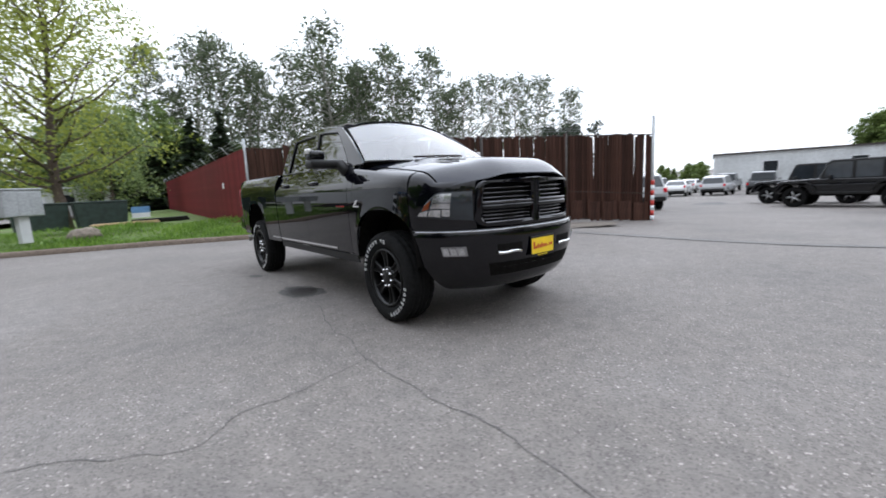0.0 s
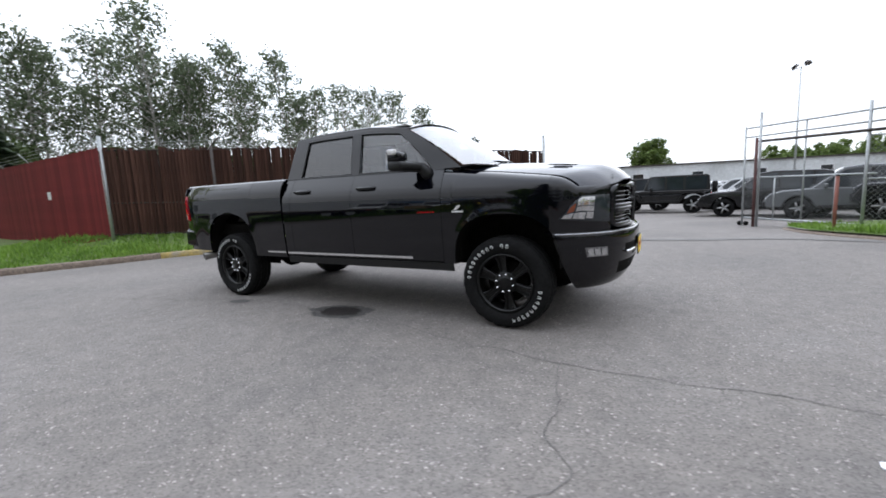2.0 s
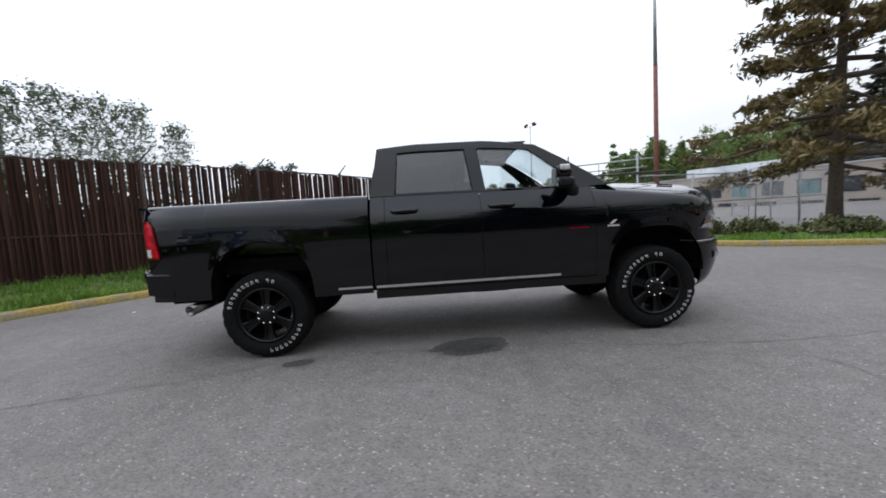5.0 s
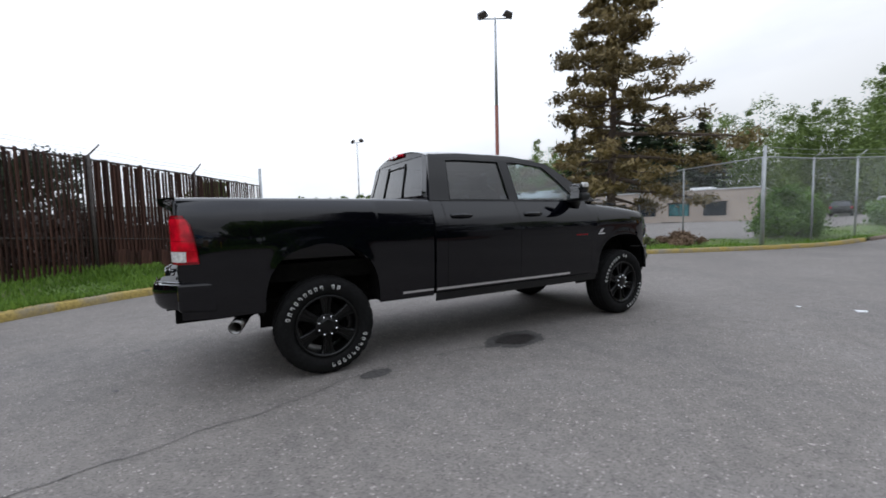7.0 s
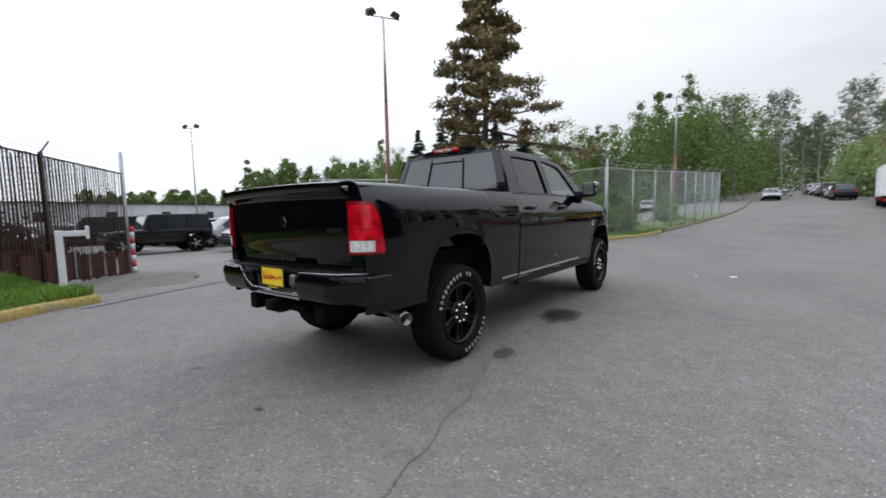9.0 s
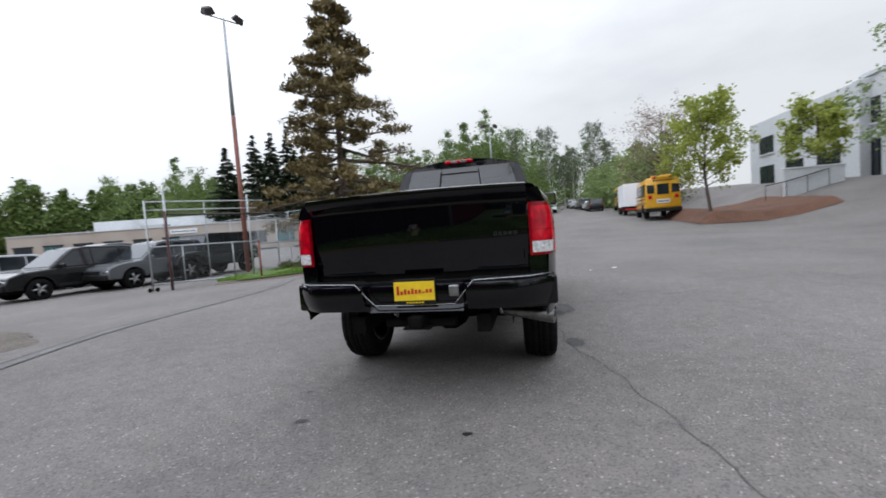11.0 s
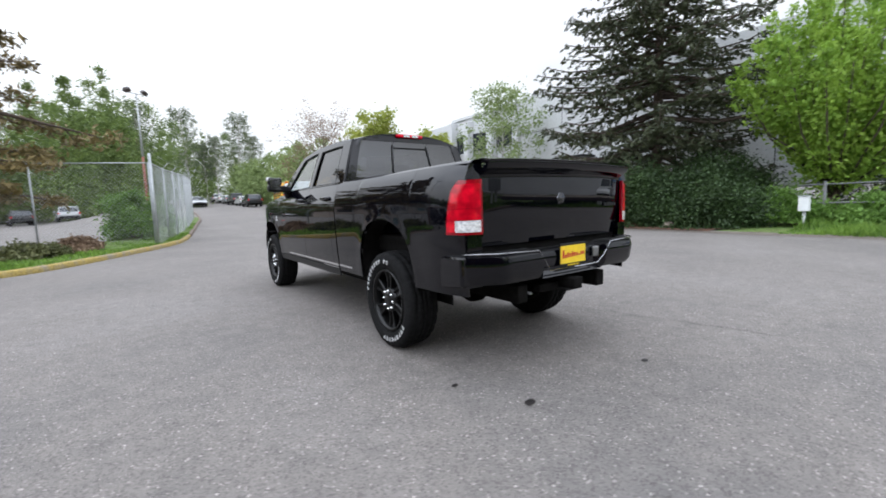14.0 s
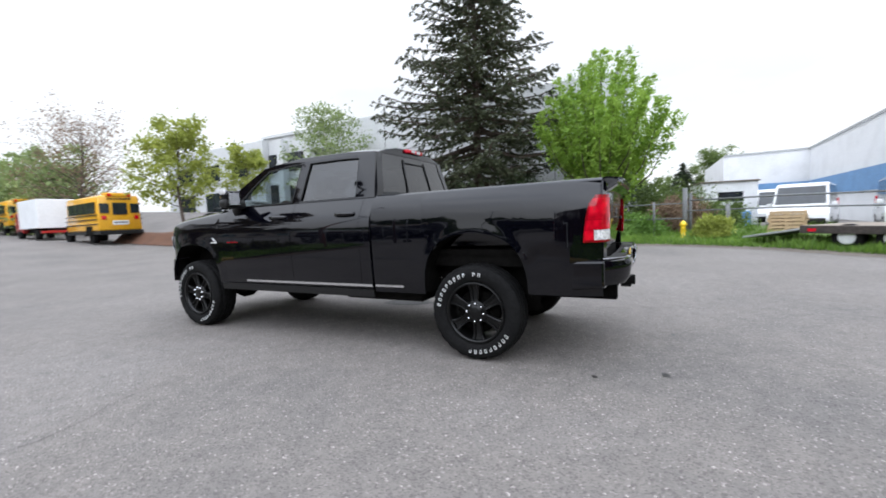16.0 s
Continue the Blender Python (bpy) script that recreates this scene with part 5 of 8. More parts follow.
def slat_fence():
    F = thing("slat_fence", "tall rusty brown slatted fence with dark posts and barbed wire arms", "fence")
    d = (EPOST - FPOST)
    L = d.length
    d.normalize()
    ang = math.atan2(d.y, d.x)
    wide, low, thin = slat_mesh(0.128, 1.0), slat_mesh(0.094, 0.62), slat_mesh(0.146, 1.0)
    for me in (wide, low, thin):
        me.materials.append(M_SLAT)
    rng = random.Random(4)

    def slat(me, p, z, turn, tall=1.0):
        o = new("slat", me)
        o.parent = F
        o.matrix_world = Matrix.Translation((p.x, p.y, z + rng.uniform(-0.03, 0.05))) @ Matrix.Rotation(ang + radians(turn + rng.uniform(-3, 3)), 4, "Z") @ Matrix.Rotation(radians(rng.uniform(-1.0, 1.0)), 4, "Y") @ Matrix.Diagonal((1, 1, tall, 1))
    # slats woven through the wire, all twisted the same way, with odd low boards near the gateway
    s = 0.05
    while s < L - 0.05:
        p = FPOST + d * s
        z = bank_z(p)
        f = s / L
        if rng.random() > 0.008:
            slat(wide if f < 0.8 else thin, p, z + 0.08, 40 if f < 0.6 else 27, 2.32 + 0.40 * f + rng.uniform(-0.03, 0.05))
        if f > 0.62 and s % 0.5 < 0.40:
            slat(low, p + Vector((d.y, -d.x)) * 0.05, z + 0.06, 4)
        s += 0.09
    for k in range(6):
        p = FPOST + d * (L * k / 5)
        z = bank_z(p)
        if k in (0, 5):
            tube("post", [(p.x, p.y, z - 0.3), (p.x, p.y, z + (3.40 if k else 2.78))], 0.05, M_GALV, F, "galvanised end post", 10)
        else:
            up = 0.08 * k
            tube("post", [(p.x, p.y, z - 0.3), (p.x, p.y, z + 2.5 + up)], 0.045, M_DKPOST, F, "", 10)
            q = Vector((d.y, -d.x)) * -0.25
            tube("wire_arm", [(p.x, p.y, z + 2.48 + up), (p.x + d.x * 0.26, p.y + d.y * 0.26, z + 2.76 + up)], 0.018, M_DKPOST, F, "", 6)
    link_mesh("wire_mesh", L, 2.5, 0.11, M_DKPOST, F, FPOST + Vector((d.y, -d.x)) * -0.09, d, lambda p: bank_z(p) + 0.05 + 0.3 * (p - FPOST).length / L)
    for h, g in ((0.10, 0.0), (0.97, 0.0), (2.40, 0.42)):
        tube("rail", [(p.x, p.y, bank_z(p) + h + g * t / 10) for t, p in ((t, FPOST + d * (L * t / 10)) for t in range(11))], 0.022, M_DKPOST, F, "", 6)
    for h in (2.55, 2.63):
        tube("barbed_wire", [(p.x, p.y, bank_z(p) + h + 0.40 * t / 20 + 0.02 * math.sin(t * 2.1)) for t, p in ((t, FPOST + d * (L * t / 20)) for t in range(21))], 0.005, M_GALV, F, "", 5)
    return F


slat_fence()


def red_fence():
    F = thing("red_panel_fence", "dark red slatted fence along a grass bank topped with barbed wire", "fence")
    a, b = Vector((-1.25, -10.6)), Vector((-2.6, -46.0))
    d = (b - a)
    L = d.length
    d.normalize()
    ang = math.atan2(d.y, d.x)
    me = slat_mesh(0.147, 3.02, 0.015)
    me.materials.append(M_SLAT_RED)
    n = int(L / 0.15)
    for k in range(n):
        p = a + d * (0.1 + k * 0.15)
        o = new("slat", me)
        o.parent = F
        o.matrix_world = Matrix.Translation((p.x, p.y, -0.10 + 0.012 * math.sin(k * 1.7) + (0.25 * k / n))) @ Matrix.Rotation(ang + radians(4), 4, "Z")
    for k in range(13):
        p = a + d * (L * k / 12)
        z = 0.35 + 0.25 * k / 12
        tube("post", [(p.x - 0.06, p.y, z - 0.3), (p.x - 0.06, p.y, z + 2.6)], 0.04, M_GALV, F, "", 8)
        tube("wire_arm", [(p.x, p.y, z + 2.55), (p.x + 0.25, p.y + 0.05, z + 2.85)], 0.018, M_GALV, F, "galvanised barbed wire arm", 6)
    for h, o in ((2.68, 0.08), (2.76, 0.16), (2.84, 0.24)):
        tube("barbed_wire", [(a.x + d.x * L * t / 16 + o, a.y + d.y * L * t / 16, 0.33 + 0.25 * t / 16 + h) for t in range(17)], 0.006, M_GALV, F, "", 5)
    box("notice", a.x + 0.02, a.x + 0.05, -14.5, -14.32, 1.62, 1.86, M_WHITE, F, "small white notice")
    return F


red_fence()


def chain_fence(label, pts, h, spacing, zf, pitch=0.11, top_first=0.0, arms=False, mid=None, post_r=0.03, end_r=0.05):
    F = thing("chain_link_fence", label, "fence")
    pts = [Vector(p) for p in pts]
    for si, (a, b) in enumerate(zip(pts, pts[1:])):
        d = b - a
        L = d.length
        d.normalize()
        link_mesh("wire_mesh", L, h, pitch, M_GALV, F, a, d, zf)
        n = max(1, round(L / spacing))
        for k in range(n + (1 if si == len(pts) - 2 else 0)):
            p = a + d * (L * k / n)
            big = k == 0 and si == 0
            tube("post", [(p.x, p.y, zf(p) - 0.3), (p.x, p.y, zf(p) + h + (top_first if big else 0.03))], end_r if big else post_r, M_GALV, F, "thick galvanised end post" if big else "", 10)
            if arms and not big:
                tube("wire_arm", [(p.x, p.y, zf(p) + h), (p.x + 0.22, p.y + 0.12, zf(p) + h + 0.25)], 0.015, M_GALV, F, "", 6)
        for hh in ([h - 0.02] + ([mid] if mid else [])):
            m = max(2, int(L / 2))
            tube("rail", [((a + d * (L * t / m)).x, (a + d * (L * t / m)).y, zf(a + d * (L * t / m)) + hh) for t in range(m + 1)], 0.022, M_GALV, F, "", 6)
        if arms:
            for o, hh in ((0.08, 0.10), (0.20, 0.24)):
                tube("barbed_wire", [((a + d * (L * t / 8)).x + o, (a + d * (L * t / 8)).y, zf(a + d * (L * t / 8)) + h + hh) for t in range(9)], 0.005, M_GALV, F, "", 5)
    return F


zn = lambda p: gz(p.x, p.y) + 0.10
chain_fence("tall galvanised chain-link fence along the rising road", [(-2.25, 13.3), (-1.35, 18.2), (-0.6, 22.6), (0.4, 31.2)], 2.95, 2.4, zn, 0.12, 0.32, arms=True)
chain_fence("galvanised chain-link fence crossing behind a pine", [(-2.3, 13.35), (-5.6, 14.5), (-11.0, 16.5), (-24, 22)], 2.95, 3.2, zn, 0.13)
chain_fence("grey chain-link yard fence with cross rails by a gateway", [(-8.85, 6.98), (-9.3, 9.2), (-9.9, 12.0), (-11.0, 16.4)], 2.05, 2.6, lambda p: gz(p.x, p.y) + 0.15, 0.12, 0.45, mid=1.05, end_r=0.034, post_r=0.026)


def gate_leaf():
    """Sliding gate frame standing open along the verge between tall guide posts."""
    G = thing("sliding_gate", "open galvanised sliding gate with tall guide posts and chain-link infill", "gate")
    a, b = Vector((-10.95, 4.95)), Vector((-8.85, 6.98))
    d = (b - a)
    L = d.length
    d.normalize()
    z = -0.12
    for x, y, h, r, m in ((-10.5, 5.22, 3.15, 0.035, M_GALV), (-10.43, 5.13, 2.45, 0.038, M_REDOLD), (-10.95, 4.93, 2.82, 0.026, M_GALV), (-8.85, 6.98, 2.95, 0.035, M_GALV)):
        tube("guide_post", [(x, y, z - 0.3), (x, y, z + h)], r, m, G, "dark rust-red post" if m is M_REDOLD else "", 10)
    for h, far, r in ((2.78, 0.5, 0.024), (2.52, 0.3, 0.022), (1.36, 0.2, 0.022), (0.18, 0.0, 0.028)):
        q = b + d * far
        tube("gate_rail", [(a.x, a.y, z + h), (q.x, q.y, z + h - 0.04)], r, M_GALV, G, "", 8)
    for t in (0.3, 0.55, 0.8):
        p = a + d * (L * t)
        tube("gate_stile", [(p.x, p.y, z + 0.15), (p.x, p.y, z + (2.78 if t == 0.55 else 1.36))], 0.02, M_GALV, G, "", 8)
    link_mesh("wire_mesh", L, 1.16, 0.08, M_GALV_OLD, G, a, d, lambda p: z + 0.2)
    q = b + d * 1.2
    tube("dark_pipe", [(a.x + 0.4, a.y + 0.25, z + 2.36), (q.x, q.y, z + 2.26)], 0.035, M_DKPOST, G, "dark painted pipe rail", 8)
    for o in (-0.10, 0.10):
        p = a + d * o
        lathe("caster_wheel", [(-0.02, 0.0), (-0.02, 0.065), (0.02, 0.065), (0.02, 0.0)], M_RUBBER, G, "small black caster wheel", 14, "x", (p.x, p.y, gz(p.x, p.y) + 0.068))
    return G


gate_leaf()

Q = thing("short_post", "short rust-red steel post on the grass verge", "post")
tube("post", [(-8.05, 6.3, -0.2), (-8.05, 6.3, 1.18)], 0.035, M_REDPOLE, Q, "", 10)
lathe("cap", [(1.18, 0.0), (1.18, 0.042), (1.21, 0.042), (1.22, 0.0)], M_DKPOST, Q, "", 12, "z", (-8.05, 6.3, 0.0))

# striped marker post at the end of the slatted fence
S = thing("marker_post", "red and white striped gateway marker post", "post")
for k in range(9):
    z0 = -0.33 + k * 0.16
    tube("band", [(-10.78, -0.98, z0), (-10.78, -0.98, z0 + 0.16)], 0.055, M_WHITE if k % 2 else mat("red_band_paint", (0.5, 0.04, 0.03), 0.5), S, "white band" if k % 2 else "red band", 12)

# white steel standpipe with a short arm, on the verge
B = thing("standpipe", "white painted steel standpipe with a short arm", "pipe")
bm = bmesh.new()
add_box(bm, -0.06, 0.06, -0.06, 0.06, -0.2, 1.18)
add_box(bm, 0.06, 0.42, -0.05, 0.05, 1.06, 1.17)
add_box(bm, 0.40, 0.46, -0.11, 0.11, 1.00, 1.26)
part("stand", bm, M_WHITE, B, smooth=False, bevel=0.012)
B.matrix_world = pose(-7.9, -2.96, -0.08, 0, 0, 80)


def lamp_post(x, y, h, heads, label, red=0.0, face=0.0, r=0.09):
    P = thing("street_lamp", label, "street lamp", at=pose(x, y, gz(x, y), 0, 0, face))
    tube("pole", [(0, 0, -0.1), (0, 0, max(red, 0.3))], [r, r * 0.86], M_REDPOLE if red else M_GALV, P, "rust-red painted lower pole" if red else "", 14)
    tube("upper_pole", [(0, 0, max(red, 0.3)), (0, 0, h)], [r * 0.82, r * 0.5], M_GALV, P, "pale weathered pole", 14)
    tube("cross_arm", [(-0.55, 0, h - 0.05), (0.55, 0, h - 0.05)], 0.03, M_GALV, P, "", 8)
    for k in range(heads):
        s = -1 if k == 0 else 1
        bm = bmesh.new()
        vs = add_box(bm, -0.22, 0.22, -0.16, 0.16, -0.12, 0.12)
        for q in vs:
            if q.co.z > 0:
                q.co.x *= 0.7
                q.co.y *= 0.7
        hd = part("lamp_head", bm, M_DKPOST, P, "dark floodlight head", smooth=False, bevel=0.02)
        hd.matrix_world = pose(x, y, gz(x, y), 0, 0, face) @ pose(s * 0.55, 0, h + 0.12, 35, s * 25, 0)
        g = box("lamp_glass", -0.19, 0.19, -0.13, 0.13, -0.128, -0.121, M_CLEAR_LENS, hd, "pale lamp glass")
    return P


lamp_post(-10.15, 8.4, 9.85, 2, "tall twin floodlight pole with rust-red lower part", 6.2, 60)
lamp_post(-36, 10.8, 9.6, 2, "distant floodlight pole standing in the car lot", 0, 30)
lamp_post(-2.3, 30.2, 8.7, 2, "floodlight pole on a rust-red post beside the road", 4.5, 30)


# ---------- trees and shrubs ----------
M_L_POPLAR = leaf_mat("poplar_leaves", (0.055, 0.078, 0.042), (0.18, 0.22, 0.125), 0.25)
M_L_BIRCH = leaf_mat("pale_birch_leaves", (0.11, 0.155, 0.05), (0.30, 0.38, 0.15), 0.35)
M_L_SPRING = leaf_mat("fresh_spring_leaves", (0.13, 0.25, 0.03), (0.36, 0.52, 0.085), 0.42)
M_L_YELLOW = leaf_mat("yellow_green_leaves", (0.16, 0.20, 0.03), (0.42, 0.46, 0.10), 0.45)
M_L_WOOD = leaf_mat("mixed_wood_leaves", (0.052, 0.086, 0.022), (0.19, 0.262, 0.068), 0.25)
M_L_PINE = leaf_mat("bronzed_pine_needles", (0.060, 0.048, 0.020), (0.27, 0.20, 0.08), 0.1)
M_L_SPRUCE = leaf_mat("dark_spruce_needles", (0.024, 0.031, 0.016), (0.092, 0.105, 0.052), 0.10)
M_L_HEDGE = leaf_mat("dark_juniper_foliage", (0.014, 0.028, 0.010), (0.055, 0.10, 0.028), 0.15)
M_L_BUSH = leaf_mat("bright_bush_leaves", (0.06, 0.13, 0.02), (0.21, 0.36, 0.075), 0.4)
M_L_THICKET = leaf_mat("brown_thicket_twigs", (0.022, 0.014, 0.011), (0.060, 0.040, 0.030), 0.1)
M_L_BRONZE = leaf_mat("sparse_bronze_leaves", (0.13, 0.08, 0.05), (0.30, 0.21, 0.14), 0.3)
M_L_OLIVE = leaf_mat("olive_ground_cover", (0.05, 0.058, 0.022), (0.165, 0.17, 0.07), 0.2)
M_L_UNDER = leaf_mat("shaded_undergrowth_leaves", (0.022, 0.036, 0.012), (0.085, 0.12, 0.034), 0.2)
M_L_DARK = leaf_mat("dark_cedar_foliage", (0.010, 0.019, 0.010), (0.040, 0.062, 0.027), 0.1)


def clump_leaves(rng, centres, radii, per, size, flat=0.7, droop=0.0):
    """Leaves scattered round clump centres."""
    n = len(centres) * per
    c = np.repeat(centres, per, 0)
    r = np.repeat(radii, per)[:, None]
    off = rng.normal(size=(n, 3)) * 0.52 * r
    off[:, 2] *= flat
    p = c + off
    ax = rand_dirs(rng, n)
    ay = np.cross(ax, rand_dirs(rng, n))
    ay /= np.linalg.norm(ay, axis=1, keepdims=True) + 1e-9
    ay[:, 2] -= droop
    s = size * (0.6 + 0.8 * rng.random((n, 1)))
    return p, ax * s * 0.55, ay * s


def broadleaf(label, h, r, seed, leaf, per=26, limbs=26, size=0.16, trunk_r=None, base=0.28, bark=None, lean=0.0, name="tree", clump=0.9, at=None):
    """Tapered trunk, forking limbs and a crown of many leaf clumps."""
    rng = np.random.default_rng(seed)
    T = thing(name, label, "tree")
    bm = bmesh.new()
    tr = trunk_r or h * 0.016
    tp = [(lean * h * (t ** 1.5) + 0.02 * h * math.sin(seed + 5 * t), 0.02 * h * math.cos(seed * 2 + 4 * t), h * 0.93 * t - 0.2 * (t == 0)) for t in np.linspace(0, 1, 9)]
    add_tube(bm, tp, [tr * (1.25 if i == 0 else (1 - 0.105 * i)) for i in range(9)], 9)
    cs, rs = [], []
    for k in range(limbs):
        t = base + (0.97 - base) * (k + rng.random()) / limbs
        i = min(7, int(t * 8))
        o = np.array(tp[i]) + (np.array(tp[i + 1]) - np.array(tp[i])) * (t * 8 - i)
        az = k * 2.4 + rng.normal() * 0.4
        tt = (t - base) / (1 - base)
        reach = r * (0.16 + 0.86 * math.sin(math.pi * (0.20 + 0.72 * tt)) ** 0.8) * (1 - 0.45 * tt) * (0.7 + 0.5 * rng.random())
        rise = float(min(reach * (0.45 + 0.75 * tt), h * 1.02 - o[2]))
        tip = o + np.array([math.cos(az) * reach, math.sin(az) * reach, rise])
        mid = o + (tip - o) * 0.5 + np.array([0, 0, -0.08 * reach])
        lr = tr * 0.38 * (1 - 0.6 * t)
        add_tube(bm, [o, mid, tip], [lr, lr * 0.6, lr * 0.2], 6)
        for q in (0.45, 0.72, 1.0):
            cs.append(o + (tip - o) * q + rng.normal(size=3) * 0.10 * r)
            rs.append(clump * r * 0.26 * (0.7 + 0.6 * rng.random()))
            if q > 0.5:
                sp = cs[-1] + rand_dirs(rng, 1)[0] * r * 0.22
                add_tube(bm, [o + (tip - o) * (q - 0.1), sp], [lr * 0.4, lr * 0.12], 5)
                cs.append(sp)
                rs.append(clump * r * 0.18)
    cs.append(np.array(tp[-1]))
    rs.append(clump * r * 0.2)
    part("trunk", bm, bark or M_BARK, T, "")
    p, ax, ay = clump_leaves(rng, np.array(cs), np.array(rs), per, size, 0.8)
    part_me("crown", quads_mesh("crown", p, ax, ay), leaf, T, "", smooth=False)
    if at is not None:
        T.matrix_world = at
    return T


def conifer(label, h, r, seed, leaf, whorls=26, per=11, base=0.08, size=0.30, droop=0.25, gaps=0.0, jag=0.3, name="conifer", bark=None, rough=1.0, pts=9, at=None, power=0.85, wide=0.22):
    """Straight tapered trunk with whorls of drooping boughs carrying flat sprays of needles."""
    rng = np.random.default_rng(seed)
    T = thing(name, label, "tree")
    bm = bmesh.new()
    tr = h * 0.017
    add_tube(bm, [(0.012 * h * math.sin(3 * t + seed), 0.010 * h * math.cos(2 * t), h * t - 0.2 * (t == 0)) for t in np.linspace(0, 1, 10)], [tr * (1.3 if i == 0 else 1 - 0.1 * i) + 0.01 for i in range(10)], 10)
    P, AX, AY = [], [], []
    for w in range(whorls):
        t = base + (0.985 - base) * (w / (whorls - 1)) ** 1.05
        z = h * t
        env = r * (1 - (t - base) / (1 - base)) ** power * min(1.0, 0.62 + (t - base) * 3.0)
        for k in range(per if t < 0.85 else max(4, per - 4)):
            if rng.random() < gaps:
                continue
            az = k * 2 * math.pi / per + w * 0.77 + rng.normal() * 0.22
            ln = max(0.25, env * (1 - jag + 2 * jag * rng.random() ** 1.2))
            dr = droop * (1.1 - t) + 0.05 * rng.normal()
            d = np.array([math.cos(az), math.sin(az), 0])
            zb = z + rng.normal() * 0.25 * h / whorls
            tip = np.array([0, 0, zb]) + d * ln + np.array([0, 0, -dr * ln * 0.75])
            mid = np.array([0, 0, zb]) + d * ln * 0.5 + np.array([0, 0, -dr * ln * 0.55 + 0.04])
            br = 0.010 + 0.006 * ln
            add_tube(bm, [(0, 0, zb + 0.05), mid, tip], [br * 1.6, br, br * 0.3], 5)
            nseg = max(4, int(pts * ln / r * 2.2 + 3))
            s = 0.22 + 0.80 * rng.random(nseg)
            pos = np.where(s[:, None] < 0.5, np.array([0, 0, zb]) + (mid - np.array([0, 0, zb])) * s[:, None] * 2, mid + (tip - mid) * (s[:, None] * 2 - 1))
            side = np.array([-d[1], d[0], 0])
            wid = wide * ln * (1.15 - s)[:, None] + 0.06
            pos = pos + side * rng.normal(size=(nseg, 1)) * wid + np.array([0, 0, 1.0]) * (rng.normal(size=(nseg, 1)) * 0.07 * rough - 0.05)
            dirv = d + side * rng.normal(size=(nseg, 1)) * 0.7 + np.array([0, 0, -0.35]) * (0.3 + rng.random((nseg, 1))) * (0.6 + droop)
            dirv /= np.linalg.norm(dirv, axis=1, keepdims=True)
            up = np.array([0, 0, 1.0]) + rng.normal(size=(nseg, 3)) * 0.45
            ax = np.cross(dirv, up)
            ax /= np.linalg.norm(ax, axis=1, keepdims=True) + 1e-9
            sz = size * (0.55 + 0.8 * rng.random((nseg, 1)))
            P.append(pos)
            AX.append(ax * sz * 0.36)
            AY.append(dirv * sz * 0.8)
    part("trunk", bm, bark or M_BARK, T, "")
    part_me("crown", quads_mesh("crown", np.concatenate(P), np.concatenate(AX), np.concatenate(AY)), leaf, T, "", smooth=False)
    if at is not None:
        T.matrix_world = at
    return T


def bush(label, rx, ry, h, seed, leaf, clumps=40, per=60, size=0.10, name="bush", at=None, cat="bush"):
    rng = np.random.default_rng(seed)
    B = thing(name, label, cat)
    d = rand_dirs(rng, clumps)
    d[:, 2] = np.abs(d[:, 2])
    f = 0.55 + 0.4 * rng.random((clumps, 1))
    c = d * f * np.array([rx, ry, h])
    c[:, 2] = np.clip(c[:, 2], 0.08 * h, None)
    rad = (0.22 + 0.22 * rng.random(clumps)) * min(rx, ry, h)
    p, ax, ay = clump_leaves(rng, c, rad, per, size, 0.85)
    p[:, 2] = np.clip(p[:, 2], 0.02, None)
    bm = bmesh.new()
    for k in range(9):
        e = c[k % clumps]
        add_tube(bm, [(0.1 * e[0], 0.1 * e[1], -0.1), tuple(e * 0.6), tuple(e)], [0.025, 0.015, 0.006], 5)
    part("stems", bm, M_BARK, B, "")
    part_me("foliage", quads_mesh("foliage", p, ax, ay), leaf, B, "", smooth=False)
    if at is not None:
        B.matrix_world = at
    return B


def on(x, y, dz=0.0, rz=0.0, s=1.0):
    return Matrix.Translation((x, y, gz(x, y) + dz)) @ Matrix.Rotation(radians(rz), 4, "Z") @ Matrix.Scale(s, 4)


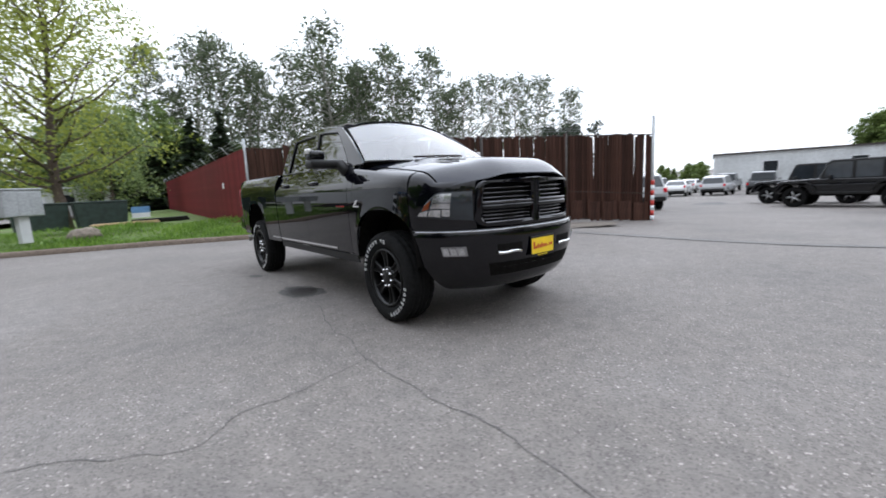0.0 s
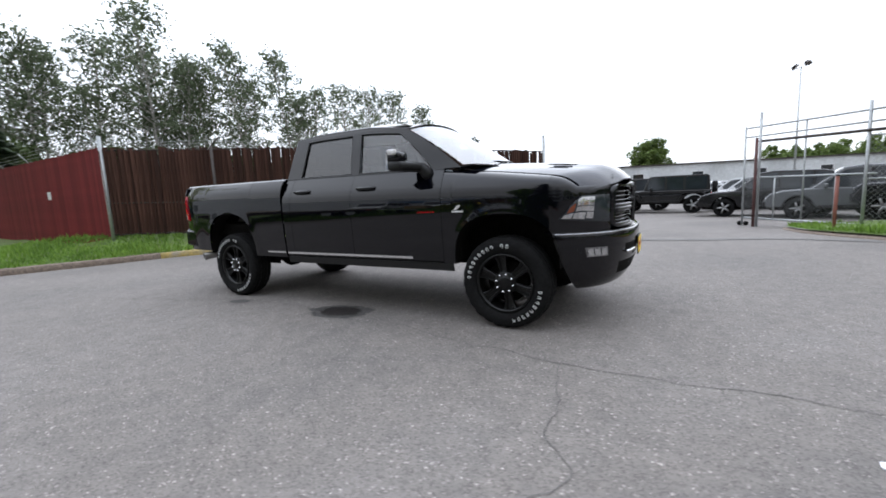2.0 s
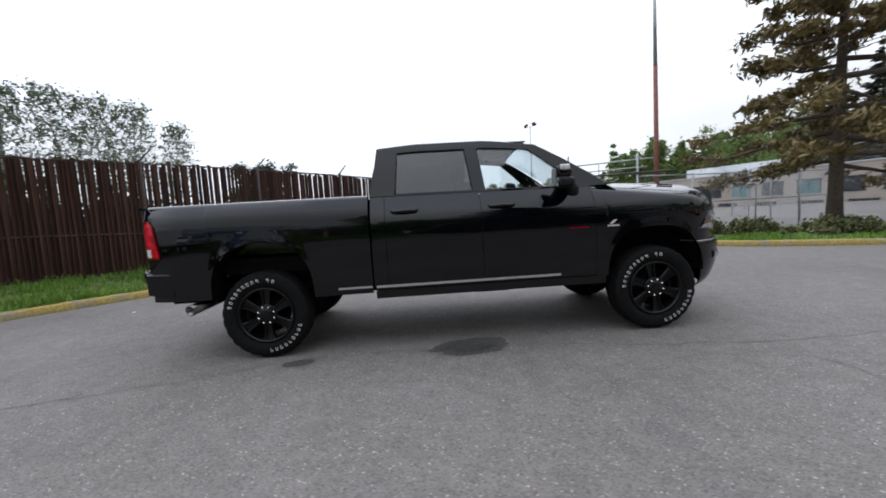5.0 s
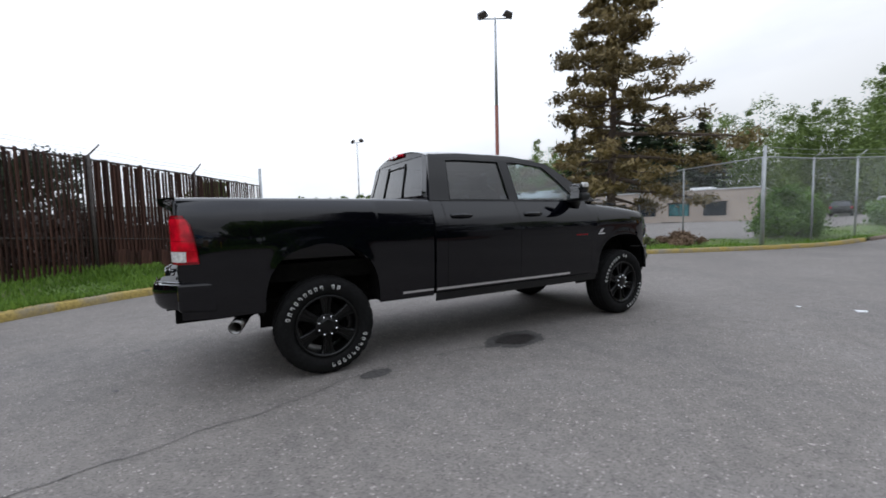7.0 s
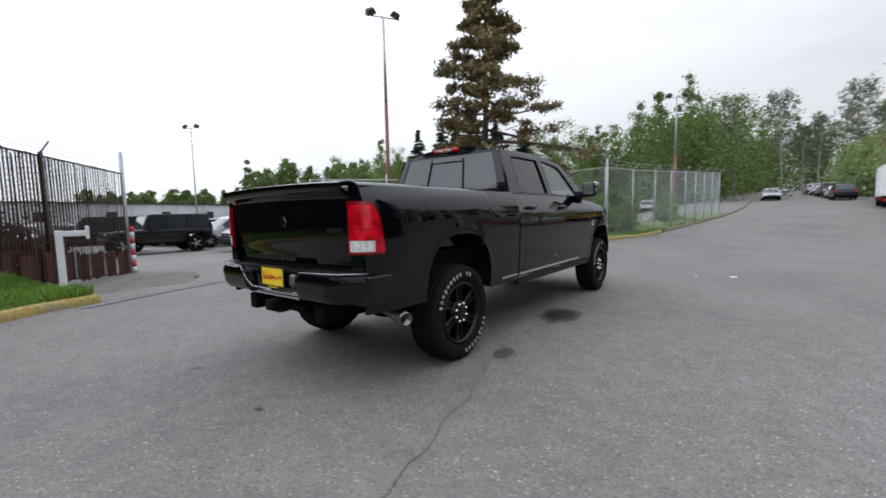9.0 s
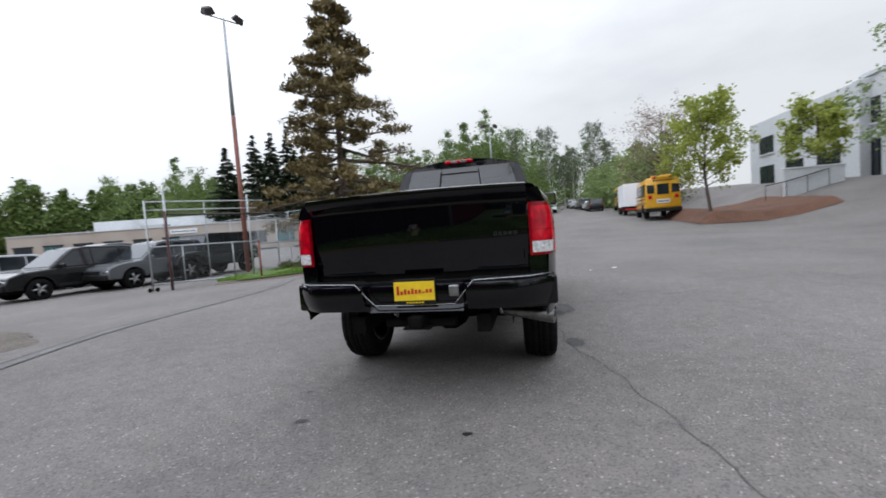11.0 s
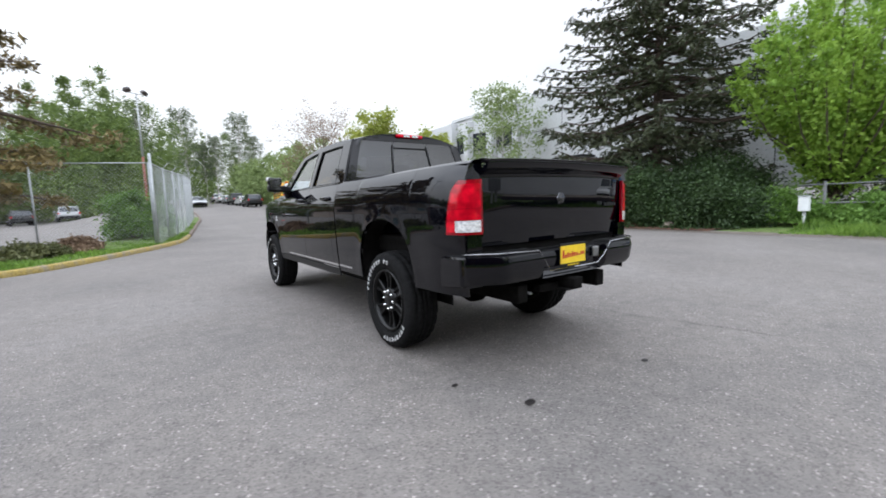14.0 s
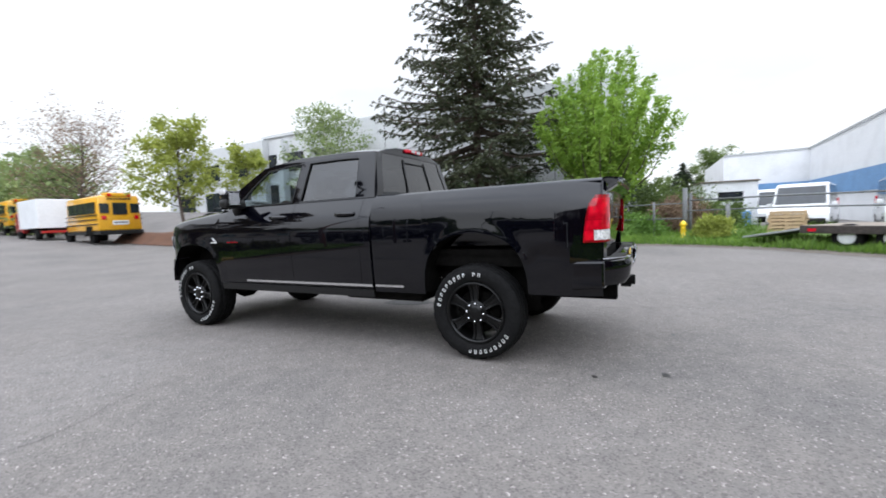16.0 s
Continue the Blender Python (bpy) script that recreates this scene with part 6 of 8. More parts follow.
# the bronzed pine on the north verge
def pine(label, h, seed, at):
    """Open, uneven crown: heavy horizontal boughs ending in flat clouds of needle tufts."""
    rng = np.random.default_rng(seed)
    T = thing("pine", label, "tree")
    bm = bmesh.new()
    tp = [(0.10 * math.sin(2.2 * t), 0.08 * math.cos(3 * t), h * t - 0.2 * (t == 0)) for t in np.linspace(0, 1, 12)]
    add_tube(bm, tp, [0.21 * (1.2 if i == 0 else 1 - 0.082 * i) + 0.012 for i in range(12)], 11)
    cs, rs = [], []
    boughs = 54
    for k in range(boughs):
        t = 0.16 + 0.80 * k / (boughs - 1)
        az = k * 2.4 + rng.normal() * 0.35
        prof = np.interp(t, [0.16, 0.24, 0.34, 0.45, 0.55, 0.65, 0.75, 0.86, 1.0], [3.6, 4.7, 4.2, 2.8, 2.8, 2.4, 1.9, 1.2, 0.5])
        ln = prof * (0.62 + 0.5 * rng.random()) * (1.03 + 0.24 * math.cos(az + radians(100 - 32)))
        d = np.array([math.cos(az), math.sin(az), 0])
        o = np.array([0, 0, h * t])
        sag = 0.16 if t < 0.4 else -0.05
        mid = o + d * ln * 0.5 + np.array([0, 0, -0.06 * ln])
        tip = o + d * ln + np.array([0, 0, -sag * ln])
        br = 0.018 + 0.014 * ln
        add_tube(bm, [o, mid, tip], [br * 1.3, br * 0.8, br * 0.3], 6)
        side = np.array([-d[1], d[0], 0])
        for q in (0.42, 0.6, 0.78, 0.95, 1.05):
            c = o + (tip - o) * q + side * rng.normal() * 0.22 * ln + np.array([0, 0, 0.10 + 0.12 * rng.normal()])
            cs.append(c)
            rs.append((0.30 + 0.30 * rng.random()) * (0.6 + 0.12 * ln))
            add_tube(bm, [o + (tip - o) * (q - 0.12), c], [br * 0.4, br * 0.15], 5)
    cs.append(np.array([0, 0, h]))
    rs.append(0.35)
    part("trunk", bm, M_BARK, T, "")
    p, ax, ay = clump_leaves(rng, np.array(cs), np.array(rs) * 0.95, 125, 0.10, 0.5)
    part_me("crown", quads_mesh("crown", p, ax * 0.7, ay * 1.25), M_L_PINE, T, "", smooth=False)
    T.matrix_world = at
    return T


pine("tall open-crowned pine with bronzed needles on a grass verge", 12.5, 11, on(-8.25, 13.45, 0.1, 100))
# spruce behind the juniper hedge
def spruce(label, h, r, seed, leaf, at):
    """Whorled boughs, each a fan of hanging branchlets thick with needle sprays, tips turned up."""
    rng = np.random.default_rng(seed)
    T = thing("spruce", label, "tree")
    bm = bmesh.new()
    add_tube(bm, [(0.05 * math.sin(3 * t), 0.05 * math.cos(2 * t), h * t - 0.2 * (t == 0)) for t in np.linspace(0, 1, 10)], [0.27 * (1.25 if i == 0 else 1 - 0.1 * i) + 0.012 for i in range(10)], 10)
    P, AX, AY = [], [], []
    boughs = 270
    for k in range(boughs):
        t = 0.04 + 0.95 * (k / (boughs - 1)) ** 0.95
        az = k * 2.39996 + rng.normal() * 0.3
        ln = max(0.3, r * (1 - t) ** 0.84 * min(1.0, 0.36 + 2.0 * t) * (0.62 + 0.50 * rng.random()))
        d = np.array([math.cos(az), math.sin(az), 0])
        side = np.array([-d[1], d[0], 0])
        o = np.array([0, 0, h * t + rng.normal() * 0.12])
        sag = (0.26 - 0.42 * t + 0.06 * rng.normal()) * ln
        bend = lambda q: o + d * ln * q + np.array([0, 0, -sag * math.sin(q * 2.1) + 0.10 * ln * q ** 3])
        br = 0.012 + 0.008 * ln
        add_tube(bm, [tuple(bend(q)) for q in (0, 0.45, 0.8, 1.0)], [br * 1.5, br, br * 0.6, br * 0.25], 5)
        nb = int(5 + 2.4 * ln)
        for j in range(nb):
            q = 0.18 + 0.84 * (j + rng.random() * 0.6) / nb
            bl = (0.26 + 0.30 * ln * (1.06 - q)) * (0.7 + 0.5 * rng.random())
            sg = 1 if j % 2 else -1
            v = d * 0.75 + side * sg * (0.85 + 0.2 * rng.normal()) + np.array([0, 0, -0.22 + 0.12 * rng.normal()])
            v = v / np.linalg.norm(v)
            c0 = bend(min(q, 1.0))
            m = int(9 + 14 * bl)
            s = rng.random((m, 1))
            pos = c0 + v * s * bl + rng.normal(size=(m, 3)) * np.array([0.05, 0.05, 0.035]) + np.array([0, 0, -0.22]) * bl * s ** 2
            dv = v + rng.normal(size=(m, 3)) * 0.45 + np.array([0, 0, -0.15])
            dv /= np.linalg.norm(dv, axis=1, keepdims=True)
            ax = np.cross(dv, np.array([0, 0, 1.0]) + rng.normal(size=(m, 3)) * 0.6)
            ax /= np.linalg.norm(ax, axis=1, keepdims=True) + 1e-9
            sz = 0.135 * (0.6 + 0.7 * rng.random((m, 1)))
            P.append(pos)
            AX.append(ax * sz * 0.34)
            AY.append(dv * sz * 0.85)
    part("trunk", bm, M_BARK, T, "")
    part_me("crown", quads_mesh("crown", np.concatenate(P), np.concatenate(AX), np.concatenate(AY)), leaf, T, "", smooth=False)
    T.matrix_world = at
    return T


def maple(label, h, r, seed, leaf, at):
    """Many stems fanning up from the base, with upright leafy shoots that leave a feathered outline."""
    rng = np.random.default_rng(seed)
    T = thing("maple", label, "tree")
    bm = bmesh.new()
    add_tube(bm, [(0, 0, -0.2), (0.03, 0.02, 0.8), (0.05, 0.0, 2.0)], [0.17, 0.13, 0.10], 10)
    P = []
    for k in range(40):
        az = k * 2.39996
        w = math.sqrt((k + 0.5) / 40)
        top = np.array([math.cos(az) * r * w, math.sin(az) * r * w, h * (1.0 - 0.42 * w ** 1.7) * (0.92 + 0.12 * rng.random())])
        o = np.array([0.04, 0, 0.5 + 1.4 * rng.random()])
        mid = o + (top - o) * 0.45 + np.array([math.cos(az), math.sin(az), 0]) * 0.22 * r * w
        add_tube(bm, [o, mid, top], [0.045, 0.028, 0.006], 5)
        for j in range(22):
            q = 0.10 + 0.90 * (j + rng.random()) / 22
            c = (1 - q) ** 2 * o + 2 * q * (1 - q) * mid + q * q * top
            v = np.array([math.cos(az), math.sin(az), 0]) * 0.42 * w + rng.normal(size=3) * 0.34 + np.array([0, 0, 0.85])
            v /= np.linalg.norm(v)
            sl = (0.55 + 0.55 * rng.random()) * (1.15 - 0.45 * q)
            n_ = 52
            s = rng.random((n_, 1)) ** 0.8
            P.append(c + v * s * sl + rng.normal(size=(n_, 3)) * (0.17 + 0.12 * (1 - q)) * (1.2 - s))
            if j % 4 == 0:
                add_tube(bm, [tuple(c), tuple(c + v * sl)], [0.008, 0.003], 4)
    p = np.concatenate(P)
    n_ = len(p)
    ax = rand_dirs(rng, n_)
    ay = np.cross(ax, rand_dirs(rng, n_))
    ay /= np.linalg.norm(ay, axis=1, keepdims=True) + 1e-9
    s = 0.078 * (0.6 + 0.8 * rng.random((n_, 1)))
    part("trunk", bm, M_BARK, T, "")
    part_me("crown", quads_mesh("crown", p, ax * s * 0.55, ay * s), leaf, T, "", smooth=False)
    T.matrix_world = at
    return T


spruce("large dark green spruce rising above a juniper hedge", 17.0, 8.2, 12, M_L_SPRUCE, on(17.9, 5.5, 0.2))
# bright maple
maple("bright spring-green maple with fine upright twigs", 8.6, 3.4, 13, M_L_SPRING, on(17.6, -1.0, 0.2))
for k, (x, y, rx, ry, hh) in enumerate(((15.5, 6.4, 1.2, 1.5, 2.3), (17.2, 8.2, 1.9, 1.3, 2.5), (14.4, 4.2, 1.8, 2.0, 2.6), (14.6, 1.8, 1.8, 1.8, 2.0), (17.0, 2.6, 2.2, 2.2, 3.0), (18.5, 8.6, 2.2, 1.6, 2.6))):
    bush("dark green juniper bush with feathery sprays beside the asphalt", rx, ry, hh, 30 + k, M_L_HEDGE, 60, 480, 0.052, "juniper_bush", on(x, y, 0.1))
for k, (x, y, rx, ry, hh, m) in enumerate(((15.6, -2.6, 1.3, 1.2, 1.0, M_L_BUSH), (17.0, -4.2, 1.6, 1.3, 1.7, M_L_BRONZE), (15.6, -0.4, 1.2, 1.2, 1.1, M_L_BUSH), (17.5, -5.8, 1.4, 1.2, 1.3, M_L_WOOD), (20.0, -4.0, 2.0, 2.0, 2.6, M_L_WOOD), (12.9, -5.1, 0.62, 0.55, 0.85, M_L_YELLOW), (22, -1.5, 2.2, 2.2, 3.2, M_L_HEDGE))):
    bush("overgrown leafy shrub on the roadside verge", rx, ry, hh, 50 + k, m, 40, 200, 0.055, "shrub", on(x, y, 0.25))
bush("round green bush behind a chain-link fence", 1.2, 1.7, 2.0, 70, M_L_BUSH, 44, 260, 0.06, "bush", on(-2.95, 17.0, 0.1))
bush("green bush overgrowing a chain-link fence", 0.8, 1.4, 1.7, 71, M_L_BUSH, 30, 80, 0.09, "bush", on(-1.7, 24.0, 0.1))
for k, (x, y, rx, ry, hh) in enumerate(((-6.4, 9.0, 1.1, 0.8, 0.42), (-5.2, 10.4, 1.0, 0.8, 0.45), (-4.3, 12.2, 0.8, 0.9, 0.40), (-7.6, 8.3, 0.9, 0.7, 0.45))):
    bush("low spreading ground-cover shrub on a grass verge", rx, ry, hh, 80 + k, M_L_BRONZE if k == 2 else M_L_OLIVE, 30, 170, 0.045, "shrub", on(x, y, 0.12))

# small street trees by the office block
broadleaf("small yellow-green street tree on a bark bank", 7.0, 2.6, 21, M_L_YELLOW, per=46, limbs=24, size=0.11, base=0.3, name="street_tree", at=on(11.3, 22.2, 0.1), clump=0.75)
broadleaf("bare bronze-leaved tree behind parked buses", 9.5, 4.4, 22, M_L_BRONZE, per=14, limbs=60, size=0.09, base=0.12, name="bronze_tree", at=on(13.6, 39.5))
broadleaf("drooping green birch against a concrete office block", 7.2, 3.0, 23, M_L_BIRCH, per=40, limbs=26, size=0.10, base=0.22, bark=M_BIRCH, name="birch", at=on(19.7, 18.2), clump=0.8)
broadleaf("young yellow-green tree before an office block", 5.4, 2.0, 24, M_L_YELLOW, per=36, limbs=18, size=0.13, base=0.3, name="street_tree", at=on(19.6, 26.8))

# near tree on the south lawn
broadleaf("spreading spring tree with thin yellow-green foliage on a lawn", 10.5, 4.1, 26, M_L_YELLOW, per=62, limbs=40, size=0.085, trunk_r=0.24, base=0.16, name="lawn_tree", at=on(4.0, -20.0, 0.3, 40), clump=1.05)

broadleaf("soft green tree at the back of the lawn", 8.0, 3.5, 28, M_L_BIRCH, per=70, limbs=34, size=0.11, base=0.12, name="spring_tree", at=on(2.2, -36.0, 0.2))
# row of tall poplars behind the south fence
p1 = broadleaf("tall slender poplar behind a slatted fence", 27, 4.3, 31, M_L_POPLAR, per=10, limbs=74, size=0.215, trunk_r=0.27, base=0.38, bark=M_BIRCH, name="poplar", clump=0.76, at=on(-27.5, -61, -0.4, 0, 0.92))
p2 = broadleaf("tall thin-crowned poplar with pale trunk", 24.5, 3.9, 32, M_L_POPLAR, per=9, limbs=66, size=0.215, trunk_r=0.24, base=0.40, bark=M_BIRCH, name="poplar", clump=0.66, lean=0.05, at=on(-32.3, -58, -0.4, 30, 0.85))
tagged(p1, group="poplar row")
tagged(p2, group="poplar row")
rngp = random.Random(8)
for x, y, hh in ((-3.5, -62.6, 21.0), (-9.1, -61.8, 22.0), (-12.5, -61.1, 23.2), (-15.7, -60.3, 24.2), (-19.7, -59.0, 19.2), (-25.8, -56.5, 26.0), (-29.7, -54.5, 20.6), (-34.6, -51.6, 23.0), (-39.7, -47.8, 22.3), (-43.2, -44.9, 18.0), (-46.3, -41.8, 18.5), (-48.8, -39.0, 18.1), (-50.9, -36.4, 17.4), (-53.5, -32.8, 15.3), (-22.5, -62.0, 23.0), (-37.0, -53.0, 19.5), (-6.4, -63.5, 19), (-32.2, -55.5, 21), (-41.5, -47.5, 20), (-17.5, -63, 20), (-27.5, -58.5, 19)):
    copy_thing(p1 if rngp.random() < 0.55 else p2, on(x, y, -0.4, rngp.uniform(0, 360), hh / 22.6))
# poplars far up the road
for x, y, hh in ((-10.4, 89, 21), (-6, 92, 18), (-2, 90, 19.5), (4.9, 90, 19), (8, 92, 15), (10.4, 90, 16.5), (14.3, 89.5, 18.5), (18, 92, 16)):
    copy_thing(p1 if rngp.random() < 0.5 else p2, on(x, y, -0.4, rngp.uniform(0, 360), hh / 24.5))


def woods(name, label, pts, hmin, hmax, count, seed, leaf, depth=14, size=0.7, conif=0.3, per=34):
    """A far belt of mixed woodland as one mass of leaf clumps."""
    rng = np.random.default_rng(seed)
    P = np.array(pts, float)
    cs, rs = [], []
    for k in range(count):
        i = rng.integers(0, len(P) - 1)
        q = P[i] + (P[i + 1] - P[i]) * rng.random()
        q = q + rng.normal(size=2) * depth * 0.4
        h = hmin + (hmax - hmin) * rng.random()
        g = gz(q[0], q[1])
        con = rng.random() < conif
        for z in np.linspace(0.08, 0.97, 9):
            w = h * (0.16 * (1 - z) + 0.015 if con else 0.22 * math.sin(math.pi * min(1, 0.15 + 0.82 * z)) + 0.02)
            for j in range(2):
                cs.append([q[0] + rng.normal() * w * 0.7, q[1] + rng.normal() * w * 0.7, g + h * z * (0.97 + 0.06 * rng.random())])
                rs.append(w * 0.75 + 0.3)
    p, ax, ay = clump_leaves(rng, np.array(cs), np.array(rs) * 0.9, per, size * 0.48, 0.9)
    return tagged(part_me(name, quads_mesh(name, p, ax, ay), leaf, smooth=False), label, "woodland", kind="stuff")


woods("woodland", "mixed green woodland beyond the warehouse", [(-70, 62), (-45, 72), (-22, 76), (-12, 74), (-7, 64)], 9, 17, 120, 41, M_L_WOOD, 12, 0.36, 0.3, 80)
woods("woodland", "distant trees along the rising road", [(-6, 62), (-7, 90), (-5, 120), (4, 135), (20, 130)], 10, 19, 80, 42, M_L_WOOD, 7, 0.42, 0.45, 80)
woods("woodland", "hedgerow trees east of the road", [(15.5, 44), (15, 56), (14, 68), (13, 88)], 4, 8, 50, 43, M_L_BIRCH, 3, 0.4, 0.0)
woods("woodland", "low tree line beyond the car lot", [(-150, -60), (-144, -12), (-138, 18)], 3.5, 6, 60, 44, M_L_WOOD, 10, 0.7, 0.1, 60)
woods("woodland", "wooded hillside beyond the car lot", [(-118, 62), (-110, 76), (-98, 88), (-84, 98)], 9, 18, 100, 48, M_L_WOOD, 8, 0.8, 0.3, 70)
woods("woodland", "low wooded rise behind the long white shed", [(-136, 26), (-130, 38), (-122, 52)], 6, 9.5, 50, 49, M_L_WOOD, 7, 0.7, 0.2, 70)
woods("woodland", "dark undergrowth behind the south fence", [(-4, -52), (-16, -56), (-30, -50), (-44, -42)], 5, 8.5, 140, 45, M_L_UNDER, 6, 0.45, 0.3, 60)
woods("woodland", "dark trees beyond the south lawn", [(-6, -54), (3, -60), (14, -58), (26, -50)], 6, 12, 80, 46, M_L_WOOD, 8, 0.55, 0.2)
woods("woodland", "trees beyond the storage yard", [(68, -20), (70, -8), (64, 4)], 3.5, 6, 26, 47, M_L_WOOD, 5, 0.4, 0.1)
conifer("dense dark conifer beyond the storage yard", 6.9, 3.1, 120, M_L_DARK, whorls=22, per=11, base=0.04, size=0.34, droop=0.2, jag=0.25, name="cedar", pts=14, at=on(57.2, -6.6))
broadleaf("dull green tree beyond the white cabin", 8.8, 3.4, 121, M_L_WOOD, per=60, limbs=26, size=0.15, base=0.2, name="yard_tree", at=on(66.5, -11.2))
for k, (x, y, h) in enumerate(((-33, 57, 17), (-36.5, 59, 16), (-30, 61, 15), (-47.3, 53.6, 16.5), (-43.9, 56.2, 18.5), (-41.8, 58, 19), (-39.3, 59, 20))):
    conifer("tall dark cedar behind the warehouse", h, 4.4, 90 + k, M_L_DARK, whorls=30, per=11, base=0.05, size=0.46, droop=0.2, jag=0.4, name="cedar", pts=16, at=on(x, y))
for k, (x, y, h) in enumerate(((-2.5, -50, 9.5), (1.5, -52, 8.5), (4.6, -48, 8), (-5.5, -47, 10), (-8.6, -48, 11))):
    conifer("dark evergreen at the back of the lawn", h, 2.8, 95 + k, M_L_DARK, whorls=20, per=9, base=0.02, size=0.5, droop=0.2, jag=0.25, name="cedar", pts=12, at=on(x, y))
broadleaf("round-headed tree beyond the white lot building", 8.6, 3.4, 27, M_L_WOOD, per=60, limbs=30, size=0.26, base=0.35, name="round_tree", at=on(-84, -1.8))
for k in range(9):
    f = k / 8
    bush("dark brown leafless thicket close behind the slatted fence", 1.1, 1.1, 2.7 - 1.15 * f + 0.25 * math.sin(k * 2.3), 110 + k, M_L_THICKET, 46, 150, 0.075, "thicket_bush", Matrix.Translation((-3.7 - 8.3 * f, -11.4 + 8.0 * f, 0.35 - 0.65 * f)))
for k, (x, y, h, r) in enumerate(((-17.0, -8.5, 4.2, 1.8),)):
    broadleaf("dark shrubby tree close behind the slatted fence", h, r, 60 + k, M_L_DARK, per=110, limbs=22, size=0.075, base=0.1, name="shrub_tree", at=on(x, y))


# ---------- buildings ----------
def office_block():
    """Two-storey concrete office: a plain projecting block and a recessed glazed wing."""
    H = thing("office_block", "pale concrete two-storey office block with dark glazing", "office building")
    z0 = 1.6
    box("end_block_wall", 23.0, 36.0, -2.0, 19.4, z0, 9.5, M_CONC, H, bevel=0.03)
    for k, y in enumerate((2.3, 6.6, 10.9, 15.2)):
        box("panel_joint", 22.985, 23.01, y, y + 0.03, z0, 9.4, M_TRIM, H)
    box("panel_joint", 22.985, 23.01, -2.0, 19.4, 6.6, 6.63, M_TRIM, H)
    box("wing_wall", 25.0, 36.0, 19.4, 31.0, z0, 9.7, M_CONC, H, bevel=0.03)
    box("far_wing_wall", 24.4, 36.0, 31.0, 46.0, z0, 9.5, M_CONC, H, bevel=0.03)
    box("parapet", 24.8, 25.3, 19.4, 31.0, 9.7, 9.95, M_CONC, H)
    for y in (21.2, 24.6, 28.0, 30.6):
        box("pier", 24.2, 25.02, y - 0.35, y + 0.35, z0, 9.3 if y < 30 else 9.5, M_CONC, H, bevel=0.02)
    for a, b in ((21.6, 24.2), (25.0, 27.6), (28.4, 30.2)):
        for zz, hh in ((2.4, 2.8), (6.3, 1.8)):
            w = new("window")
            w.parent = H
            box("pane", 24.93, 24.99, a, b, zz, zz + hh, M_DARKGLASS, w, "dark glazing")
            for t in (0.0, 0.33, 0.66, 1.0):
                y = a + (b - a) * t
                box("mullion", 24.88, 24.995, y - 0.04, y + 0.04, zz, zz + hh, M_TRIM, w)
            box("sill", 24.80, 25.0, a - 0.1, b + 0.1, zz - 0.12, zz, M_CONC, w)
    for a, b in ((32.5, 35.0), (37.0, 39.5), (41.5, 44.0)):
        for zz, hh in ((2.8, 2.1), (6.1, 1.7)):
            w = new("window")
            w.parent = H
            box("pane", 24.33, 24.395, a, b, zz, zz + hh, M_DARKGLASS, w, "dark glazing")
            box("sill", 24.22, 24.4, a - 0.1, b + 0.1, zz - 0.12, zz, M_CONC, w)
            box("mullion", 24.29, 24.395, (a + b) / 2 - 0.04, (a + b) / 2 + 0.04, zz, zz + hh, M_TRIM, w)
    w = new("window")
    w.parent = H
    box("pane", 22.95, 22.995, 17.2, 18.2, 1.9, 4.3, M_DARKGLASS, w, "dark door glazing")
    # entrance steps and canopy
    for k in range(6):
        box("step", 22.2 - 0.3 * k, 22.5 - 0.3 * k, 19.6, 21.3, z0 + 0.0, z0 + 1.1 - 0.18 * k, M_CONC, H)
    box("canopy", 21.6, 23.0, 12.4, 15.0, 4.1, 4.25, M_TRIM, H, "dark steel canopy")
    for k in range(7):
        box("stair_tread", 21.6 + 0.0, 22.7, 12.2 - 0.28 * k, 12.45 - 0.28 * k, z0 + 2.1 - 0.2 * k, z0 + 2.15 - 0.2 * k, M_GALV, H)
    tube("stair_rail", [(21.65, 12.5, z0 + 3.1), (21.65, 10.4, z0 + 1.6)], 0.03, M_TRIM, H, "", 6)
    return H


office_block()


def forecourt_wall():
    """Low white wall with a sloping handrail in front of the office entrance."""
    W = thing("forecourt_wall", "low white rendered wall with a dark handrail above a mulch bank", "wall")
    z = gz(18.5, 26.0)
    box("wall", 17.2, 20.6, 25.9, 26.15, z - 0.5, z + 1.55, M_CONC, W, bevel=0.02)
    box("coping", 17.12, 20.68, 25.84, 26.21, z + 1.55, z + 1.63, M_WHITE, W, "white coping", bevel=0.015)
    tube("handrail", [(16.0, 25.7, z + 0.55), (17.2, 25.75, z + 0.75), (19.6, 25.78, z + 1.35)], 0.03, M_TRIM, W, "dark handrail", 8)
    for x, h in ((16.0, 0.55), (17.2, 0.75), (18.4, 1.05), (19.6, 1.35)):
        tube("baluster", [(x, 25.72, gz(x, 25.7) - 0.2), (x, 25.72, z + h)], 0.02, M_TRIM, W, "", 6)


forecourt_wall()


def bank():
    bm = bmesh.new()

    def f(u, v):
        x, y = 10.4 + 6.5 * u, 21.0 + 8.0 * v - 1.0 * u
        e = min(u / 0.15, v / 0.12, 1)
        return (x, y, gz(x, y) + 0.03 + 0.75 * sstep(0, 1, e) * (1 - 0.6 * u) + 0.05 * noise.noise((x, y, 5)))
    add_grid(bm, f, 26, 24)
    tagged(part("mulch_bank", bm, M_MULCH), "reddish bark mulch bank below the office block", "mulch bank", kind="structure")


bank()


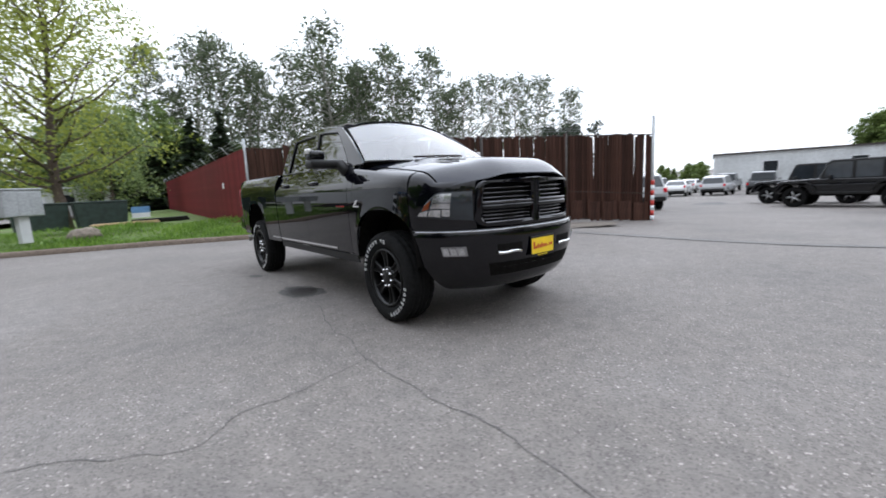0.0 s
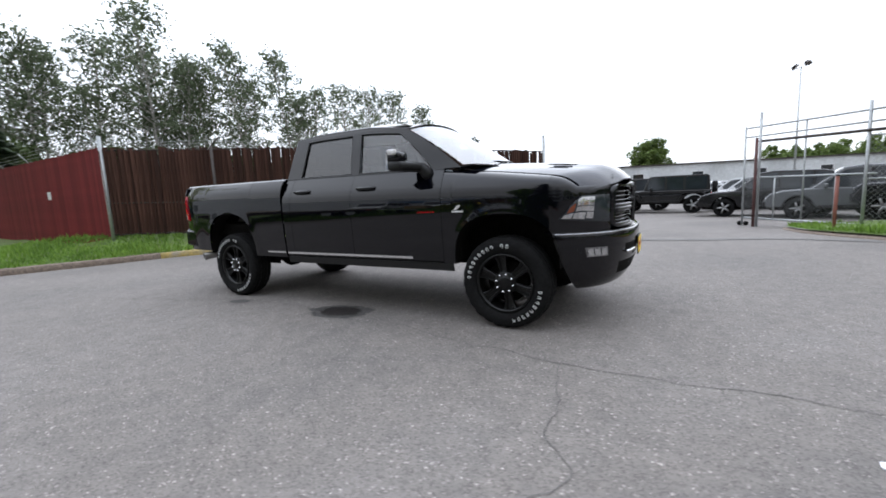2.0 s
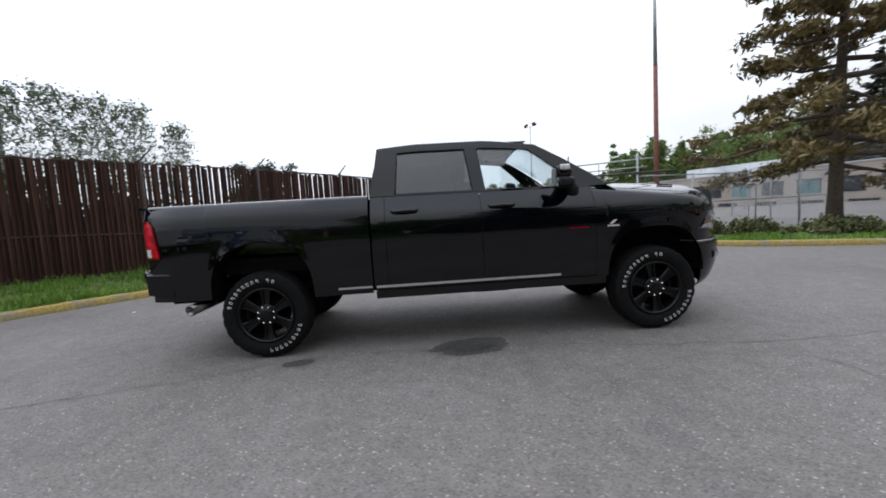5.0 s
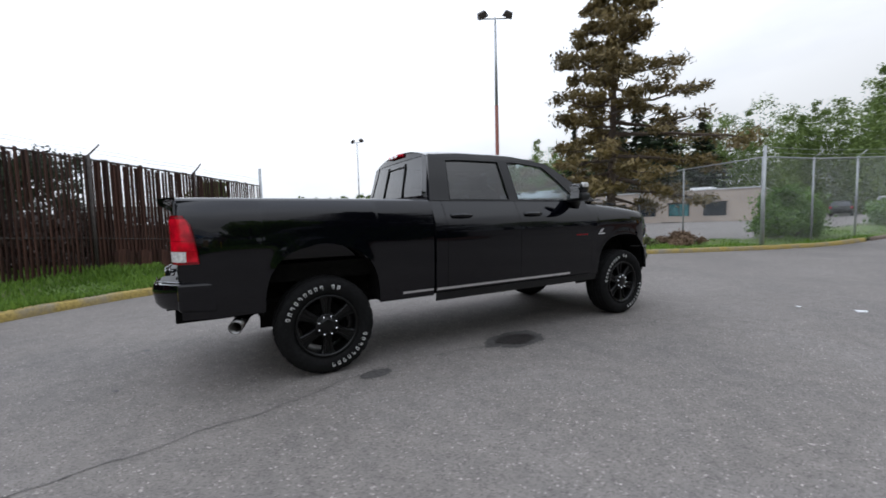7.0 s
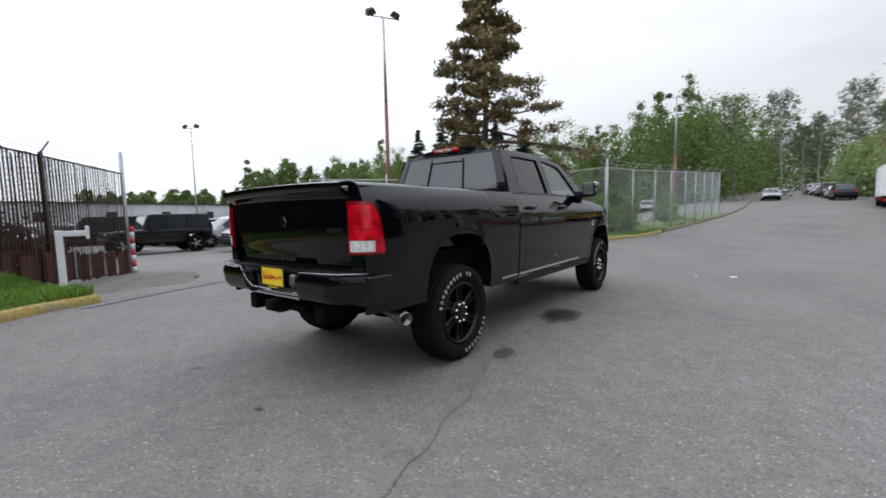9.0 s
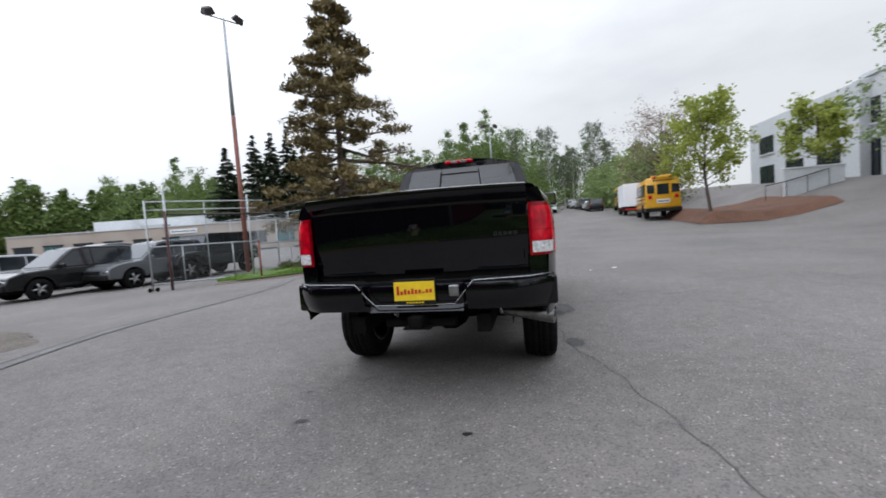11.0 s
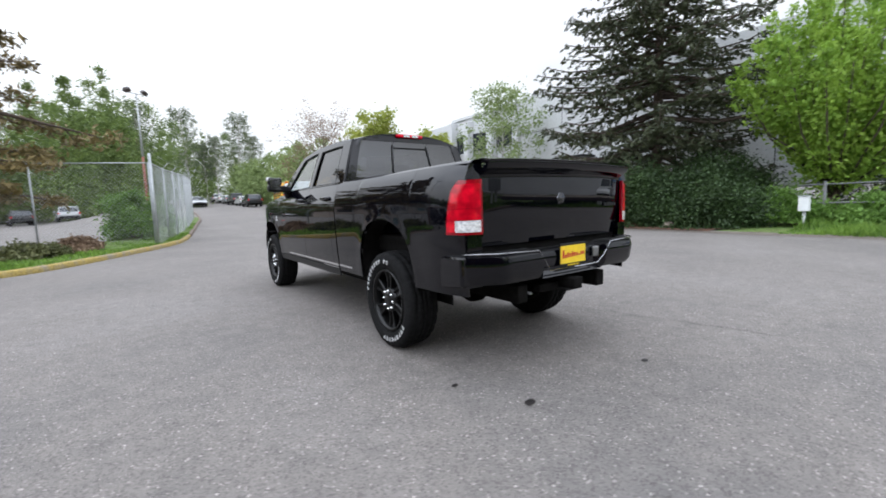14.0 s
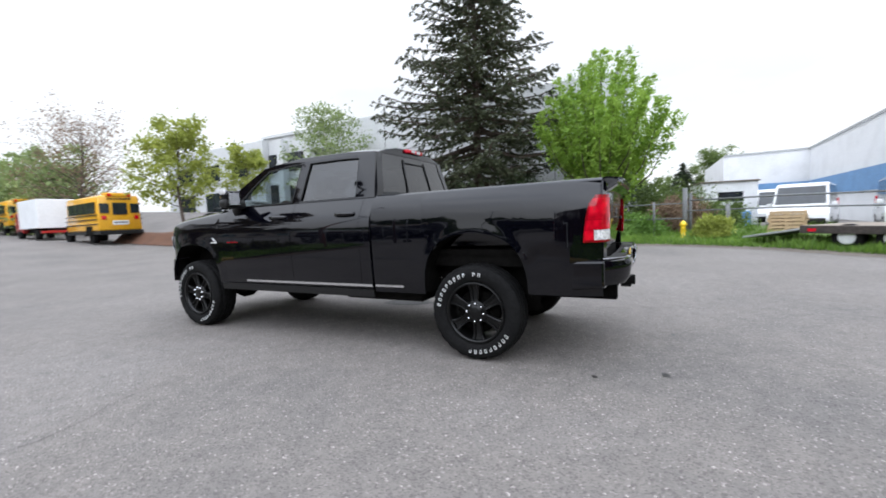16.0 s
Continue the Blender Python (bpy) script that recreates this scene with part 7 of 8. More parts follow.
def warehouse_north():
    H = thing("stucco_warehouse", "low tan stucco warehouse with teal shopfront windows", "warehouse")
    a, b = Vector((-17.0, 48.0)), Vector((-64.0, 33.6))
    m = pose(a.x, a.y, gz(-17, 48) * 0 + 0.45, 0, 0, math.degrees(math.atan2(b.y - a.y, b.x - a.x)))
    H.matrix_world = m
    L = (b - a).length
    teal = mat("teal_window_film", (0.05, 0.16, 0.17), 0.2, 0, 0.4, 3, 0.4, 1, 0.0)
    W = box("wall", 0, L, -14, 0, -0.8, 3.2, M_STUCCO, H, bevel=0.03)
    box("roof_edge", -0.1, L, -14, 0.12, 3.2, 3.32, M_CONC, H, "pale roof edge", bevel=0.02)
    for k in range(13):
        x = 3.0 + k * 3.6
        w = new("window")
        w.parent = H
        box("pane", x, x + 2.1, 0.01, 0.05, 0.35, 1.75, teal if k % 2 else M_DARKGLASS, w, "teal tinted pane")
        for t in (0, 0.5, 1):
            box("mullion", x + 2.1 * t - 0.04, x + 2.1 * t + 0.04, 0.02, 0.10, 0.35, 1.75, M_TRIM, w)
        box("lintel", x - 0.15, x + 2.25, 0.0, 0.14, 1.75, 1.92, M_TRIM, w)
    for k in range(10):
        box("parking_block", 2.5 + k * 4.4, 4.7 + k * 4.4, 1.2, 1.5, -0.75, -0.35, M_TRIM, H)
    box("sign_board", 26, 29.4, 0.02, 0.10, 2.25, 2.85, M_WHITE, H, "blank-looking white sign board")
    for k in range(9):
        box("sign_lettering", 26.3 + k * 0.33, 26.5 + k * 0.33, 0.10, 0.12, 2.45, 2.62, M_TRIM, H)
    box("rooftop_unit", 5, 7.4, -6, -4, 3.3, 3.75, M_WHITE, H, "white rooftop unit", bevel=0.03)
    box("rooftop_unit", 33, 36, -7, -5, 3.3, 3.9, M_GALV, H, "grey rooftop unit", bevel=0.03)
    bm = bmesh.new()
    add_box(bm, 22, L, -30, -15, -0.8, 5.4)
    part("rear_hall", bm, M_WAREWALL, H, "grey rear hall", smooth=False)
    return H


warehouse_north()


def warehouse_west():
    H = thing("long_white_shed", "long pale metal-clad shed with small dark windows", "warehouse")
    a, b = Vector((-63.0, -16.0)), Vector((-82.0, 42.0))
    L = (b - a).length
    H.matrix_world = pose(a.x, a.y, -1.05, 0, 0, math.degrees(math.atan2(b.y - a.y, b.x - a.x)))
    box("wall", 0, L, 0, 16, 0, 4.75, M_WAREWALL, H)
    for k in range(48):
        box("cladding_rib", 0.6 + k * 1.25, 0.68 + k * 1.25, -0.05, 0.01, 0, 4.7, M_WAREWALL, H)
    box("roof_edge", -0.2, L + 0.2, -0.25, 16, 4.75, 4.95, M_DKPOST, H, "dark roof gutter")
    for k in range(7):
        w = new("window")
        w.parent = H
        box("pane", 5.4 + k * 8.4, 6.9 + k * 8.4, -0.09, -0.06, 2.3, 3.6, M_DARKGLASS, w, "dark pane")
        box("frame", 5.3 + k * 8.4, 7.0 + k * 8.4, -0.075, -0.052, 2.2, 3.7, M_WHITE, w)
    return H


warehouse_west()


def warehouse_east():
    H = thing("white_blue_warehouse", "white warehouse with a faded blue band", "warehouse")
    bm = bmesh.new()
    pts = [(14, -40), (62, -40), (62, -9.5), (45.6, -9.5), (45.0, -16.0), (21, -14.4)]
    v0 = [bm.verts.new((x, y, -0.2)) for x, y in pts]
    v1 = [bm.verts.new((x, y, 6.2)) for x, y in pts]
    for k in range(6):
        bm.faces.new((v0[k], v0[(k + 1) % 6], v1[(k + 1) % 6], v1[k]))
    bm.faces.new(v1)
    part("wall", bm, M_WHITE, H, smooth=False, bevel=0.03)
    for nm, za, zb, m in (("blue_band", 1.9, 3.3, M_BLUEP), ("eaves_gutter", 6.15, 6.32, M_GALV)):
        bm = bmesh.new()
        for a, b in (((21.0, -14.34), (44.96, -15.94)), ((44.94, -15.94), (45.54, -9.5))):
            vs = [bm.verts.new(q) for q in ((a[0], a[1], za), (b[0], b[1], za), (b[0], b[1], zb), (a[0], a[1], zb))]
            bm.faces.new(vs)
        part(nm, bm, m, H, "faded blue band" if nm == "blue_band" else "", smooth=False, solid=0.04)
    return H


warehouse_east()


def shed(x, y, rz):
    S_ = thing("site_cabin", "white site cabin with blue tarpaulin in front", "cabin", at=on(x, y, 0, rz))
    box("body", -1.25, 1.25, -1.2, 1.2, 0.2, 2.5, M_WHITE, S_, bevel=0.03)
    box("roof", -1.32, 1.32, -1.3, 1.3, 2.5, 2.57, M_STONE, S_, "weathered roof edge", bevel=0.02)
    box("window", -0.6, 0.5, 1.2, 1.23, 1.5, 2.0, M_DARKGLASS, S_)
    box("skirt_panel", -0.9, 0.7, 1.22, 1.5, 0.0, 1.0, M_BLUEP, S_, "blue tarpaulin bundle", bevel=0.1)
    for k in (-1.0, 1.0):
        box("skid", k - 0.1, k + 0.1, -1.2, 1.2, -0.1, 0.2, M_WOODGREY, S_)


shed(22.8, -6.6, 98)


# ---------- vehicles ----------
CAR_PAINTS = {}


def car_paint(c):
    if c not in CAR_PAINTS:
        CAR_PAINTS[c] = mat("car_paint", c, 0.2, 0.0, 0.04, 30, 0, 1, 0, coat=0.3, spec=0.35)
    return CAR_PAINTS[c]


CAR_SHAPES = {
    # width, sill, lower outline rear to front, cabin outline rear to front, wheel stations, wheel radius, side panes, width of the roof
    "suv": (1.9, 0.40, [(-2.28, 0.45), (-2.35, 0.75), (-2.28, 1.02), (0.95, 1.03), (1.85, 0.97), (2.22, 0.84), (2.32, 0.62), (2.27, 0.42)],
            [(-2.24, 1.0), (-1.98, 1.56), (-1.45, 1.68), (-0.1, 1.72), (0.32, 1.66), (1.12, 1.01)], (-1.40, 1.42), 0.36, ((-1.95, -1.25), (-1.18, -0.28), (-0.21, 0.78)), 0.76),
    "jeep": (1.86, 0.55, [(-2.15, 0.58), (-2.15, 1.12), (0.75, 1.14), (1.92, 1.08), (2.05, 1.0), (2.05, 0.60)],
             [(-2.12, 1.10), (-2.07, 1.78), (-1.95, 1.84), (0.35, 1.84), (0.47, 1.80), (0.74, 1.12)], (-1.43, 1.45), 0.41, ((-1.98, -1.12), (-1.02, -0.32), (-0.22, 0.52)), 0.90),
    "sedan": (1.82, 0.34, [(-2.28, 0.40), (-2.35, 0.70), (-2.24, 0.96), (-1.5, 0.99), (0.95, 0.94), (1.85, 0.85), (2.25, 0.72), (2.32, 0.48), (2.25, 0.36)],
              [(-1.72, 0.96), (-0.98, 1.37), (-0.3, 1.44), (0.2, 1.41), (1.15, 0.94)], (-1.40, 1.42), 0.33, ((-1.15, -0.32), (-0.25, 0.72)), 0.74),
    "van": (2.0, 0.42, [(-2.65, 0.46), (-2.65, 1.15), (1.55, 1.15), (2.28, 1.02), (2.62, 0.82), (2.68, 0.52), (2.6, 0.44)],
            [(-2.62, 1.12), (-2.57, 1.98), (-2.4, 2.10), (0.95, 2.12), (1.22, 2.05), (1.78, 1.14)], (-1.62, 1.72), 0.36, ((-2.42, -1.45), (-1.35, -0.30), (-0.15, 0.42), (0.52, 1.28)), 0.86),
    "pickup": (1.98, 0.55, [(-2.85, 0.58), (-2.85, 1.10), (1.2, 1.12), (2.45, 1.06), (2.78, 0.94), (2.85, 0.64), (2.8, 0.56)],
               [(-0.76, 1.09), (-0.64, 1.80), (-0.35, 1.88), (0.4, 1.88), (0.66, 1.81), (1.36, 1.11)], (-1.80, 1.85), 0.40, ((-0.55, 0.18), (0.26, 0.98)), 0.80),
}


def car(label, kind, colour, cat="car", at=None, group=""):
    """A parked car: slab-sided lower body with open wheel arches, tapering cabin, glass, lamps, four wheels. Heads to +y."""
    C = thing("parked_car", label, cat, group)
    W, zs, low, cabin, stations, wr, panes, roofw = CAR_SHAPES[kind]
    paint = car_paint(colour)
    hard_top = M_TRIM if kind == "jeep" else paint
    hw = W / 2
    # lower body
    outline = list(low)
    for yw in reversed(stations):
        ra = wr + (0.10 if kind == "jeep" else 0.065)
        lift = max(0.02, zs - wr)
        a0 = math.asin(min(0.9, lift / ra))
        for k in range(11):
            a = a0 + (math.pi - 2 * a0) * k / 10
            outline.append((yw + ra * math.cos(a), wr + ra * math.sin(a)))
    bm = bmesh.new()
    rings = [[bm.verts.new((x * (1.0 if abs(x) < hw - 0.001 or z < 0.9 else 0.975), y, z)) for y, z in outline] for x in (-hw, hw)]
    bm.faces.new(rings[0])
    bm.faces.new(rings[1][::-1])
    for k in range(len(outline)):
        k2 = (k + 1) % len(outline)
        bm.faces.new((rings[0][k], rings[1][k], rings[1][k2], rings[0][k2]))
    part("body", bm, paint, C, smooth=False, bevel=0.045)
    # cabin
    zb, zt = cabin[0][1], max(z for _, z in cabin)

    def half(z):
        return hw * (0.93 + (roofw - 0.93) * (z - zb) / (zt - zb))
    bm = bmesh.new()
    rings = [[bm.verts.new((sx * half(z), y, z)) for y, z in cabin] for sx in (-1, 1)]
    bm.faces.new(rings[0])
    bm.faces.new(rings[1][::-1])
    for k in range(len(cabin)):
        k2 = (k + 1) % len(cabin)
        bm.faces.new((rings[0][k], rings[1][k], rings[1][k2], rings[0][k2]))
    part("cabin", bm, hard_top, C, "black hard top" if kind == "jeep" else "", smooth=False, bevel=0.04)
    cy, cz = [p[0] for p in cabin], [p[1] for p in cabin]
    for s in (-1, 1):
        for ya, yb in panes:
            bm = bmesh.new()
            cols = []
            for y in np.linspace(ya, yb, 5):
                top = max(zb + 0.12, float(np.interp(y, cy, cz)) - 0.09)
                cols.append([bm.verts.new((s * (half(z) + 0.006), y, z)) for z in (zb + 0.05, (zb + 0.05 + top) / 2, top)])
            for a, b in zip(cols, cols[1:]):
                for k in range(2):
                    bm.faces.new((a[k], b[k], b[k + 1], a[k + 1]))
            part("side_window", bm, M_DARKGLASS, C, "dark side glass", smooth=False, solid=0.004)
    for nm, lo, hi, sg in (("windscreen", cabin[-1], cabin[-2], 1), ("rear_window", cabin[0], cabin[1], -1)):
        bm = bmesh.new()
        vs = []
        for sx, w in ((-1, 0.10), (1, 0.10), (1, 0.90), (-1, 0.90)):
            y, z = lo[0] + (hi[0] - lo[0]) * w, lo[1] + (hi[1] - lo[1]) * w
            vs.append(bm.verts.new((sx * (half(z) - 0.09), y + sg * 0.012, z + 0.006)))
        bm.faces.new(vs)
        part(nm, bm, M_DARKGLASS, C, "dark glass", smooth=False, solid=0.006)
    yf, yr = max(y for y, _ in low), min(y for y, _ in low)
    zm = low[-2][1] if kind != "jeep" else 0.86
    for s in (-1, 1):
        if kind == "jeep":
            lathe("headlight", [(yf - 0.02, 0.0), (yf + 0.015, 0.085), (yf - 0.02, 0.10)], M_CLEAR_LENS, C, "round clear headlight", 18, "y", (s * 0.56, 0, 0.90))
        else:
            box("headlight", s * W * 0.37 - 0.19, s * W * 0.37 + 0.19, yf - 0.26, yf - 0.01, zm - 0.02, zm + 0.13, M_CLEAR_LENS, C, "clear headlight", bevel=0.04)
        box("tail_lamp", s * W * 0.44 - 0.08, s * W * 0.44 + 0.08, yr - 0.012, yr + 0.14, 0.80 if kind != "van" else 0.95, 1.0 if kind != "van" else 1.45, M_RED_LENS, C, "red tail lamp", bevel=0.03)
        box("door_mirror", s * (hw + 0.07) - 0.09, s * (hw + 0.07) + 0.09, cabin[-1][0] - 0.42, cabin[-1][0] - 0.30, zb + 0.02, zb + 0.17, hard_top, C, "", bevel=0.03)
        box("door_handle", s * (hw + 0.004) - 0.012, s * (hw + 0.004) + 0.012, -0.15, 0.03, zb - 0.16, zb - 0.12, M_TRIM, C, "", bevel=0.006)
        box("rocker_trim", s * (hw - 0.02) - 0.03, s * (hw - 0.02) + 0.03, stations[0] + wr + 0.14, stations[1] - wr - 0.14, zs - 0.03, zs + 0.07, M_TRIM, C, "", bevel=0.015)
    for y, sg in ((yf, 1), (yr, -1)):
        box("bumper", -hw * 0.90, hw * 0.90, min(y - sg * 0.1, y + sg * 0.06), max(y - sg * 0.1, y + sg * 0.06), zs + 0.02, zs + 0.22, M_TRIM, C, "", bevel=0.04)
    if kind == "jeep":
        for k in range(7):
            box("grille_slot", -0.36 + k * 0.11, -0.30 + k * 0.11, yf - 0.02, yf + 0.006, 0.74, 1.0, M_UNDER, C, "")
        lathe("spare_wheel", [(-0.12, 0.0), (-0.12, 0.32), (-0.08, 0.40), (0.08, 0.40), (0.12, 0.32)], M_RUBBER, C, "black spare tyre", 28, "y", (0, yr - 0.14, 1.10))
        for s in (-1, 1):
            for yw in stations:
                pts = [(yw - 0.66, 0.66), (yw - 0.50, 0.92), (yw - 0.34, 1.00), (yw + 0.34, 1.00), (yw + 0.50, 0.92), (yw + 0.66, 0.66)]
                bm = bmesh.new()
                add_grid(bm, lambda u, v: (s * (hw - 0.06 + 0.20 * v), pts[round(u * 5)][0], pts[round(u * 5)][1]), 5, 1)
                part("wheel_flare", bm, M_TRIM, C, "black wheel flare", smooth=False, solid=0.05)
    else:
        box("grille", -W * 0.24, W * 0.24, yf - 0.12, yf + 0.004, zm - 0.02, zm + 0.14, M_TRIM, C, "", bevel=0.02)
    if kind == "pickup":
        box("bed_opening", -hw * 0.84, hw * 0.84, yr + 0.12, -0.86, 1.085, 1.128, M_UNDER, C)
    box("underbody", -hw * 0.80, hw * 0.80, yr + 0.15, yf - 0.15, zs - 0.10, zs + 0.12, M_UNDER, C)
    for s in (-1, 1):
        for yy in stations:
            w = new("wheel")
            w.parent = C
            w.matrix_world = Matrix.Translation((s * (hw - 0.11), yy, wr))
            lathe("tyre", [(-0.11, wr * 0.62), (-0.115, wr * 0.9), (-0.08, wr), (0.08, wr), (0.115, wr * 0.9), (0.11, wr * 0.62)], M_RUBBER, w, "", 28)
            rim = lathe("rim", [(s * 0.10, wr * 0.64), (s * 0.112, wr * 0.60), (s * 0.05, wr * 0.54), (s * 0.03, wr * 0.15), (s * 0.03, 0.0)], M_UNDER, w, "dark wheel well", 20)
            bm = bmesh.new()
            for k in range(5):
                a = 2 * math.pi * k / 5
                add_tube(bm, [(s * 0.085, 0, 0), (s * 0.085, wr * 0.62 * math.cos(a), wr * 0.62 * math.sin(a))], [0.045, 0.035], 6)
            part("spokes", bm, M_STEEL, rim, "silver wheel spokes")
    if at is not None:
        C.matrix_world = at
    return C


BLK, SIL, WHT, GRY, RED, BLU = (0.008, 0.008, 0.009), (0.42, 0.43, 0.44), (0.70, 0.70, 0.70), (0.10, 0.105, 0.11), (0.28, 0.015, 0.015), (0.03, 0.06, 0.14)
jeep = car("black boxy off-road car parked in the lot", "jeep", BLK, "off-road car", on(-19.9, 2.5, 0, 176))
copy_thing(jeep, on(-23.2, 0.9, 0, 174))
suv = car("black crossover parked in the lot", "suv", BLK, at=on(-16.1, 6.35, 0, 172))
suvs = car("silver crossover parked in the lot", "suv", SIL, at=on(-19.8, 13.4, 0, 172))
suvg = car("dark grey crossover parked behind chain-link fence", "suv", GRY, at=on(-14.4, 8.3, 0, 171))
cov = car("dark boxy car parked behind chain-link fence", "jeep", (0.03, 0.032, 0.036), "off-road car", on(-13.7, 10.2, 0, 172, 1.03))
sedw = car("white saloon parked in the lot", "sedan", WHT, at=on(-24.5, 7.2, 0, 175))
for x, y in ((-21.8, 6.9), (-26.8, 7.0), (-29.2, 6.6)):
    copy_thing(suvs, on(x, y, 0, 174))
seds = car("silver saloon parked in the lot", "sedan", SIL, at=on(-31.8, 6.0, 0, 175))
sedr = car("red saloon parked in the far lot", "sedan", RED, at=on(-31, 46, 0, 72))
pk = car("dark grey pickup parked in the lot", "pickup", GRY, "pickup truck", on(-19.5, 10.5, 0, 172))
rngc = random.Random(3)
pool = [suvs, suvs, seds, sedw, suvs, pk, suvs, sedw, suv]
for k in range(13):
    x, y = -34 - k * 1.25 - rngc.uniform(0, 1), -19 + k * 2.75
    copy_thing(pool[k % 9], on(x, y, 0, 100 + rngc.uniform(-6, 6)))
for k in range(10):
    x, y = -46 - k * 1.0, -16 + k * 3.0
    copy_thing(pool[(k * 2 + 1) % 9], on(x, y, 0, 95 + rngc.uniform(-5, 5)))
for x, y, r, c in ((-17.5, -5.0, 130, suvs), (-20, -7.2, 130, sedw), (-14.6, -9.5, 135, sedw), (-12.4, -11.8, 135, suvs), (-18, -13, 135, seds)):
    copy_thing(c, on(x, y, 0, r))
for x, y, r, c in ((3.6, 62, 182, seds), (3.7, 68, 182, sedw), (3.8, 74, 180, seds), (9.6, 57, 0, suv), (9.7, 63, 0, sedw), (9.7, 69, 2, pk), (9.6, 75, 0, seds), (9.4, 81, 0, sedw), (9.2, 87, 0, suvs)):
    copy_thing(c, on(x, y, 0, r))
for x, y, r, c in ((-22, 57, 20, seds), (-17, 59, 10, sedw), (-13.5, 58, 15, suv), (-9.5, 57, 10, suvs)):
    copy_thing(c, on(x, y, 0, r))


def bus(at, label):
    B_ = thing("school_bus", label, "bus", at=None)
    bm = bmesh.new()
    vs = add_box(bm, -1.18, 1.18, -3.6, 2.3, 0.75, 2.95)
    for q in vs:
        if q.co.z > 2:
            q.co.x *= 0.90
    part("body", bm, M_BUS, B_, bevel=0.12)
    box("bonnet", -0.85, 0.85, 2.3, 3.5, 0.75, 1.75, M_BUS, B_, bevel=0.12)
    box("skirt", -1.16, 1.16, -3.6, 2.3, 0.55, 0.76, M_TRIM, B_)
    bm = bmesh.new()
    vs = add_box(bm, -0.70, 0.70, -3.64, -2.9, 2.86, 3.12)
    part("rear_beacon_box", bm, M_BUS, B_, bevel=0.05)
    for s in (-1, 1):
        for k in range(5):
            y = -3.15 + k * 1.02
            w = box("side_window", s * 1.115 - 0.05, s * 1.115 + 0.05, y, y + 0.84, 1.85, 2.55, M_DARKGLASS, B_, "dark side window")
        for zz in (1.15, 1.45, 1.72):
            box("rub_rail", s * 1.185 - 0.02, s * 1.185 + 0.02, -3.58, 2.28, zz, zz + 0.06, M_TRIM, B_)
        box("rear_window", s * 0.80 - 0.24, s * 0.80 + 0.24, -3.64, -3.58, 1.85, 2.45, M_DARKGLASS, B_, "dark rear window")
        box("rear_lamp", s * 0.85 - 0.12, s * 0.85 + 0.12, -3.66, -3.58, 1.45, 1.70, M_RED_LENS, B_, "red rear lamp", bevel=0.02)
        box("warning_lamp", s * 0.50 - 0.10, s * 0.50 + 0.10, -3.67, -3.62, 2.88, 3.06, M_RED_LENS, B_, "red warning lamp", bevel=0.02)
        box("wheel_arch", s * 1.0 - 0.20, s * 1.0 + 0.20, -2.6, -1.5, 0.5, 1.08, M_UNDER, B_)
        for yy in (-2.05, 2.6):
            lathe("wheel", [(s * 0.78, 0.0), (s * 0.78, 0.46), (s * 1.05, 0.46), (s * 1.10, 0.38), (s * 1.06, 0.24), (s * 1.0, 0.0)], M_RUBBER, B_, "", 28, "x", (0, yy, 0.46))
    box("rear_door_window", -0.38, 0.38, -3.64, -3.58, 1.75, 2.50, M_DARKGLASS, B_, "dark rear door window")
    box("rear_bumper", -1.15, 1.15, -3.78, -3.58, 0.52, 0.78, M_TRIM, B_, "black bumper", bevel=0.03)
    for k in range(8):
        box("rear_lettering", -0.62 + k * 0.16, -0.52 + k * 0.16, -3.655, -3.64, 2.68, 2.80, M_TRIM, B_)
    box("rear_notice", -0.42, 0.42, -3.62, -3.59, 1.12, 1.40, M_WHITE, B_, "white notice")
    for k in range(6):
        box("notice_lettering", -0.34 + k * 0.12, -0.26 + k * 0.12, -3.635, -3.62, 1.22, 1.31, M_TRIM, B_)
    B_.matrix_world = at
    return B_


bus_a = bus(on(10.5, 30.3, 0, -7), "yellow short school bus parked nose-away at the roadside")
copy_thing(bus_a, on(12.4, 50.2, 0, -5))
# box van between the buses
V = thing("box_van", "white box van with red cab parked between buses", "van")
box("cargo_box", -1.1, 1.1, -3.0, 1.4, 0.8, 2.9, M_WHITE, V, "white cargo box", bevel=0.05)
box("cab", -0.95, 0.95, 1.4, 3.0, 0.5, 2.1, car_paint((0.35, 0.03, 0.03)), V, "red cab", bevel=0.15)
box("cab_window", -0.85, 0.85, 2.3, 3.02, 1.35, 1.95, M_DARKGLASS, V, bevel=0.05)
box("chassis", -0.6, 0.6, -2.95, 2.6, 0.5, 0.8, M_UNDER, V)
box("rear_step", -1.0, 1.0, -3.15, -2.98, 0.45, 0.62, car_paint((0.35, 0.03, 0.03)), V, "red rear step")
for s in (-1, 1):
    for yy in (-1.9, 2.1):
        lathe("wheel", [(s * 0.7, 0.0), (s * 0.7, 0.40), (s * 0.98, 0.40), (s * 1.0, 0.2), (s * 0.96, 0.0)], M_RUBBER, V, "", 24, "x", (0, yy, 0.40))
V.matrix_world = on(10.6, 38.8, 0, -5)

# storage yard to the east: vans, trailer with pallets
van = car("white panel van parked in a storage yard", "van", WHT, "van", on(20.0, -9.4, 0, 70))
copy_thing(van, on(17.2, -11.9, 0, 74))
copy_thing(van, on(26.0, -9.6, 0, 80))


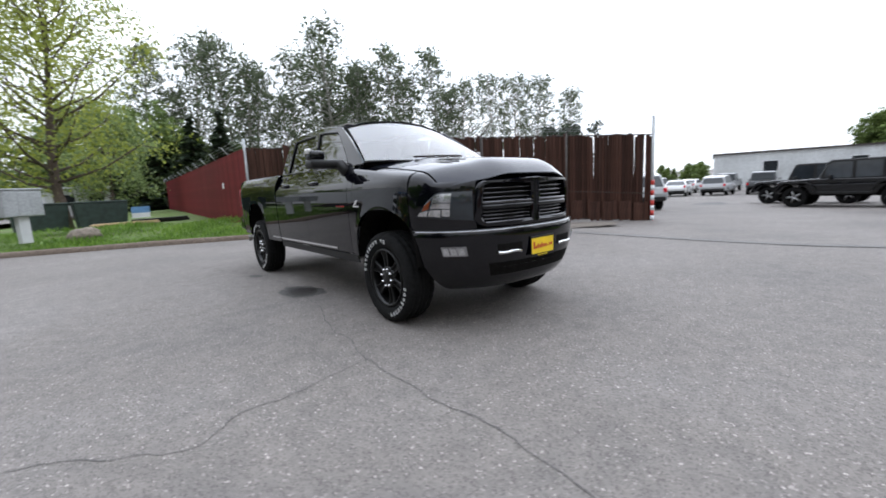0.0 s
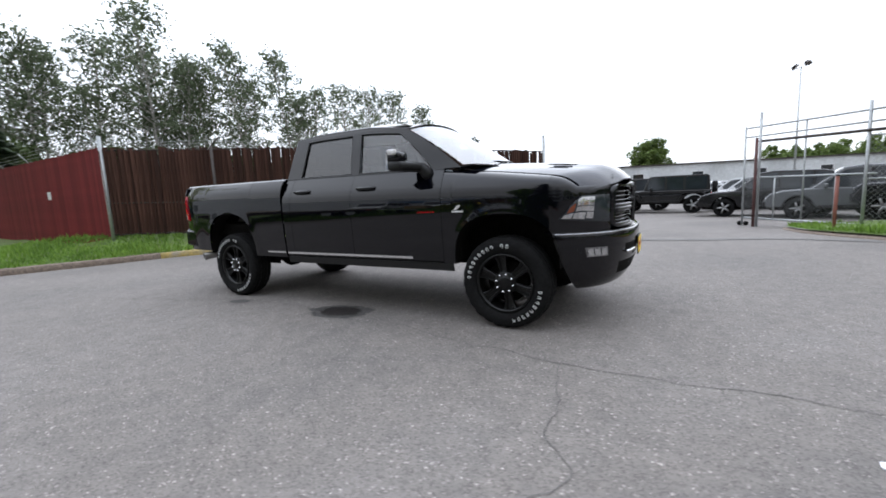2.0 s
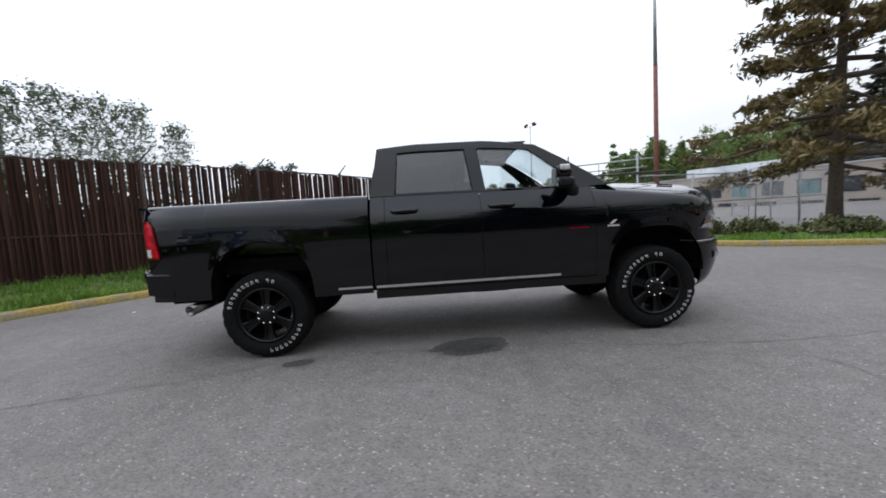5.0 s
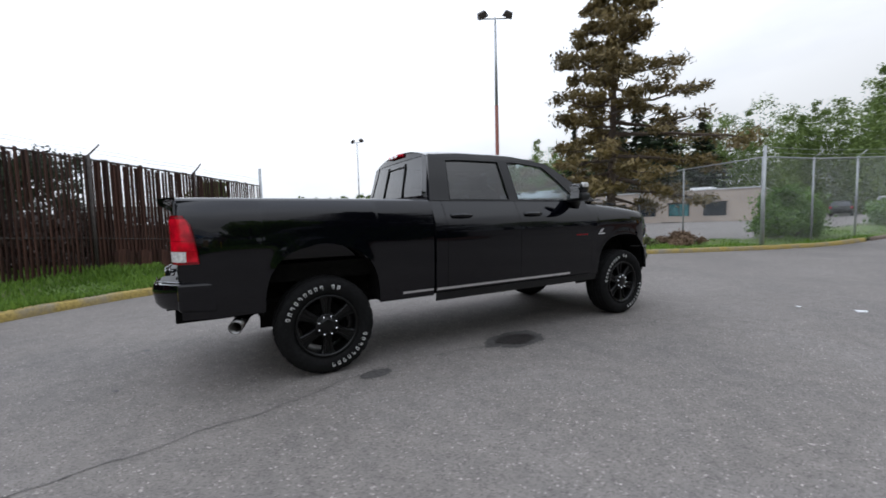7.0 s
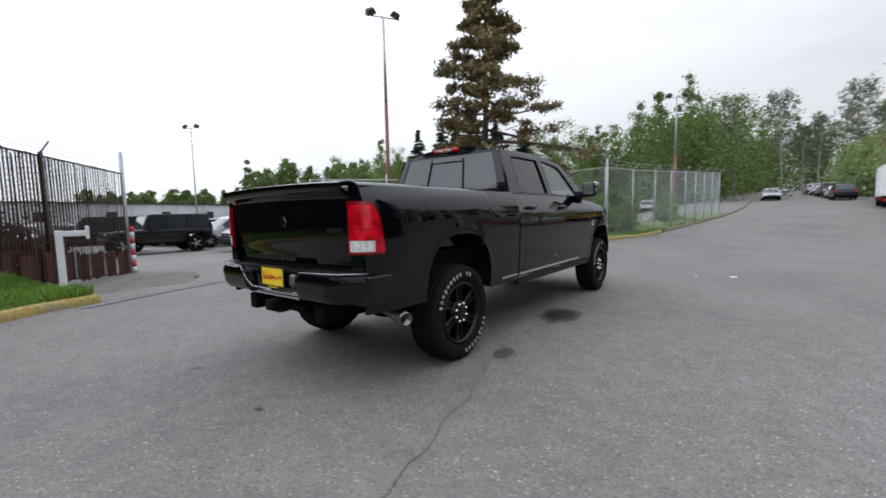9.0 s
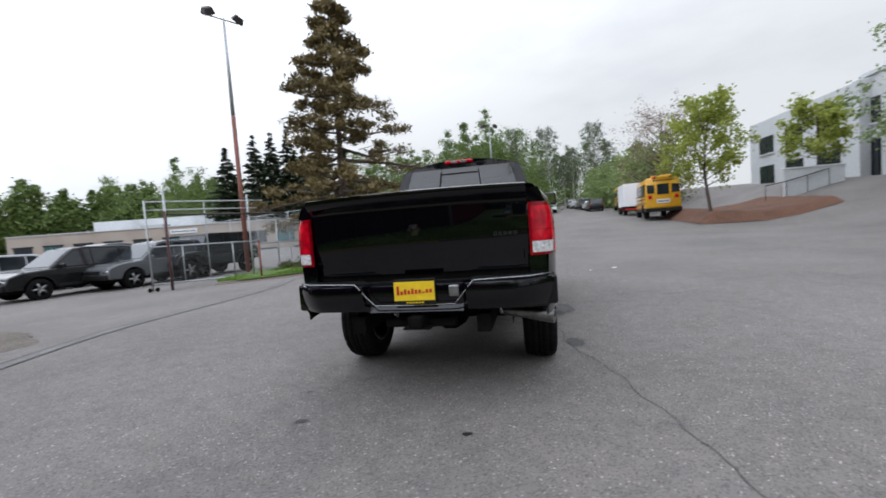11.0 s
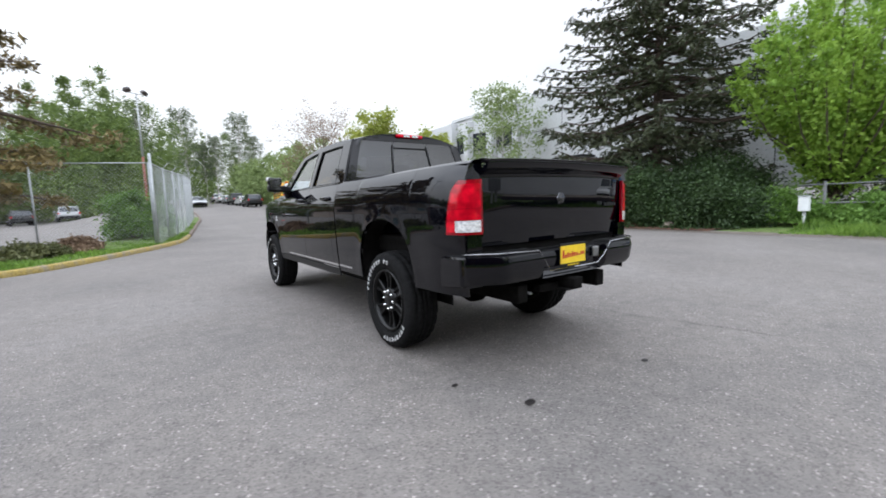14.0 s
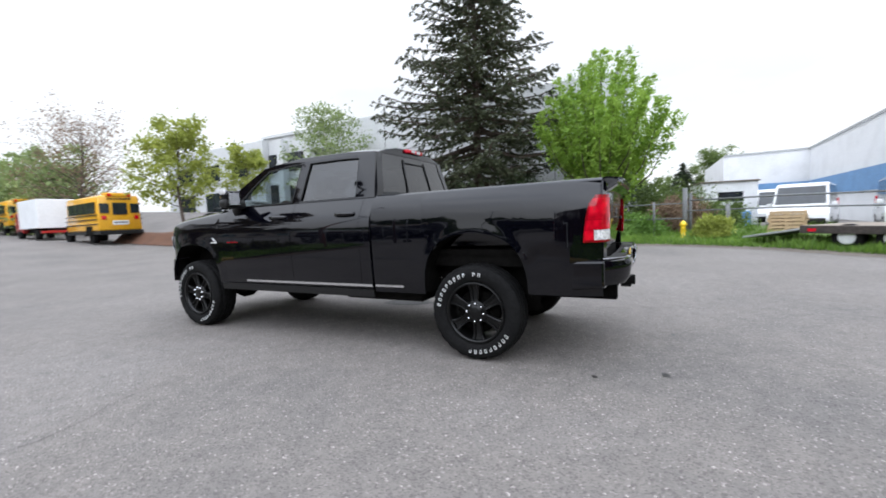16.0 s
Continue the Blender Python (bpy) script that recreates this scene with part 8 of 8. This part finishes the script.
def trailer(at):
    T_ = thing("flatbed_trailer", "low flatbed trailer with wooden deck parked at the yard edge", "trailer")
    box("deck", -1.1, 1.1, -3.0, 3.0, 0.52, 0.60, M_WOODGREY, T_, "grey plank deck")
    for k in range(12):
        box("plank", -1.1, 1.1, -3.0 + k * 0.5, -2.53 + k * 0.5, 0.602, 0.625, M_WOODGREY, T_)
    for s in (-1, 1):
        box("side_rail", s * 1.12 - 0.04, s * 1.12 + 0.04, -3.0, 3.0, 0.42, 0.62, M_DKPOST, T_, "", bevel=0.01)
        box("marker_lamp", s * 1.16 - 0.01, s * 1.16 + 0.01, -2.8, -2.6, 0.47, 0.55, M_RED_LENS, T_, "red marker lamp")
        for yy in (-2.0, -1.1):
            lathe("wheel", [(s * 0.85, 0.0), (s * 0.85, 0.33), (s * 1.05, 0.33), (s * 1.06, 0.2), (s * 1.02, 0.18), (s * 1.03, 0.0)], M_RUBBER, T_, "", 24, "x", (0, yy, 0.33))
            lathe("rim", [(s * 1.035, 0.19), (s * 1.065, 0.185), (s * 1.05, 0.12), (s * 1.07, 0.05), (s * 1.07, 0.0)], M_WHITE, T_, "white steel rim", 20, "x", (0, yy, 0.33))
    tube("drawbar", [(-0.5, 3.0, 0.5), (0, 4.2, 0.48), (0.5, 3.0, 0.5)], 0.05, M_DKPOST, T_, "", 8)
    bm = bmesh.new()
    for q in add_box(bm, -1.0, 1.0, -4.7, -3.02, 0.50, 0.56):
        if q.co.y < -4:
            q.co.z -= 0.28
    part("ramp", bm, M_GALV, T_, "grey loading ramp", smooth=False, bevel=0.01)
    T_.matrix_world = at


trailer(on(8.95, -9.75, 0.02, 134))


def pallet(at, n, tilt=0):
    for k in range(n):
        P_ = thing("wooden_pallet", "pale wooden pallet stacked on the verge", "pallet", "pallet stack")
        for j in range(7):
            box("top_board", -0.6, 0.6, -0.5 + j * 0.152, -0.41 + j * 0.152, 0.10, 0.12, M_PLANK, P_)
        for x in (-0.55, 0, 0.55):
            box("bearer", x - 0.045, x + 0.045, -0.5, 0.5, 0.02, 0.10, M_PLANK, P_)
        for j in range(3):
            box("bottom_board", -0.6, 0.6, -0.5 + j * 0.45, -0.40 + j * 0.45, 0.0, 0.02, M_PLANK, P_)
        P_.matrix_world = at @ Matrix.Translation((0, 0, 0.122 * k)) @ Matrix.Rotation(radians(3 * (k % 3)), 4, "Z")


pallet(on(14.3, -7.5, 0.28, -20), 6)

# east verge: rail fence, posts, utility box, hydrant, boulder
R = thing("pipe_rail_fence", "galvanised pipe rail fence along the overgrown verge", "fence")
rp = [(16.2, 1.2), (15.6, -1.2), (15.1, -3.3), (14.9, -4.4)]
for x, y in rp[:3]:
    tube("post", [(x, y, 0.1), (x, y, 1.55)], 0.045, M_GALV_OLD, R, "", 10)
for zz in (0.85, 1.45):
    tube("rail", [(x, y, zz) for x, y in rp], 0.024, M_GALV_OLD, R, "", 8)
R2 = thing("gate_post", "stout galvanised gate post with hanging rails", "post")
tube("post", [(14.9, -4.4, 0.0), (14.9, -4.4, 2.05)], 0.09, M_GALV_OLD, R2, "", 14)
tube("brace_post", [(15.15, -4.6, 0.0), (15.15, -4.6, 1.85)], 0.06, M_GALV_OLD, R2, "", 12)
for zz, r_ in ((1.55, 0.03), (1.15, 0.025)):
    tube("rail", [(14.9, -4.4, zz), (13.4, -7.2, zz), (12.4, -9.4, zz - 0.05)], r_, M_GALV_OLD, R2, "", 8)
tube("short_post", [(13.3, -5.6, 0.0), (13.3, -5.6, 1.35)], 0.07, M_GALV_OLD, R2, "", 12)
U = thing("utility_box", "small pale grey utility box on a stem", "utility box")
box("cabinet", 14.26, 14.46, -1.13, -0.85, 0.62, 1.08, M_WHITE, U, "pale grey cabinet", bevel=0.02)
box("lid", 14.24, 14.48, -1.15, -0.83, 1.08, 1.11, M_GALV, U, "", bevel=0.01)
tube("stem", [(14.36, -0.99, 0.0), (14.36, -0.99, 0.62)], 0.05, M_GALV, U, "", 8)
Hy = thing("fire_hydrant", "small yellow fire hydrant in tall grass", "hydrant")
lathe("barrel", [(0.0, 0.13), (0.05, 0.13), (0.06, 0.09), (0.48, 0.09), (0.50, 0.12), (0.56, 0.12), (0.62, 0.08), (0.68, 0.03), (0.70, 0.0)], M_PLATE_Y, Hy, "", 18, "z")
for s in (-1, 1):
    lathe("outlet_cap", [(s * 0.08, 0.05), (s * 0.16, 0.05), (s * 0.17, 0.03), (s * 0.17, 0.0)], M_PLATE_Y, Hy, "", 12, "x", (0, 0, 0.38))
Hy.matrix_world = on(14.2, -4.3, 0.10)


def boulder(x, y, r, seed, label):
    bm = bmesh.new()
    bmesh.ops.create_icosphere(bm, subdivisions=3, radius=r)
    for v in bm.verts:
        v.co *= 1 + 0.28 * noise.noise(v.co * 1.7 / r + Vector((seed, 0, 0)))
        v.co.z *= 0.62
    o = tagged(part("boulder", bm, M_STONE), label, "boulder")
    o.matrix_world = on(x, y, r * 0.75)
    return o


boulder(14.9, 0.6, 0.42, 2, "mossy grey boulder at the edge of the verge")
boulder(13.2, 2.6, 0.22, 5, "small grey stone by the planting bed")
boulder(3.35, -11.2, 0.42, 9, "rough brown stump-like boulder on the lawn")

# ---------- south lawn clutter ----------
MB = thing("mailbox_cluster", "grey metal mailbox cluster on a pale pedestal", "mailbox")
box("cabinet", -0.42, 0.42, -0.22, 0.22, 0.72, 1.42, M_GALV, MB, "grey mailbox cabinet", bevel=0.02)
for r_ in range(4):
    for c_ in range(3):
        box("mail_door", -0.39 + c_ * 0.265, -0.15 + c_ * 0.265, 0.221, 0.232, 0.76 + r_ * 0.16, 0.90 + r_ * 0.16, M_GALV, MB, "")
box("cap", -0.45, 0.45, -0.25, 0.25, 1.42, 1.46, M_GALV, MB, "", bevel=0.01)
box("pedestal", -0.12, 0.12, -0.10, 0.10, 0.0, 0.72, M_CONC, MB, "pale pedestal", bevel=0.01)
MB.matrix_world = on(4.55, -10.7, 0.28, 30)
MB2 = copy_thing(MB, on(5.45, -11.2, 0.28, 30))
for k, (x, y, w) in enumerate(((2.9, -16.9, 1.7), (4.75, -17.2, 1.7))):
    G = thing("waste_skip", "dark green plastic waste container on the lawn", "waste container", at=on(x, y, 0.25, 8))
    bm = bmesh.new()
    vs = add_box(bm, -w / 2, w / 2, -0.5, 0.5, 0.05, 1.05)
    for q in vs:
        if q.co.z < 0.5:
            q.co.x *= 0.9
            q.co.y *= 0.85
    part("tub", bm, M_GREEN_PANEL, G, "", smooth=False, bevel=0.03)
    box("lid", -w / 2 - 0.03, w / 2 + 0.03, -0.53, 0.53, 1.05, 1.12, M_GREEN_PANEL, G, "", bevel=0.03)
for k in range(4):
    b_ = tagged(box("timber_plank", -1.0, 1.0, -0.07, 0.07, 0, 0.045, M_PLANK), "pale timber plank lying on the lawn", "plank", "timber pile")
    b_.matrix_world = on(2.15 + 0.05 * k, -14.5 + 0.13 * k, 0.42 + 0.05 * (k % 2) + 0.02, 6 + 5 * k)
for k in range(4):
    b_ = tagged(box("dark_beam", -0.9, 0.9, -0.08, 0.08, 0, 0.10, M_TRIM), "dark weathered beam lying on the lawn", "beam", "beam pile")
    b_.matrix_world = on(0.9 + 0.08 * k, -15.6 + 0.2 * k, 0.40 + 0.08 * (k % 2), -4 + 6 * k)
SG = thing("yard_sign", "small blue and white yard sign on wire legs", "sign", at=on(1.5, -18.2, 0.25, 5))
box("board", -0.35, 0.35, -0.01, 0.01, 0.30, 0.80, M_BLUEP, SG, "blue and white board")
box("board_face", -0.35, 0.35, 0.011, 0.014, 0.30, 0.52, M_WHITE, SG, "white lower band")
for s in (-1, 1):
    tube("leg", [(s * 0.2, 0, -0.2), (s * 0.2, 0, 0.32)], 0.008, M_STEEL, SG, "", 6)
hse = thing("distant_trailer_home", "white trailer home at the end of a side lane", "house", at=on(4.4, -40, 0.3, 10))
box("wall", -2.0, 2.0, -2, 2, 0, 2.2, M_CONC, hse, "")
box("roof", -2.2, 2.2, -2.2, 2.2, 2.2, 2.4, M_CONC, hse, "", bevel=0.05)
for k in range(2):
    box("window", -1.5 + k * 1.8, -0.5 + k * 1.8, 2.0, 2.04, 1.0, 1.8, M_DARKGLASS, hse, "")
lane = verge("side_lane", [Vector((7.5, -24)), Vector((4.5, -30)), Vector((3.2, -38)), Vector((3.0, -46))], 4.5, 0.0, M_ASPHALT, "narrow grey asphalt lane beside the lawn", 1, lift=0.50, cat="lane", bumpy=0.0)

# ---------- marks on the asphalt ----------
def blot(name, x, y, rx, ry, rz, material, label, seed, lift=0.004, n=120):
    bm = bmesh.new()
    c = bm.verts.new((x, y, lift))
    ring = []
    for k in range(n):
        a = 2 * math.pi * k / n
        r = 1 + 0.20 * noise.noise((math.cos(a) * 1.6 + seed, math.sin(a) * 1.6, 0)) + 0.12 * noise.noise((math.cos(a) * 6, math.sin(a) * 6, seed)) + 0.09 * noise.noise((math.cos(a) * 18, math.sin(a) * 18, seed))
        p = Matrix.Rotation(radians(rz), 2) @ Vector((rx * r * math.cos(a), ry * r * math.sin(a)))
        ring.append(bm.verts.new((x + p.x, y + p.y, lift)))
    for k in range(n):
        bm.faces.new((c, ring[k], ring[(k + 1) % n]))
    return tagged(part(name, bm, material), label, "stain", kind="structure")


M_DAMP2 = mat("faded_damp_patch", (0.055, 0.051, 0.048), 0.7, 0, 0.4, 25, 0.4, 4, 0.2)
blot("oil_stain", 1.06, 0.02, 0.24, 0.37, 6, M_DAMP2, "faded damp ring on asphalt", 1)
blot("oil_stain", 1.07, 0.03, 0.15, 0.24, 6, M_DAMP, "dark sunken oil stain on asphalt", 2, 0.008)
blot("oil_stain", 1.17, -1.57, 0.09, 0.15, 10, M_DAMP2, "small dark stain beside a rear tyre", 3)
for x, y, r, s in ((-0.99, -2.87, 0.026, 4), (-0.78, -3.35, 0.042, 5), (0.37, -3.44, 0.032, 6)):
    blot("oil_stain", x, y, r, r * 0.7, 20, M_DAMP, "small black tar spot on asphalt", s)
blot("oil_stain", -22, -3.0, 1.6, 0.7, 10, M_DAMP2, "faded damp patch in the car lot", 8, gz(-22, -3) + 0.012)


M_DIRT = mat("gravelly_dirt", (0.135, 0.115, 0.095), 0.95, 0, 0.4, 30, 0.5, 2.5, 0.5, stain_col=(0.07, 0.055, 0.045), bump_scale=60)
blot("dirt_patch", -6.7, -2.0, 1.9, 0.75, 140, M_DIRT, "trodden gravelly dirt at the end of a grass verge", 11, -0.006, 60)


def crack(pts, w, seed, label):
    line = smooth_line(pts, 14)
    bm = bmesh.new()
    a, b = [], []
    for i, p in enumerate(line):
        d = (line[min(i + 1, len(line) - 1)] - line[max(i - 1, 0)]).normalized()
        n = Vector((-d.y, d.x))
        j = 0.05 * noise.noise((p.x * 3 + seed, p.y * 3, 0)) + 0.02 * noise.noise((p.x * 13, p.y * 13, seed))
        ww = w * (0.35 + 1.1 * abs(noise.noise((p.x * 5, p.y * 5, seed))))
        q = p + n * j
        a.append(bm.verts.new((*(q + n * ww), 0.004)))
        b.append(bm.verts.new((*(q - n * ww), 0.004)))
    for k in range(len(a) - 1):
        bm.faces.new((a[k], b[k], b[k + 1], a[k + 1]))
    return tagged(part("asphalt_crack", bm, M_CRACK, smooth=False), label, "crack", kind="structure")


crack([(1.75, -3.9), (1.55, -3.1), (1.34, -2.26), (1.10, -1.57), (1.05, -0.6), (1.20, 0.8), (1.39, 1.55), (1.50, 2.5), (1.56, 3.1), (1.50, 3.6), (1.54, 4.2), (1.6, 5.0)], 0.006, 1, "long wandering crack in old asphalt")
crack([(1.52, 2.53), (1.95, 2.62), (2.40, 2.66), (2.66, 2.82), (2.95, 2.70), (3.30, 2.43), (3.9, 2.5)], 0.0055, 2, "branching crack in old asphalt")
crack([(0.4, 0.12), (-0.34, 0.11), (-1.36, 0.11), (-2.08, 0.16), (-2.55, 0.24), (-3.04, 0.09), (-3.4, 0.05), (-4.6, 0.2)], 0.004, 3, "thin crosswise crack in old asphalt")
M_GUTTER = mat("gutter_concrete", (0.168, 0.161, 0.154), 0.9, 0, 0.25, 20, 0.4, 2, 0.3)
gut = smooth_line([(-4.9, -3.3), (-5.35, -2.0), (-5.65, -0.8), (-5.7, 0.6), (-5.65, 2.0), (-5.75, 3.6), (-6.1, 5.0), (-5.8, 6.4)], 10)
for off, w, m, nm, lb in ((0.0, 0.085, M_GUTTER, "gutter_strip", "pale concrete gutter strip across a gateway"), (0.105, 0.02, M_CRACK, "gutter_joint", "dark joint beside a gutter strip"), (-0.105, 0.02, M_CRACK, "gutter_joint", "dark joint beside a gutter strip")):
    bm = bmesh.new()
    A_, B_ = [], []
    for i, p in enumerate(gut):
        d = (gut[min(i + 1, len(gut) - 1)] - gut[max(i - 1, 0)]).normalized()
        n = Vector((-d.y, d.x))
        for lst, s in ((A_, 1), (B_, -1)):
            q = p + n * (off + s * w)
            lst.append(bm.verts.new((q.x, q.y, gz(q.x, q.y) + (0.006 if off == 0 else 0.010))))
    for k in range(len(A_) - 1):
        bm.faces.new((A_[k], B_[k], B_[k + 1], A_[k + 1]))
    tagged(part(nm, bm, m, smooth=False), lb, "gutter", kind="structure")
# pale litter chips on the asphalt
for k, (x, y, s) in enumerate(((2.05, 4.02, 0.03), (2.60, 4.28, 0.05), (-1.8, -5.0, 0.02))):
    bm = bmesh.new()
    vs = add_box(bm, -s, s, -s * 0.6, s * 0.6, 0, s * 0.25)
    for q in vs:
        q.co += Vector((noise.noise(q.co * 40), noise.noise(q.co * 60), 0)) * s * 0.6
    o = tagged(part("litter_scrap", bm, M_WHITE, smooth=False), "crumpled white scrap of litter on asphalt", "litter")
    o.matrix_world = pose(x, y, 0.0, 0, 0, 40 * k)


def dirt_edge(line, label, seed):
    """Ragged strip of grit washed against the edge of the asphalt."""
    bm = bmesh.new()
    rows = []
    for i, p in enumerate(line):
        d = (line[min(i + 1, len(line) - 1)] - line[max(i - 1, 0)]).normalized()
        n = Vector((-d.y, d.x))
        w = 0.16 + 0.26 * abs(noise.noise((p.x * 0.9, p.y * 0.9, seed))) + 0.08 * noise.noise((p.x * 4, p.y * 4, seed))
        rows.append([bm.verts.new((q.x, q.y, gz(q.x, q.y) + z)) for q, z in ((p + n * w, 0.006), (p, 0.03), (p - n * 0.3, 0.05))])
    for a, b in zip(rows, rows[1:]):
        for k in range(2):
            bm.faces.new((a[k], b[k], b[k + 1], a[k + 1]))
    return tagged(part("dirt_strip", bm, M_DIRT), label, "dirt", kind="structure")


dirt_edge([p for p in e_line if p.y < 6.2], "brown grit washed along the ragged asphalt edge", 3)
